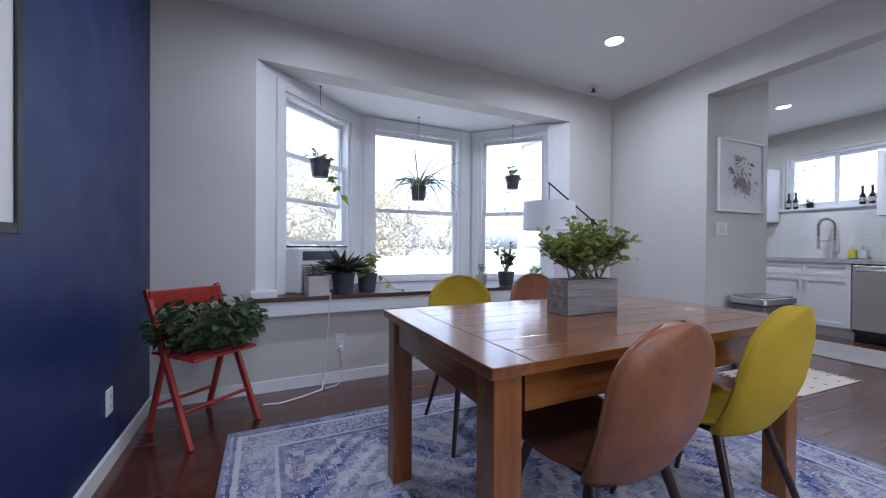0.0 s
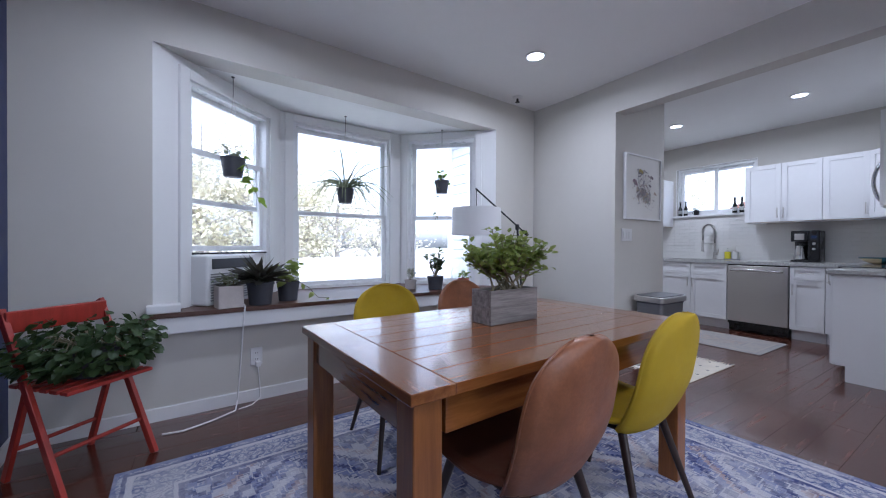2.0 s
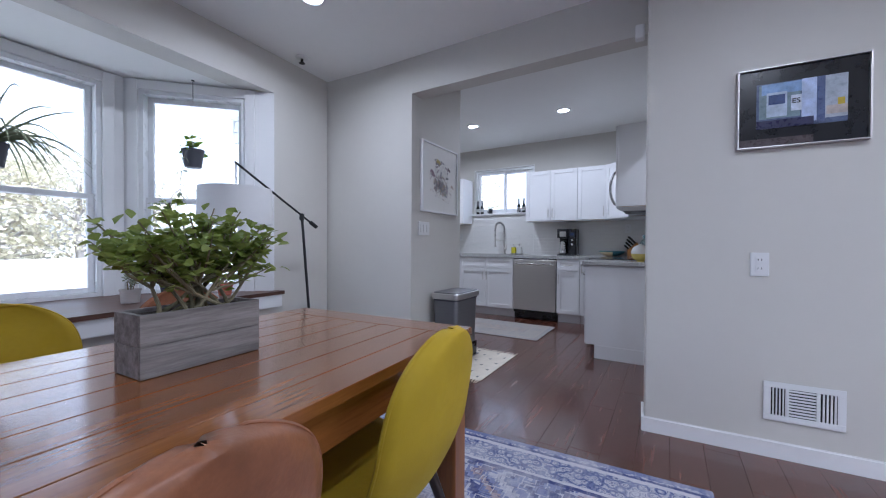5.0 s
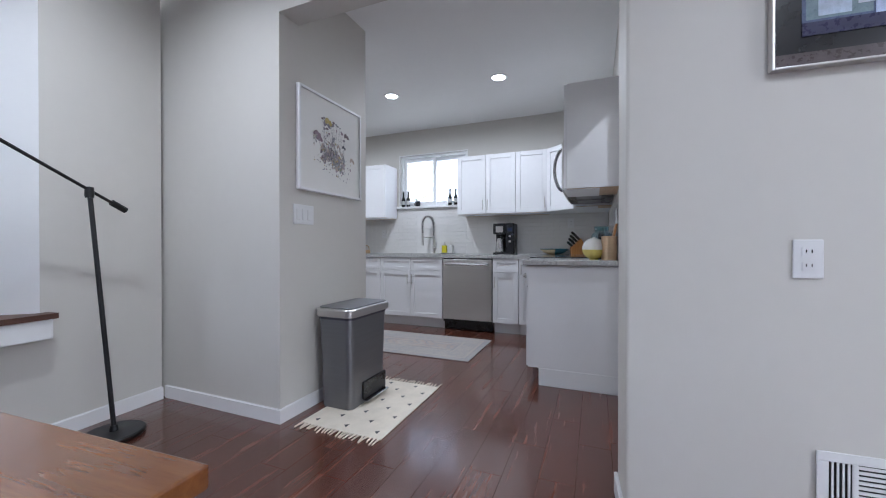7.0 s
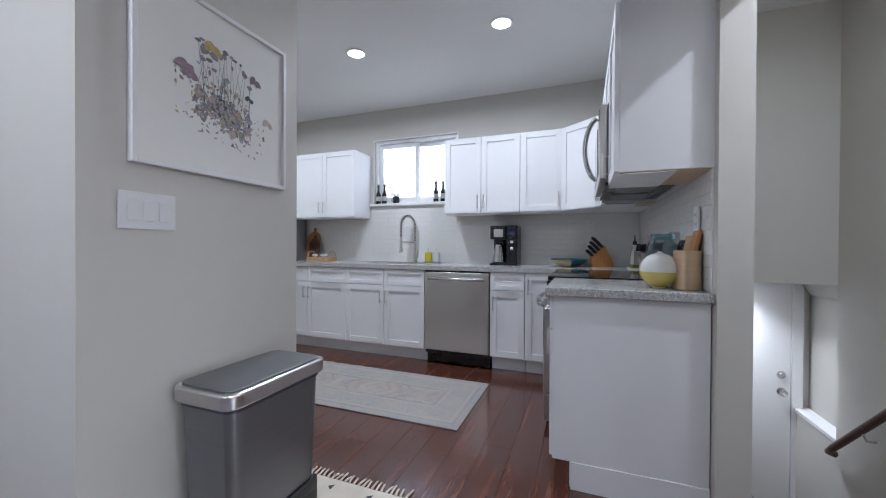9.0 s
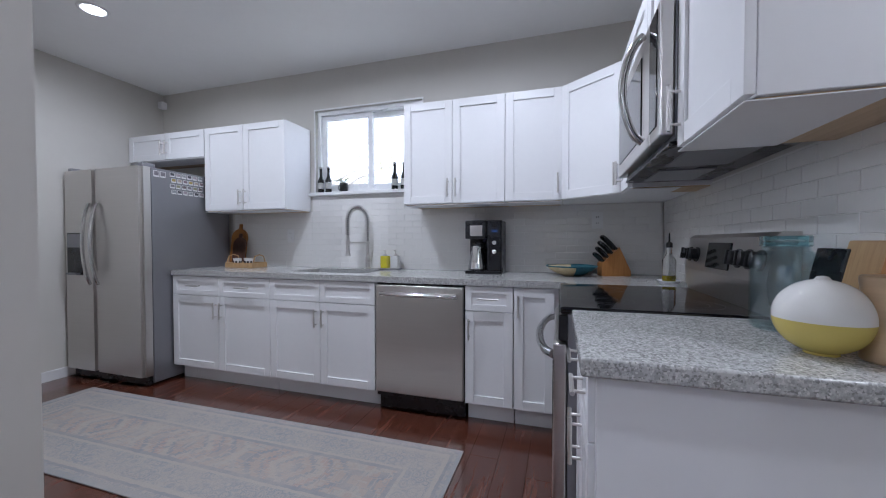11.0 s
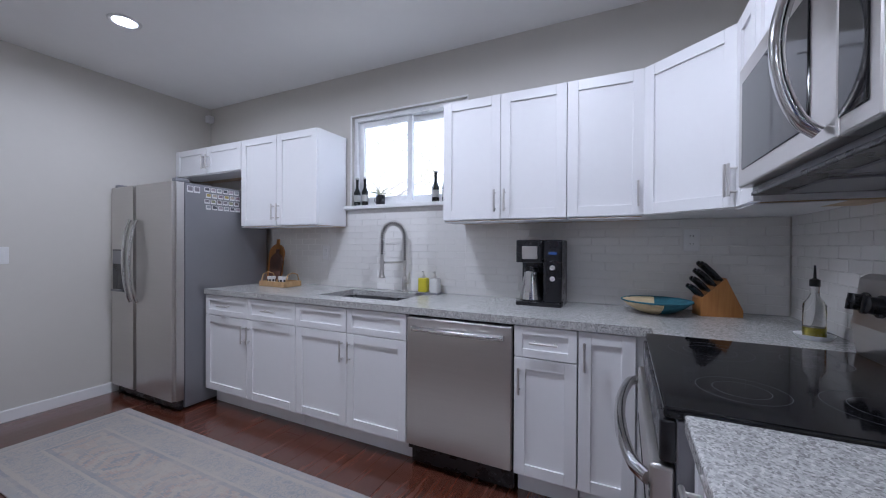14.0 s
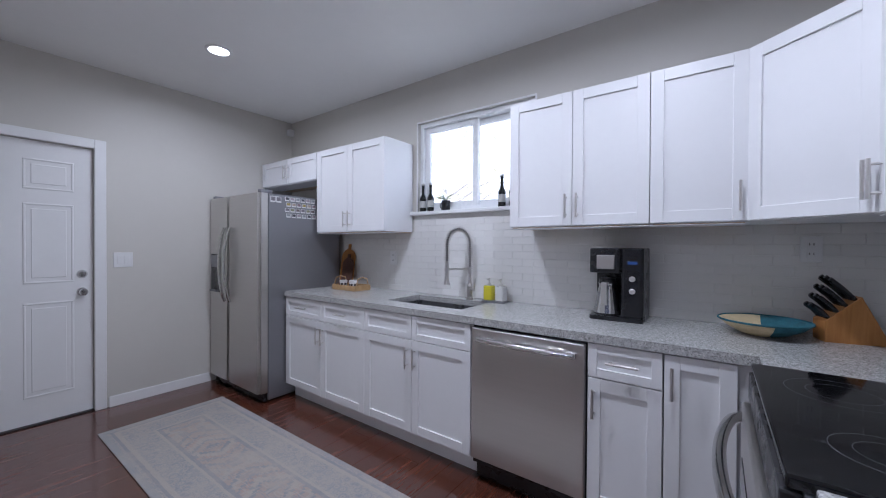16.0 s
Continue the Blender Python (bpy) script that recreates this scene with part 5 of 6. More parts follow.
# floor lamp
ROOM = DINING
fl = thing("floor_lamp", pose(3.12, 2.92, 0), "black boom floor lamp with a white drum shade", "floor lamp")
part("base", lathe(B(), [(0, 0), (0.13, 0), (0.135, 0.006), (0.135, 0.022), (0.128, 0.028), (0.02, 0.032), (0.016, 0.06), (0, 0.06)], 40), BLACKM, fl)
part("pole", sweep(B(), [(0, 0, 0.05), (-0.075, 0.05, 1.30)], 0.011, 14), BLACKM, fl)
part("clutch", lathe(B(), [(0, 1.26), (0.018, 1.26), (0.02, 1.28), (0.018, 1.315), (0, 1.32)], 16, (-0.075, 0.05, 0)), BLACKM, fl)
arm = [Vector((-0.71, -0.03, 1.615)), Vector((-0.075, 0.05, 1.30)), Vector((0.075, 0.068, 1.226))]
part("arm", sweep(B(), arm, 0.008, 12), BLACKM, fl)
part("counterweight", sweep(B(), [arm[2] - (arm[2] - arm[1]).normalized() * 0.05, arm[2] + (arm[2] - arm[1]).normalized() * 0.03], 0.017, 14), BLACKM, fl)
part("hanger", sweep(B(), [(-0.705, -0.035, 1.61), (-0.705, -0.035, 1.43)], 0.004, 8), BLACKM, fl)
part("shade", lathe(B(), [(0.225, 1.19), (0.228, 1.19), (0.222, 1.435), (0.219, 1.435), (0.225, 1.19)], 48, (-0.705, -0.035, 0)), SHADE, fl, "white linen drum shade")
bm = B()
for k in range(3):
    a = 2.1 * k
    sweep(bm, [(-0.705, -0.035, 1.43), (-0.705 + 0.22 * math.cos(a), -0.035 + 0.22 * math.sin(a), 1.43)], 0.003, 6)
part("spider", bm, BLACKM, fl)

# pictures
ART = surf("picture_ink", (0.18, 0.17, 0.18), 0.8, var=0.1, bump=0)


def framed(name, m, w, h, fw, fd, frame_mat, label, mat_paper=PAPER):
    p = thing(name, m, label, "picture")
    bm = B()
    rbox(bm, 0, fw, -fd, 0, 0, h, 0.002), rbox(bm, w - fw, w, -fd, 0, 0, h, 0.002)
    rbox(bm, fw, w - fw, -fd, 0, 0, fw, 0.002), rbox(bm, fw, w - fw, -fd, 0, h - fw, h, 0.002)
    part("frame", bm, frame_mat, p)
    part("sheet", box(B(), fw, w - fw, -fd * 0.55, -0.002, fw, h - fw), mat_paper, p, smooth=False)
    return p


ROOM = WING
art = framed("botanical_print", pose(3.713, SYW - 0.001, 1.357), 0.635, 0.636, 0.016, 0.028, TRIM, "white framed botanical print of pressed flowers")
arnd = random.Random(5)
tones = [(0.10, 0.10, 0.12), (0.25, 0.23, 0.26), (0.30, 0.22, 0.26), (0.42, 0.36, 0.40), (0.30, 0.30, 0.20), (0.45, 0.36, 0.14), (0.34, 0.36, 0.38), (0.20, 0.16, 0.17), (0.50, 0.42, 0.36)]
inks = [surf("print_ink", c, 0.7, var=0.25, scale=60, bump=0) for c in tones]


def blot(bm, x, z, rx, rz, a, y, n=9, rag=0.25):
    vs = []
    for k in range(n):
        t = 2 * math.pi * k / n
        r = 1 + arnd.uniform(-rag, rag)
        dx, dz = rx * r * math.cos(t), rz * r * math.sin(t)
        vs.append(bm.verts.new((x + dx * math.cos(a) - dz * math.sin(a), y, z + dx * math.sin(a) + dz * math.cos(a))))
    bm.faces.new(vs)


blots = [B() for _ in inks]
yy = -0.0160
for i in range(60):
    # pale washes under the bouquet
    u, v = arnd.gauss(0, 0.30), arnd.gauss(0, 0.30)
    x, z = 0.325 + 0.25 * max(-0.7, min(0.7, u)), 0.25 + 0.15 * max(-0.7, min(0.8, v)) - 0.05 * u
    yy -= 0.000003
    s = arnd.uniform(0.010, 0.024)
    blot(blots[arnd.choice((1, 3, 6, 8))], x, z, s, s * arnd.uniform(0.35, 0.8), arnd.uniform(0, 3), yy, 11, 0.3)
for i in range(420):
    k = arnd.choice((0, 1, 1, 2, 3, 3, 4, 5, 6, 6, 7, 8, 8))
    u, v = arnd.gauss(0, 0.32), arnd.gauss(0, 0.33)
    x, z = 0.325 + 0.25 * max(-0.75, min(0.75, u)), 0.25 + 0.16 * max(-0.7, min(1.0, v)) - 0.05 * u
    s = arnd.uniform(0.003, 0.010)
    yy -= 0.000003
    blot(blots[k], x, z, s, s * arnd.uniform(0.25, 0.8), arnd.uniform(0, 3), yy)
for i in range(26):
    x0 = 0.315 + arnd.uniform(-0.12, 0.14)
    x1, z1 = x0 + arnd.uniform(-0.05, 0.05), 0.36 + arnd.uniform(0.0, 0.14)
    yy -= 0.000003
    b = blots[i % 2]
    b.faces.new([b.verts.new(q) for q in ((x0, yy, 0.27), (x0 + 0.002, yy, 0.27), (x1 + 0.001, yy, z1), (x1, yy, z1))])
    blot(blots[arnd.choice((0, 1, 2, 6, 7))], x1, z1, arnd.uniform(0.005, 0.014), arnd.uniform(0.005, 0.012), 0, yy - 0.000002)
for x, z, k, s in ((0.262, 0.455, 1, 0.034), (0.275, 0.475, 5, 0.034), (0.47, 0.43, 7, 0.028), (0.535, 0.27, 8, 0.026), (0.17, 0.37, 2, 0.034), (0.19, 0.345, 2, 0.028), (0.44, 0.345, 0, 0.020)):
    yy -= 0.000005
    blot(blots[k], x - s * 0.5, z + s * 0.3, s * 0.75, s * 0.5, 0.7, yy), blot(blots[k], x + s * 0.5, z, s * 0.6, s * 0.5, -0.6, yy - 0.000002)
for k, b in enumerate(blots):
    tagged(part("print", b, inks[k], art, smooth=False), kind="stuff")

ROOM = DINING
tvw, tvh = 0.49, 0.40
tv = framed("photo_display", pose(EX - 0.001, 0.03, 1.555, 0, 0, -90), tvw, tvh, 0.008, 0.03, NICKEL, "wall picture of a street van with a dark border", BLACKP)


def patch(x0, x1, z0, z1, col, lift, rough=0.3):
    m = surf("photo_tone", col, rough, var=0.25, scale=25, bump=0)
    part("picture_patch", box(B(), x0 * tvw, x1 * tvw, -0.0175 - lift * 0.0004, -0.0165, z0 * tvh, z1 * tvh), m, tv, smooth=False)


for a in ((0.16, 0.84, 0.24, 0.80, (0.10, 0.13, 0.22), 1), (0.18, 0.50, 0.36, 0.78, (0.20, 0.27, 0.30), 2), (0.20, 0.52, 0.66, 0.79, (0.25, 0.38, 0.62), 3), (0.24, 0.40, 0.38, 0.68, (0.50, 0.58, 0.70), 4),
          (0.255, 0.385, 0.53, 0.65, (0.05, 0.08, 0.20), 5), (0.43, 0.51, 0.43, 0.62, (0.60, 0.65, 0.75), 4), (0.51, 0.62, 0.28, 0.80, (0.50, 0.58, 0.78), 5), (0.62, 0.68, 0.26, 0.80, (0.10, 0.13, 0.25), 6),
          (0.68, 0.84, 0.30, 0.80, (0.42, 0.46, 0.52), 3), (0.69, 0.84, 0.34, 0.44, (0.50, 0.44, 0.40), 4), (0.77, 0.82, 0.44, 0.52, (0.60, 0.45, 0.05), 5), (0.02, 0.60, 0.03, 0.12, (0.10, 0.08, 0.08), 1), (0.16, 0.60, 0.24, 0.34, (0.04, 0.04, 0.09), 6)):
    patch(*a)
cu = bpy.data.curves.new("sign_text", "FONT")
cu.body, cu.size, cu.extrude = "ES", 0.034, 0.0003
tx = new("sign_text", cu)
tx.data.materials.append(GLASSBLACK)
tx.parent = tv
tx.matrix_local = pose(0.435 * tvw, -0.0205, 0.52 * tvh, 90)

bp = framed("framed_picture", pose(XB + 0.001, 1.195, 1.065, 0, 0, 90), 0.60, 0.95, 0.03, 0.02, BLACKM, "black framed picture on the navy wall")

# return air vent
vt = thing("wall_vent", pose(EX - 0.001, -0.095, 0.187, 0, 0, -90), "white louvred return air vent low on the wall", "vent")
bm = B()
w, h = 0.305, 0.196
rbox(bm, 0, w, -0.008, -0.003, 0, 0.03, 0.002), rbox(bm, 0, w, -0.008, -0.003, h - 0.03, h, 0.002)
for a, b in ((0, 0.03), (0.085, 0.10), (0.20, 0.215), (0.275, w)):
    rbox(bm, a, b, -0.008, -0.003, 0.03, h - 0.03, 0.002)
part("frame", bm, WHITEP, vt)
part("backing", box(B(), 0.01, w - 0.01, -0.003, -0.001, 0.01, h - 0.01), BLACKM, vt, smooth=False)
for k in range(4):
    part("slat", rbox(B(), 0.036 + k * 0.013, 0.042 + k * 0.013, -0.007, -0.003, 0.03, h - 0.03, 0.001), WHITEP, vt)
    part("slat", rbox(B(), 0.222 + k * 0.014, 0.230 + k * 0.014, -0.007, -0.003, 0.03, h - 0.03, 0.001), WHITEP, vt)
for k in range(9):
    part("slat", rbox(B(), 0.10, 0.20, -0.007, -0.003, 0.034 + k * 0.015, 0.043 + k * 0.015, 0.001), WHITEP, vt)

# ceiling fittings
ROOM = WING
# fittings for all nine, the five added fill lights included
for p in DOWNLIGHTS:
    d = thing("downlight", pose(*p), "round white recessed ceiling downlight, some added as fill", "ceiling light", "recessed downlights")
    part("trim_ring", lathe(B(), [(0.062, -0.002), (0.066, -0.008), (0.085, -0.006), (0.088, 0.0)], 40), TRIM, d, smooth="all")
    part("lens", lathe(B(), [(0, -0.003), (0.064, -0.003)], 40), LENS, d, smooth="all")
ROOM = DINING
sp = thing("ceiling_sprinkler", pose(3.09, 3.02, ZD) @ Matrix.Scale(1.35, 4), "small recessed ceiling sprinkler head", "sprinkler")
part("escutcheon", lathe(B(), [(0.04, 0), (0.038, -0.008), (0.02, -0.012), (0, -0.012)], 24), WHITEP, sp)
# black here stands in for the shadows round the small head
part("deflector", lathe(B(), [(0, -0.012), (0.008, -0.012), (0.008, -0.035), (0.018, -0.037), (0.018, -0.04), (0, -0.04)], 16), BLACKM, sp)
single("motion_sensor_box", rbox(B(), -0.03, 0.03, -0.025, 0.025, -0.04, 0.04, 0.008), WHITEP, "small white wall sensor", "sensor", pose(3.36, 0.478, 2.33))
ROOM = WING
single("corner_sensor", rbox(B(), -0.03, 0.03, -0.03, 0.03, -0.035, 0.035, 0.008), WHITEP, "small white security sensor in the corner", "sensor", pose(6.785, 5.085, 2.57))

# bin
bn = thing("step_bin", pose(3.828, 1.932, 0.012) @ Matrix.Diagonal((1.36, 1.06, 0.925, 1)), "grey steel step bin with a brushed lid", "bin")
bm = rbox_v(B(), 0.0, 0.31, 0.0, 0.235, 0.0, 0.60, 0.035, 5)
for v in bm.verts:
    k = 0.90 + 0.10 * v.co.z / 0.60
    v.co.x, v.co.y = 0.155 + (v.co.x - 0.155) * k, 0.1175 + (v.co.y - 0.1175) * k
part("body", bm, BINM, bn)
part("rim", rbox_v(B(), -0.004, 0.314, -0.004, 0.239, 0.595, 0.612, 0.036, 5), GREYP, bn)
part("lid", rbox_v(B(), -0.018, 0.325, -0.02, 0.248, 0.612, 0.668, 0.04, 5, 0.008), STEEL, bn, "brushed steel lid")
part("lid_top", rbox_v(B(), -0.004, 0.311, -0.006, 0.234, 0.668, 0.676, 0.034, 5, 0.003), BINM, bn)
bm = rbox(B(), 0.10, 0.29, -0.03, 0.02, 0.015, 0.028, 0.004)
part("pedal", bm, CHROME, bn)
part("pedal_recess", rbox(B(), 0.10, 0.295, -0.002, 0.02, 0.03, 0.15, 0.004), BLACKP, bn)

# fringed mat
mt = thing("fringed_mat", pose(3.585, 1.605, 0.001), "cream woven mat with black triangles and fringe", "mat")
part("weave", rbox(B(), 0.05, 0.83, 0, 0.53, 0, 0.008, 0.003), CREAM, mt)
for i in range(8):
    for j in range(5):
        x, y = 0.11 + 0.095 * i, 0.06 + 0.10 * j
        if (i + j) % 2 == 0:
            bm = prism(B(), [(x - 0.018, y - 0.010), (x + 0.018, y - 0.010), (x, y + 0.014)], 0.0075, 0.0092)
            part("triangle", bm, BLACKM, mt, smooth=False)
for side, x0, sg in (("a", 0.05, -1), ("b", 0.83, 1)):
    bm = B()
    for k in range(22):
        y = 0.012 + k * 0.024
        e = prnd.uniform(-0.012, 0.012)
        sweep(bm, [(x0, y, 0.005), (x0 + sg * 0.025, y + e * 0.5, 0.006), (x0 + sg * prnd.uniform(0.045, 0.065), y + e, 0.004)], [0.006, 0.005, 0.004], 6)
    part("fringe", bm, CREAM, mt)

# kitchen door
kd = thing("door_1", pose(DX0, 5.12, 0), "white six panel back door with a chrome knob", "door", kind="structure")
bm = B()
for a in ((-0.07, 0.0, 0, DZ + 0.07), (DX1 - DX0, DX1 - DX0 + 0.07, 0, DZ + 0.07), (0, DX1 - DX0, DZ, DZ + 0.07)):
    rbox(bm, a[0], a[1], -0.018, 0.004, a[2], a[3], 0.005)
part("casing", bm, TRIM, kd)


def panel_door(parent, W, Hh, panels, y=0.03):
    bm = box(B(), 0.003, W - 0.003, y, y + 0.04, 0.012, Hh - 0.003)
    lf = part("leaf", bm, TRIM, parent, smooth=False)
    for x0, x1, z0, z1 in panels:
        bm = B()
        t = 0.014
        for q in ((x0, x1, z0, z0 + t), (x0, x1, z1 - t, z1), (x0, x0 + t, z0 + t, z1 - t), (x1 - t, x1, z0 + t, z1 - t)):
            rbox(bm, q[0], q[1], y - 0.006, y + 0.001, q[2], q[3], 0.003)
        rbox(bm, x0 + 0.04, x1 - 0.04, y - 0.005, y + 0.001, z0 + 0.04, z1 - 0.04, 0.003)
        part("raised_panel", bm, TRIM, lf)
    return lf


def knob(parent, x, z, y, r=0.028, dead=True):
    part("door_knob", lathe(B(), [(0, 0.062), (r * 0.8, 0.06), (r, 0.045), (r * 0.8, 0.03), (0.012, 0.024), (0.012, 0.008), (0.03, 0.006), (0.032, 0)], 24), CHROME, parent, "polished chrome knob").matrix_basis = pose(x, y, z, 90)
    if dead:
        part("deadbolt", lathe(B(), [(0, 0.02), (0.02, 0.018), (0.03, 0.006), (0.032, 0)], 24), CHROME, parent).matrix_basis = pose(x, y, z + 0.135, 90)


Wd = DX1 - DX0
six = [(a, b, z0, z1) for a, b in ((0.11, 0.37), (Wd - 0.37, Wd - 0.11)) for z0, z1 in ((0.20, 0.88), (1.02, 1.60), (1.70, 1.92))]
lf = panel_door(kd, Wd, DZ, six)
knob(lf, Wd - 0.065, 0.94, 0.03)
part("threshold", rbox(B(), 0, Wd, 0.0, 0.10, -0.001, 0.011, 0.003), BLACKM, kd)
box(bm := B(), -0.1, Wd + 0.1, 0.075, 0.15, 0, DZ)
part("backing", bm, TRIM, kd, smooth=False)

# side door at the foot of the stairs
sd = thing("door_2", pose(XE - 0.045, 0.20, -1.2, 0, 0, -90), "white flush side door with brass lock", "door", kind="structure")
part("leaf", rbox(B(), 0.0, 0.865, 0, 0.04, 0.0, 2.03, 0.003), TRIM, sd)
knob(sd, 0.805, 1.13, 0.0)
part("jamb", rbox(B(), 0.868, 0.94, -0.01, 0.04, 0.0, 2.06, 0.003), TRIM, sd)
bm = sweep(B(), [(6.07, -0.60, -0.215), (6.06, -0.565, -0.20), (6.0, -0.56, -0.145), (4.75, -0.56, 0.99)], 0.021, 12)
hr = thing("handrail", pose(0, 0, 0), "dark wooden handrail on the stairwell wall", "handrail")
part("rail", bm, SILLW, hr)
for x in (5.75, 4.8):
    z = -0.145 + (6.0 - x) * 0.908
    part("bracket", sweep(B(), [(x, -0.62, z - 0.06), (x, -0.575, z - 0.06), (x, -0.56, z - 0.018)], 0.007, 8), NICKEL, hr)
# fitting added to carry the landing's fill lamp
st = thing("stair_light", pose(6.55, -0.25, 0.858), "small ceiling light added over the side door", "ceiling light")
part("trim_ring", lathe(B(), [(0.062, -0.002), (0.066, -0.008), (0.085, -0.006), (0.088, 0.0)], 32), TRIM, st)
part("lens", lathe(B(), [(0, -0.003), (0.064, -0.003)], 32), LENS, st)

# ---- kitchen worktop things ----
ZC = 0.9155
cm = thing("coffee_maker", pose(6.53, 1.765, ZC, 0, 0, -90) @ Matrix.Diagonal((1.12, 1.0, 1.07, 1)), "black coffee maker with a steel thermal jug", "coffee maker")
part("base", rbox_v(B(), 0, 0.235, 0, 0.26, 0, 0.02, 0.02, 3), BLACKP, cm)
part("tower", rbox_v(B(), 0.14, 0.235, 0.02, 0.26, 0.02, 0.36, 0.015, 3, 0.006), BLACKP, cm)
part("back", rbox(B(), 0.0, 0.14, 0.17, 0.26, 0.02, 0.36, 0.008), BLACKP, cm)
part("brew_head", rbox_v(B(), 0.0, 0.139, 0.01, 0.169, 0.235, 0.36, 0.015, 3, 0.006), BLACKP, cm)
part("brew_band", rbox(B(), 0.035, 0.115, 0.002, 0.02, 0.255, 0.325, 0.003), STEEL, cm)
part("jug", lathe(B(), [(0, 0.021), (0.062, 0.021), (0.064, 0.03), (0.045, 0.14), (0.038, 0.165), (0.042, 0.18), (0, 0.182)], 28, (0.07, 0.085, 0)), CHROME, cm, "polished thermal jug")
part("jug_lid", lathe(B(), [(0.04, 0.182), (0.036, 0.205), (0, 0.21)], 24, (0.07, 0.085, 0)), BLACKP, cm)
bm = rbox(B(), 0.055, 0.085, 0.0, 0.012, 0.075, 0.185, 0.004)
rbox(bm, 0.055, 0.085, 0.005, 0.05, 0.175, 0.187, 0.003)
part("jug_handle", bm, NICKEL, cm)
part("display", rbox(B(), 0.17, 0.21, 0.015, 0.021, 0.28, 0.295, 0.001), emit("blue_display", (0.1, 0.25, 0.8), 0.03), cm)
for z in (0.21, 0.15):
    part("dial", lathe(B(), [(0.013, 0), (0.013, 0.01), (0.010, 0.012), (0.009, 0.006), (0, 0.006)], 20), NICKEL, cm).matrix_basis = pose(0.19, 0.02, z, 90)

BOWLB = surf("teal_woven_straw", (0.03, 0.13, 0.17), 0.8, var=0.35, scale=20, bump=0.5, bscale=120)
BOWLC = surf("cream_woven_straw", (0.62, 0.50, 0.30), 0.8, var=0.15, scale=20, bump=0.5, bscale=120)
bw = thing("woven_bowl", pose(6.62, 1.03, ZC) @ Matrix.Scale(0.9, 4), "shallow woven bowl in teal and straw", "bowl")
for k, (a0, a1, mt_) in enumerate(((0.0, 3.3, BOWLC), (3.3, 6.2832, BOWLB))):
    bm = B()
    n = 22
    prof = [(0.06, 0.0), (0.10, 0.012), (0.15, 0.04), (0.185, 0.072), (0.18, 0.074), (0.145, 0.047), (0.10, 0.020), (0.05, 0.010)]
    rings = [[bm.verts.new((r * math.cos(a0 + (a1 - a0) * i / n), r * math.sin(a0 + (a1 - a0) * i / n), z)) for i in range(n + 1)] for r, z in prof]
    for p_, q_ in zip(rings, rings[1:]):
        for i in range(n):
            bm.faces.new((p_[i], p_[i + 1], q_[i + 1], q_[i]))
    part("coil_side", bm, mt_, bw, smooth="all")
part("coil_base", lathe(B(), [(0, 0.0), (0.062, 0.0), (0.062, 0.011), (0, 0.011)], 28), BOWLC, bw)
part("rim", sweep(B(), [(0.183 * math.cos(2 * math.pi * i / 40), 0.183 * math.sin(2 * math.pi * i / 40), 0.073) for i in range(41)], 0.005, 8, False), BOWLB, bw)

kb = thing("knife_block", pose(6.61, 0.835, ZC, 0, 0, -78) @ Matrix.Scale(0.86, 4), "beech knife block full of black handled knives", "knife block")
bm = prism(B(), [(0.0, 0), (0.0, 0.10), (0.13, 0.225), (0.215, 0.04), (0.215, 0)], 0, 0.12)
bmesh.ops.transform(bm, matrix=Matrix(((1, 0, 0, 0), (0, 0, 1, 0), (0, 1, 0, 0), (0, 0, 0, 1))), verts=bm.verts)
bmesh.ops.recalc_face_normals(bm, faces=bm.faces)
part("block", bm, ORANGEW, kb, smooth=False)
for i in range(5):
    for j in range(4):
        f = (j + 0.5) / 4
        px, pz = 0.13 * f, 0.10 + 0.125 * f
        y = 0.015 + 0.0225 * i
        d = Vector((-0.69, 0, 0.72))
        L = 0.075 + 0.02 * j + 0.012 * (i % 2)
        bm = B()
        sweep(bm, [Vector((px, y, pz)), Vector((px, y, pz)) + d * L * 0.5 + Vector((0, 0, 0.004)), Vector((px, y, pz)) + d * L], [0.009, 0.0105, 0.011], 8)
        part("knife", bm, BLACKP, kb, "black knife handle")

ob_ = thing("oil_bottle", pose(6.25, 0.53, ZC), "clear glass oil bottle on a white dish", "bottle")
part("dish", lathe(B(), [(0, 0.0), (0.045, 0.0), (0.06, 0.018), (0.056, 0.018), (0.04, 0.005), (0, 0.005)], 28), WHITEP, ob_)
part("glass", lathe(B(), [(0, 0.006), (0.033, 0.006), (0.034, 0.012), (0.034, 0.13), (0.014, 0.165), (0.013, 0.20), (0.0, 0.20)], 24), CLEAR, ob_)
OIL = surf("olive_oil", (0.35, 0.30, 0.02), 0.1, var=0.05, bump=0)
part("oil", lathe(B(), [(0, 0.010), (0.030, 0.010), (0.030, 0.045), (0, 0.045)], 20), OIL, ob_)
part("pourer", lathe(B(), [(0, 0.2), (0.016, 0.2), (0.016, 0.225), (0.005, 0.232), (0.003, 0.28), (0, 0.28)], 14), BLACKM, ob_)

jr = thing("mason_jar", pose(5.145, 0.53, ZC), "large pale blue glass jar beside the stove", "jar")
part("glass", lathe(B(), [(0, 0.0), (0.068, 0.0), (0.075, 0.012), (0.076, 0.17), (0.070, 0.192), (0.056, 0.207), (0.050, 0.212), (0.050, 0.222), (0.046, 0.222), (0.046, 0.211), (0.053, 0.204), (0.066, 0.19), (0.072, 0.17), (0.071, 0.014), (0, 0.009)], 36), BLUEGLASS, jr, smooth="all")
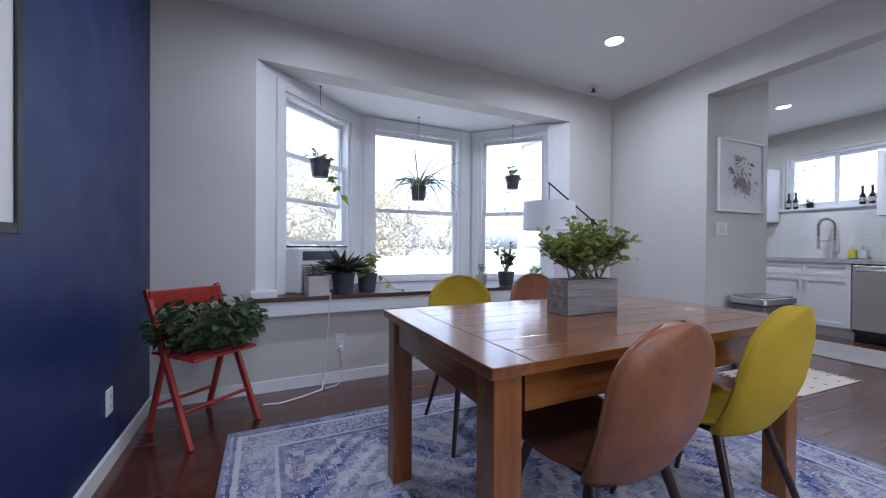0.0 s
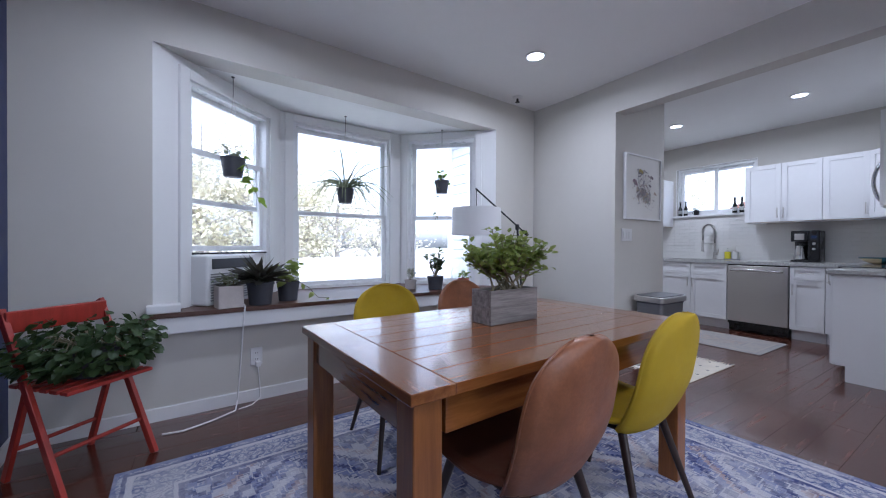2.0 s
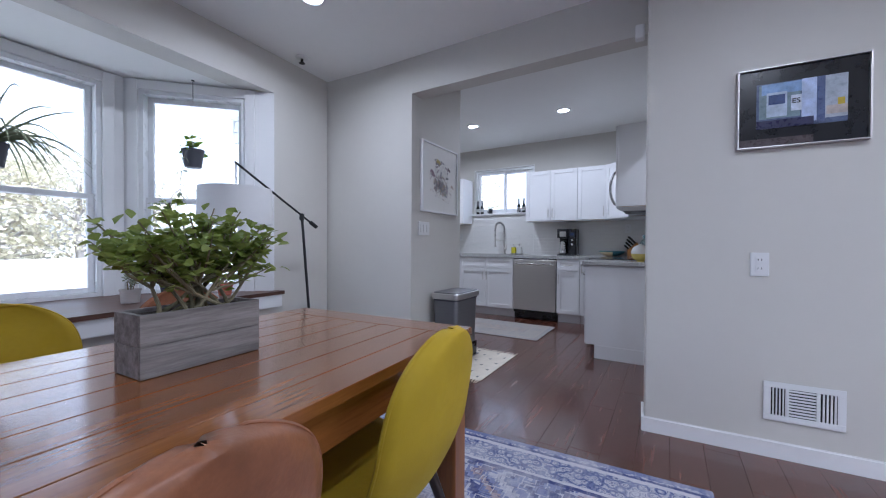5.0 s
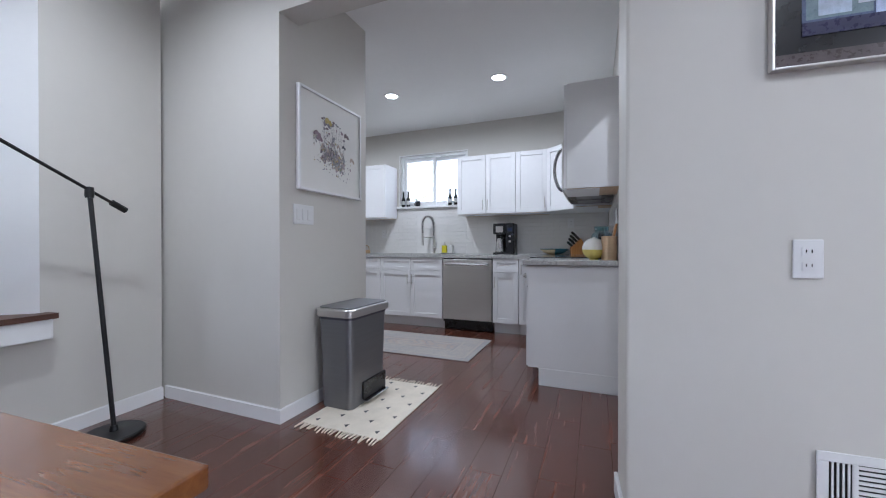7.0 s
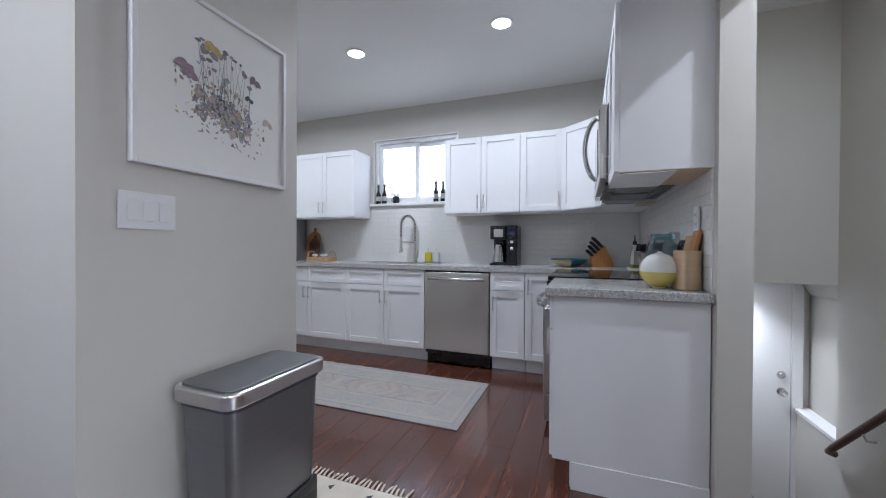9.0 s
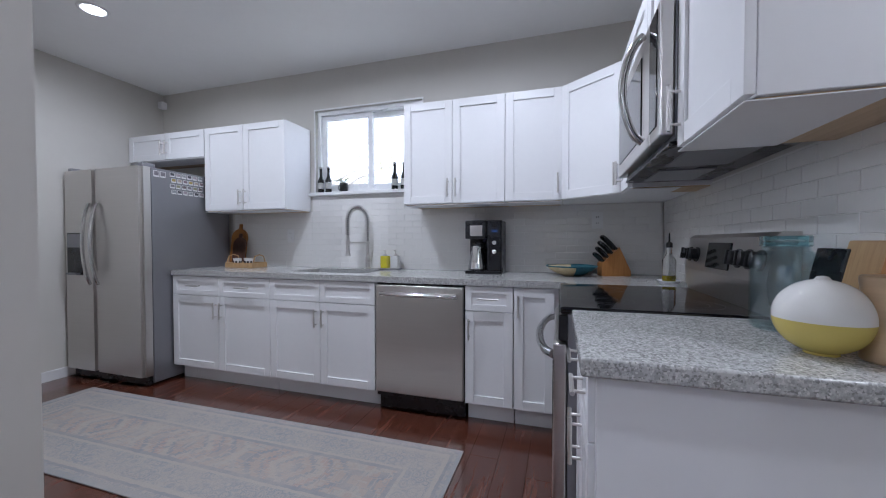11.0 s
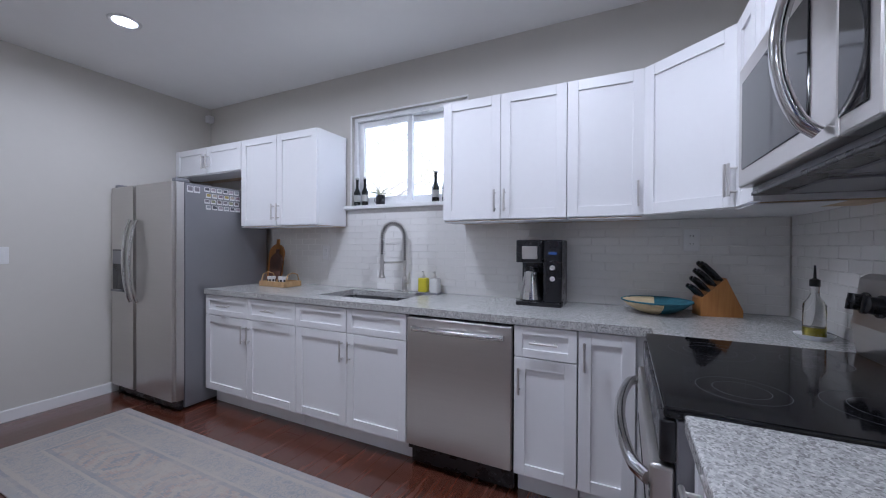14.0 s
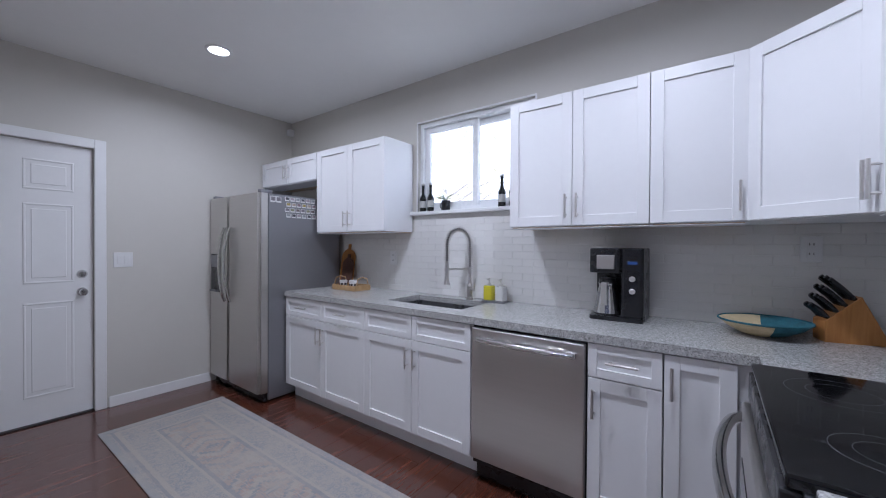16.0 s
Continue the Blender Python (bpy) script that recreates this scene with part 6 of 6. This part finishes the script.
for z in (0.222, 0.236):
    part("neck_ring", lathe(B(), [(0.046, z), (0.053, z), (0.055, z + 0.004), (0.055, z + 0.009), (0.053, z + 0.0135), (0.046, z + 0.0135), (0.046, z)], 32), RINGGLASS, jr)
gl = thing("globe_vase", pose(4.893, 0.585, ZC) @ Matrix.Scale(0.92, 4), "round white and mustard two tone glass globe", "vase")
MUST = surf("mustard_glaze", (0.62, 0.50, 0.13), 0.15, var=0.05, bump=0)
PEARL = surf("pearl_glass", (0.74, 0.73, 0.70), 0.10, var=0.04, bump=0)
sph = lambda a, b: [(0.088 * math.sin(t), 0.085 - 0.085 * math.cos(t)) for t in [a + (b - a) * i / 14 for i in range(15)]]
part("lower_half", lathe(B(), sph(0.35, 1.5), 36), MUST, gl, "mustard glazed lower half", smooth="all")
part("upper_half", lathe(B(), sph(1.5, 2.95), 36), PEARL, gl, smooth="all")
part("base", lathe(B(), [(0, 0), (0.031, 0), (0.031, 0.006), (0, 0.006)], 20), MUST, gl)
part("finial", lathe(B(), [(0.016, 0.168), (0.010, 0.176), (0, 0.178)], 16), PEARL, gl)
cn = thing("brass_canister", pose(4.86, 0.485, ZC), "brushed champagne metal canister", "canister")
CHAMP = surf("champagne_metal", (0.62, 0.46, 0.30), 0.35, 0.8, var=0.08, bump=0.04, bscale=30, stretch=(1, 1, 20))
part("body", lathe(B(), [(0, 0), (0.05, 0), (0.052, 0.003), (0.052, 0.15), (0, 0.15)], 32), CHAMP, cn)
part("lid", lathe(B(), [(0.053, 0.15), (0.053, 0.165), (0.05, 0.168), (0, 0.168)], 32), CHAMP, cn)
for x, w, h, mt_, lab in ((5.00, 0.12, 0.24, BAMBOO, "bamboo board leaning on the tiles"), (4.90, 0.09, 0.26, ORANGEW, "narrow wooden board leaning on the tiles")):
    bm = rbox(B(), -w / 2, w / 2, -0.008, 0.008, 0, h, 0.006)
    single("cutting_board", bm, mt_, lab, "board", pose(x, 0.49, ZC + 0.002, 12))
single("tablet_case", rbox(B(), -0.06, 0.06, -0.006, 0.006, 0, 0.22, 0.004), BLACKP, "black flat case leaning on the tiles", "case", pose(5.10, 0.495, ZC + 0.002, 12))

SOAPY = surf("yellow_soap", (0.62, 0.55, 0.03), 0.25, var=0.05, bump=0)
SOAPW = surf("clear_soap", (0.62, 0.62, 0.60), 0.15, var=0.05, bump=0)
single("soap_tray", rbox(B(), -0.045, 0.045, -0.09, 0.09, 0, 0.012, 0.004), STEELH, "small grey soap tray", "tray", pose(6.735, 2.452, ZC))
for y, mt_, lab in ((2.498, SOAPY, "yellow hand soap pump bottle"), (2.405, SOAPW, "clear dish soap pump bottle")):
    s = thing("soap_bottle", pose(6.735, y, ZC + 0.0125), lab, "soap bottle", "soap bottles")
    part("body", rbox_v(B(), -0.03, 0.03, -0.033, 0.033, 0, 0.10, 0.01, 3, 0.004), mt_, s)
    bm = lathe(B(), [(0, 0.10), (0.014, 0.10), (0.014, 0.115), (0.005, 0.12), (0.005, 0.145), (0.009, 0.15), (0, 0.152)], 14)
    sweep(bm, [(0, 0, 0.147), (-0.035, 0, 0.145)], 0.004, 8)
    part("pump", bm, NICKEL, s)

for dx, y, a, h, w in ((0.0, 4.09, 0, 0.33, 0.19), (-0.03, 4.05, 0, 0.25, 0.15)):
    c = thing("cutting_board", pose(6.755 + dx, y, ZC, 0, 8), "carved dark wooden cutting board by the fridge", "board")
    bm = B()
    rbox_v(bm, -0.008, 0.008, -w / 2, w / 2, 0, h * 0.8, 0.005, 2, 0.003)
    o = lathe(B(), [(0, -0.008), (w / 2, -0.008), (w / 2, 0.008), (0, 0.008)], 28)
    merge(bm, o, pose(0, 0, h * 0.8, 0, 90))
    rbox(bm, -0.007, 0.007, -0.018, 0.018, h * 0.8 + w * 0.4, h * 0.8 + w * 0.75, 0.004)
    part("board", bm, SILLW if dx else ORANGEW, c)
ty = thing("wooden_tray", pose(6.60, 3.82, ZC), "small pale wooden tray with arched handles", "tray")
part("base", rbox(B(), -0.09, 0.09, -0.15, 0.15, 0, 0.01, 0.003), BAMBOO, ty)
for x in (-0.09, 0.082):
    part("side", rbox(B(), x, x + 0.008, -0.15, 0.15, 0.010, 0.045, 0.002), BAMBOO, ty)
for y in (-0.15, 0.142):
    part("end", rbox(B(), -0.08, 0.08, y, y + 0.008, 0.010, 0.045, 0.002), BAMBOO, ty)
    part("handle", sweep(B(), [(-0.07, y + 0.004, 0.04), (-0.05, y + 0.004, 0.10), (0, y + 0.004, 0.115), (0.05, y + 0.004, 0.10), (0.07, y + 0.004, 0.04)], 0.005, 8), BAMBOO, ty)
for x, y in ((-0.03, -0.06), (0.02, 0.0), (-0.03, 0.07)):
    c = thing("patterned_cup", pose(6.60 + x, 3.82 + y, ZC + 0.011), "small white cup with black pattern", "cup", "cups on the tray")
    part("cup", lathe(B(), [(0, 0), (0.026, 0), (0.035, 0.07), (0.032, 0.07), (0.024, 0.006), (0, 0.006)], 20), WHITEP, c)
    for k in range(7):
        a = k * 0.9
        part("dot", rbox(B(), 0.027, 0.0345, -0.008, 0.008, 0.03, 0.048, 0.002), BLACKP, c).matrix_basis = pose(0, 0, 0, 0, 0, math.degrees(a))

# on the window sill
zw = WZ0 + 0.0045
LABEL = surf("bottle_label", (0.50, 0.50, 0.48), 0.6, var=0.2, scale=30, bump=0)
for y in (3.19, 3.11, 2.455, 2.37):
    b = thing("glass_bottle", pose(6.835, y, zw), "dark glass bottle with a pale label", "bottle", "bottles on the window sill")
    part("glass", lathe(B(), [(0, 0), (0.027, 0), (0.028, 0.006), (0.028, 0.11), (0.012, 0.15), (0.011, 0.205), (0.013, 0.207), (0.013, 0.22), (0, 0.22)], 20), DARKGLASS, b)
    part("label", lathe(B(), [(0.0285, 0.035), (0.0287, 0.04), (0.0287, 0.085), (0.0285, 0.09)], 20), LABEL, b)
    part("stopper", lathe(B(), [(0, 0.22), (0.016, 0.222), (0.017, 0.232), (0, 0.24)], 12), LABEL, b)
mg = thing("plant_mug", pose(6.835, 2.955, zw), "dark mug holding a wispy plant", "plant")
part("mug", lathe(B(), [(0, 0), (0.034, 0), (0.036, 0.004), (0.036, 0.08), (0.033, 0.08), (0.033, 0.07), (0, 0.07)], 24), BLACKP, mg)
part("handle", sweep(B(), [(0, 0.035, 0.065), (0, 0.056, 0.055), (0, 0.056, 0.03), (0, 0.035, 0.02)], 0.004, 8), BLACKP, mg)
lb = B()
for i in range(14):
    leaf(lb, (0, 0, 0.075), rdir(0.3, 0.9), prnd.uniform(0.06, 0.13), 0.007)
part("leaves", lb, LEAFP, mg, smooth=False)

# photos on the fridge side
for r in range(4):
    for k in range(6):
        x, z = 6.18 + 0.05 * k + 0.012 * (r % 2), 1.685 - 0.047 * r
        ph = thing("fridge_photo", pose(x, 4.1795, z, 0, 0, 0), "small white bordered photo magnet", "photo", "photos on the fridge")
        part("border", box(B(), 0, 0.04, -0.0025, 0, 0, 0.034), WHITEP, ph, smooth=False)
        part("image", box(B(), 0.004, 0.036, -0.0032, -0.0024, 0.010, 0.031), inks[(r * 5 + k * 3) % len(inks)], ph, smooth=False)
for x in (6.05, 6.10):
    ph = thing("fridge_photo", pose(x, 4.1795, 1.665), "square photo magnet on the fridge", "photo", "photos on the fridge")
    part("border", box(B(), 0, 0.045, -0.0025, 0, 0, 0.05), WHITEP, ph, smooth=False)
    part("image", box(B(), 0.005, 0.04, -0.0032, -0.0024, 0.012, 0.045), inks[1], ph, smooth=False)
outlet(pose(XE - 0.012, 0.85, 1.30, 0, 0, -90), "white wall outlet on the tiled wall")
outlet(pose(XE - 0.012, 3.50, 1.20, 0, 0, -90), "white wall outlet on the tiled wall")
outlet(pose(4.93, 0.432, 1.22, 0, 0, 180), "white wall outlet on the tiles beside the stove")


# ---- tiled splashback ----
def tiles(name, m, spans, label):
    """spans: (u0, u1, z0, z1); each tile is a piece of its own on one mesh a size."""
    w = thing(name, m, label, "tiles", kind="structure")
    bm = B()
    for u0, u1, z0, z1 in spans:
        box(bm, u0, u1, -0.004, -0.0005, z0, z1)
    part("grout", bm, GROUT, w, smooth=False)
    tw, th, g = 0.152, 0.0508, 0.0014
    shapes = {}
    for u0, u1, z0, z1 in spans:
        z, row = z0, 0
        while z < z1 - 0.01:
            h = min(th, z1 - z)
            u = u0 - (tw / 2 if row % 2 else 0)
            while u < u1 - 0.004:
                a, b = max(u, u0), min(u + tw, u1)
                u += tw
                if b - a < 0.012:
                    continue
                key = (round(b - a, 3), round(h, 3))
                if key not in shapes:
                    W_, H_, e = key[0] - g, key[1] - g, 0.0014
                    t = B()
                    v = [t.verts.new(q) for q in ((0, -0.004, 0), (W_, -0.004, 0), (W_, -0.004, H_), (0, -0.004, H_), (e, -0.0062, e), (W_ - e, -0.0062, e), (W_ - e, -0.0062, H_ - e), (e, -0.0062, H_ - e))]
                    for f_ in ((0, 1, 5, 4), (1, 2, 6, 5), (2, 3, 7, 6), (3, 0, 4, 7), (4, 5, 6, 7)):
                        t.faces.new([v[i] for i in f_])
                    shapes[key] = mesh("tile", t, TILE)
                o = new("tile", shapes[key])
                o.location = (a, 0, z)
                o.parent = w
            z += th
            row += 1


Z0 = 0.9155
tiles("splashback_sink", pose(XE, 4.168, 0, 0, 0, -90), [(0.0, 0.90, Z0, 1.42), (0.90, 1.97, Z0, 1.56), (1.97, 3.738, Z0, 1.42)], "white glazed subway tiles behind the sink")
tiles("splashback_stove", pose(XE - 0.01, 0.42, 0, 0, 0, 180), [(0.0, 2.06, Z0, 1.43)], "white glazed subway tiles behind the stove")


# ---- outdoors ----
GRASS = surf("pale_winter_ground", (0.42, 0.42, 0.38), 0.9, var=0.2, scale=0.8, bump=0.3, bscale=20)
single("ground", box(B(), -300, 300, -300, 300, -1.6, -1.25), GRASS, "pale concrete yard and lawn", "ground", kind="structure", smooth=False)
FENCEM = surf("white_vinyl_fence", (0.78, 0.78, 0.80), 0.45, var=0.03, bump=0.02)
ROOM = DINING
fn = thing("yard_fence", pose(0, 12.0, -1.25), "white vinyl panel yard fence", "fence")
for i in range(12):
    x = -12 + 2.4 * i
    part("post", rbox(B(), x - 0.07, x + 0.07, -0.07, 0.07, 0, 2.1, 0.01), FENCEM, fn)
    bm = B()
    for k in range(11):
        box(bm, x + 0.08 + k * 0.204, x + 0.08 + (k + 1) * 0.204 - 0.006, -0.02, 0.02, 0.05, 1.95)
    part("panel", bm, FENCEM, fn, smooth=False)
SIDING = surf("pale_blue_siding", (0.72, 0.74, 0.76), 0.6, var=0.05, bump=0.05)
ROOF = surf("brown_red_shingle", (0.20, 0.11, 0.09), 0.9, var=0.2, scale=10, bump=0.3)
# bark colour is lightened to carry the outdoor haze
BARK = surf("hazed_grey_bark", (0.42, 0.39, 0.36), 0.9, var=0.3, scale=15, bump=0.5, bscale=30)


def house(x0, x1, y0, y1, h, label):
    hs = thing("neighbour_house", pose(x0, y0, -1.25), label, "house", "neighbouring houses")
    W_, D_2 = x1 - x0, y1 - y0
    bm = box(B(), 0.03, W_, 0.03, D_2, 0, h)
    n = int(h / 0.15)
    for k in range(n):
        z = k * 0.15
        v = [bm.verts.new(q) for q in ((0, 0, z), (W_, 0, z), (W_, 0.028, z + 0.15), (0.028, 0.028, z + 0.15), (0, D_2, z), (0.028, D_2, z + 0.15))]
        bm.faces.new((v[0], v[1], v[2], v[3])), bm.faces.new((v[4], v[0], v[3], v[5]))
        u = [bm.verts.new(q) for q in ((0.028, 0.028, z), (W_, 0.028, z), (0.028, D_2, z))]
        bm.faces.new((v[0], u[0], u[1], v[1])), bm.faces.new((v[4], u[2], u[0], v[0]))
    part("wall", bm, SIDING, hs, smooth=False)
    bm = prism(B(), [(-0.4, h - 0.05), (D_2 / 2, h + 1.9), (D_2 + 0.4, h - 0.05), (D_2 + 0.4, h - 0.25), (-0.4, h - 0.25)], -0.4, W_ + 0.4)
    bmesh.ops.transform(bm, matrix=Matrix(((0, 0, 1, 0), (1, 0, 0, 0), (0, 1, 0, 0), (0, 0, 0, 1))), verts=bm.verts)
    part("roof", bm, ROOF, hs, smooth=False)
    for a in (1.2, 4.0):
        wd = part("window", box(B(), a, a + 1.0, -0.04, 0.02, 1.4, 2.7), TRIM, hs, smooth=False)
        part("pane", box(B(), a + 0.08, a + 0.92, -0.05, -0.041, 1.48, 2.62), GLASSBLACK, wd, smooth=False)


ROOM = WING


# clapboards on the kitchen wing outside the bay
cl = thing("house_siding", pose(3.855, YB + 0.22, -1.2), "pale clapboard siding on the kitchen wing", "siding", kind="structure")
for k in range(28):
    bm = B()
    z = k * 0.15
    v = [bm.verts.new(q) for q in ((-0.03, 0, z), (-0.03, 2.0, z), (-0.006, 2.0, z + 0.15), (-0.006, 0, z + 0.15), (0, 0, z), (0, 2.0, z))]
    bm.faces.new((v[0], v[3], v[2], v[1])), bm.faces.new((v[0], v[1], v[5], v[4]))
    part("clapboard", bm, SIDING, cl, smooth=False)
part("eave", box(B(), -0.5, 0.1, -0.2, 2.4, 4.2, 4.35), TRIM, cl, smooth=False)
part("corner_board", box(B(), -0.045, 0.0, 1.93, 2.03, 0, 4.2), TRIM, cl, smooth=False)
wd = part("window", box(B(), -0.06, -0.004, 0.55, 1.45, 2.0, 3.6), TRIM, cl, smooth=False)
part("pane", box(B(), -0.066, -0.0605, 0.62, 1.38, 2.07, 3.53), SIDING, wd, smooth=False)
house(13, 20, -3.5, 4.4, 3.4, "neighbouring house with a red brown roof")
# far paler than foliage: the bright haze outdoors is in these leaf colours
LEAFA = leafmat("hazed_autumn_leaf", (0.62, 0.58, 0.44), (0.76, 0.72, 0.54))
LEAFE = leafmat("hazed_evergreen_leaf", (0.42, 0.45, 0.38), (0.56, 0.58, 0.50))


def tree(x, y, h, r, mat, label, n):
    t = thing("yard_tree", pose(x, y, -1.25), label, "tree", "trees beyond the fence")
    tb_, lb = B(), B()
    sweep(tb_, [(0, 0, 0), (0.05, 0.03, h * 0.3), (-0.05, 0.05, h * 0.6), (0, 0, h * 0.95)], [0.16, 0.13, 0.08, 0.02], 8)
    for i in range(22):
        z = h * prnd.uniform(0.25, 0.85)
        d = rdir(0.1, 0.7)
        tip = Vector((0, 0, z)) + d * r * prnd.uniform(0.6, 1.1)
        mid = Vector((0, 0, z)).lerp(tip, 0.5) + Vector((0, 0, 0.1))
        sweep(tb_, [(0, 0, z), mid, tip], [0.05, 0.03, 0.008], 5)
        for j in range(4):
            q = mid.lerp(tip, prnd.random())
            e = q + rdir(-0.2, 0.9) * r * 0.4
            sweep(tb_, [q, e], [0.014, 0.004], 4)
            for k in range(n):
                s = q.lerp(e, prnd.uniform(0.3, 1.1)) + rdir(-1, 1) * 0.3
                leaf(lb, s, rdir(-1, 1), prnd.uniform(0.10, 0.2), 0.1)
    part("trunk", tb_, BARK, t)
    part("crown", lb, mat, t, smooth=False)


for x, y, h, r, mt_, lab, n in ((-3.5, 15, 6.5, 2.0, LEAFE, "tall evergreen tree beyond the fence", 40), (-0.5, 17, 6.0, 2.2, LEAFA, "thin yellow autumn tree", 24), (2.6, 14.5, 5.5, 1.8, LEAFA, "thin yellow autumn tree", 24), (4.6, 18, 6.5, 2.2, LEAFA, "thin yellow autumn tree", 20), (-6.5, 18, 7.5, 2.6, LEAFE, "tall evergreen tree beyond the fence", 16), (14, 8.0, 6, 2.3, LEAFA, "yellow green tree behind the kitchen", 12), (1.2, 21, 8, 2.8, LEAFA, "tall bare autumn tree", 16), (1.0, 14.6, 4.6, 2.0, LEAFA, "low hazed autumn tree beyond the fence", 40), (-1.9, 14.4, 4.4, 1.9, LEAFE, "low hazed evergreen beyond the fence", 40), (3.9, 15.6, 4.8, 2.1, LEAFA, "low hazed autumn tree beyond the fence", 36), (-5.2, 15.2, 4.6, 2.0, LEAFA, "low hazed autumn tree beyond the fence", 36), (5.6, 15.2, 4.4, 2.0, LEAFA, "low hazed autumn tree beyond the fence", 14), (7.6, 15.4, 4.6, 2.1, LEAFA, "low hazed autumn tree beyond the fence", 14), (17, 14.0, 7, 2.6, LEAFA, "bare autumn tree behind the kitchen", 5)):
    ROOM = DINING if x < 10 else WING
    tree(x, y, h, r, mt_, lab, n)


# ---- floor planks ----
rnd = random.Random(7)
PW = 0.152
rest = B()
count = 0
plank_mesh = {}
y = -3.45
row = 0
while y < 5.12:
    XW = -0.57 + (3.05 - y) * 0.0597
    x = XB - rnd.random() * 0.8
    while x < XE:
        Lp = rnd.choice((0.6, 0.9, 1.2))
        x0, x1 = max(x, XW), min(x + Lp, XE)
        x += Lp
        y0, y1 = y, min(y + PW, 5.12)
        if y1 < -0.75:
            x1 = min(x1, 3.78)
        if y0 > YB + 0.1:
            x0 = max(x0, 3.95)
        if x1 - x0 < 0.05 or y1 - y0 < 0.02:
            continue
        if x1 > 4.70 and y1 < 0.27:
            x1 = 4.72
            if x1 - x0 < 0.05:
                continue
        g = 0.0009
        near = -0.2 < y0 < 3.2 and x1 > -0.6
        if near and count < 300:
            key = (round(x1 - x0, 2), round(y1 - y0, 3))
            if key not in plank_mesh:
                w, h = x1 - x0 - g, y1 - y0 - g
                bm = B()
                b = 0.001
                v = [bm.verts.new(p) for p in ((0, 0, -0.012), (w, 0, -0.012), (w, h, -0.012), (0, h, -0.012), (0, 0, -b), (w, 0, -b), (w, h, -b), (0, h, -b), (b, b, 0), (w - b, b, 0), (w - b, h - b, 0), (b, h - b, 0))]
                for f in ((0, 1, 5, 4), (1, 2, 6, 5), (2, 3, 7, 6), (3, 0, 4, 7), (4, 5, 9, 8), (5, 6, 10, 9), (6, 7, 11, 10), (7, 4, 8, 11), (8, 9, 10, 11)):
                    bm.faces.new([v[i] for i in f])
                plank_mesh[key] = mesh("plank", bm, FLOORW)
            o = new("plank", plank_mesh[key])
            o.location = (x0, y0, 0)
            o.parent = FLOOR
            count += 1
        else:
            box(rest, x0, x1 - g, y0, y1 - g, -0.012, 0)
    y += PW
    row += 1
o = new("plank_field", mesh("plank_field", rest, FLOORW))
o.parent = FLOOR
tagged(o, kind="stuff")
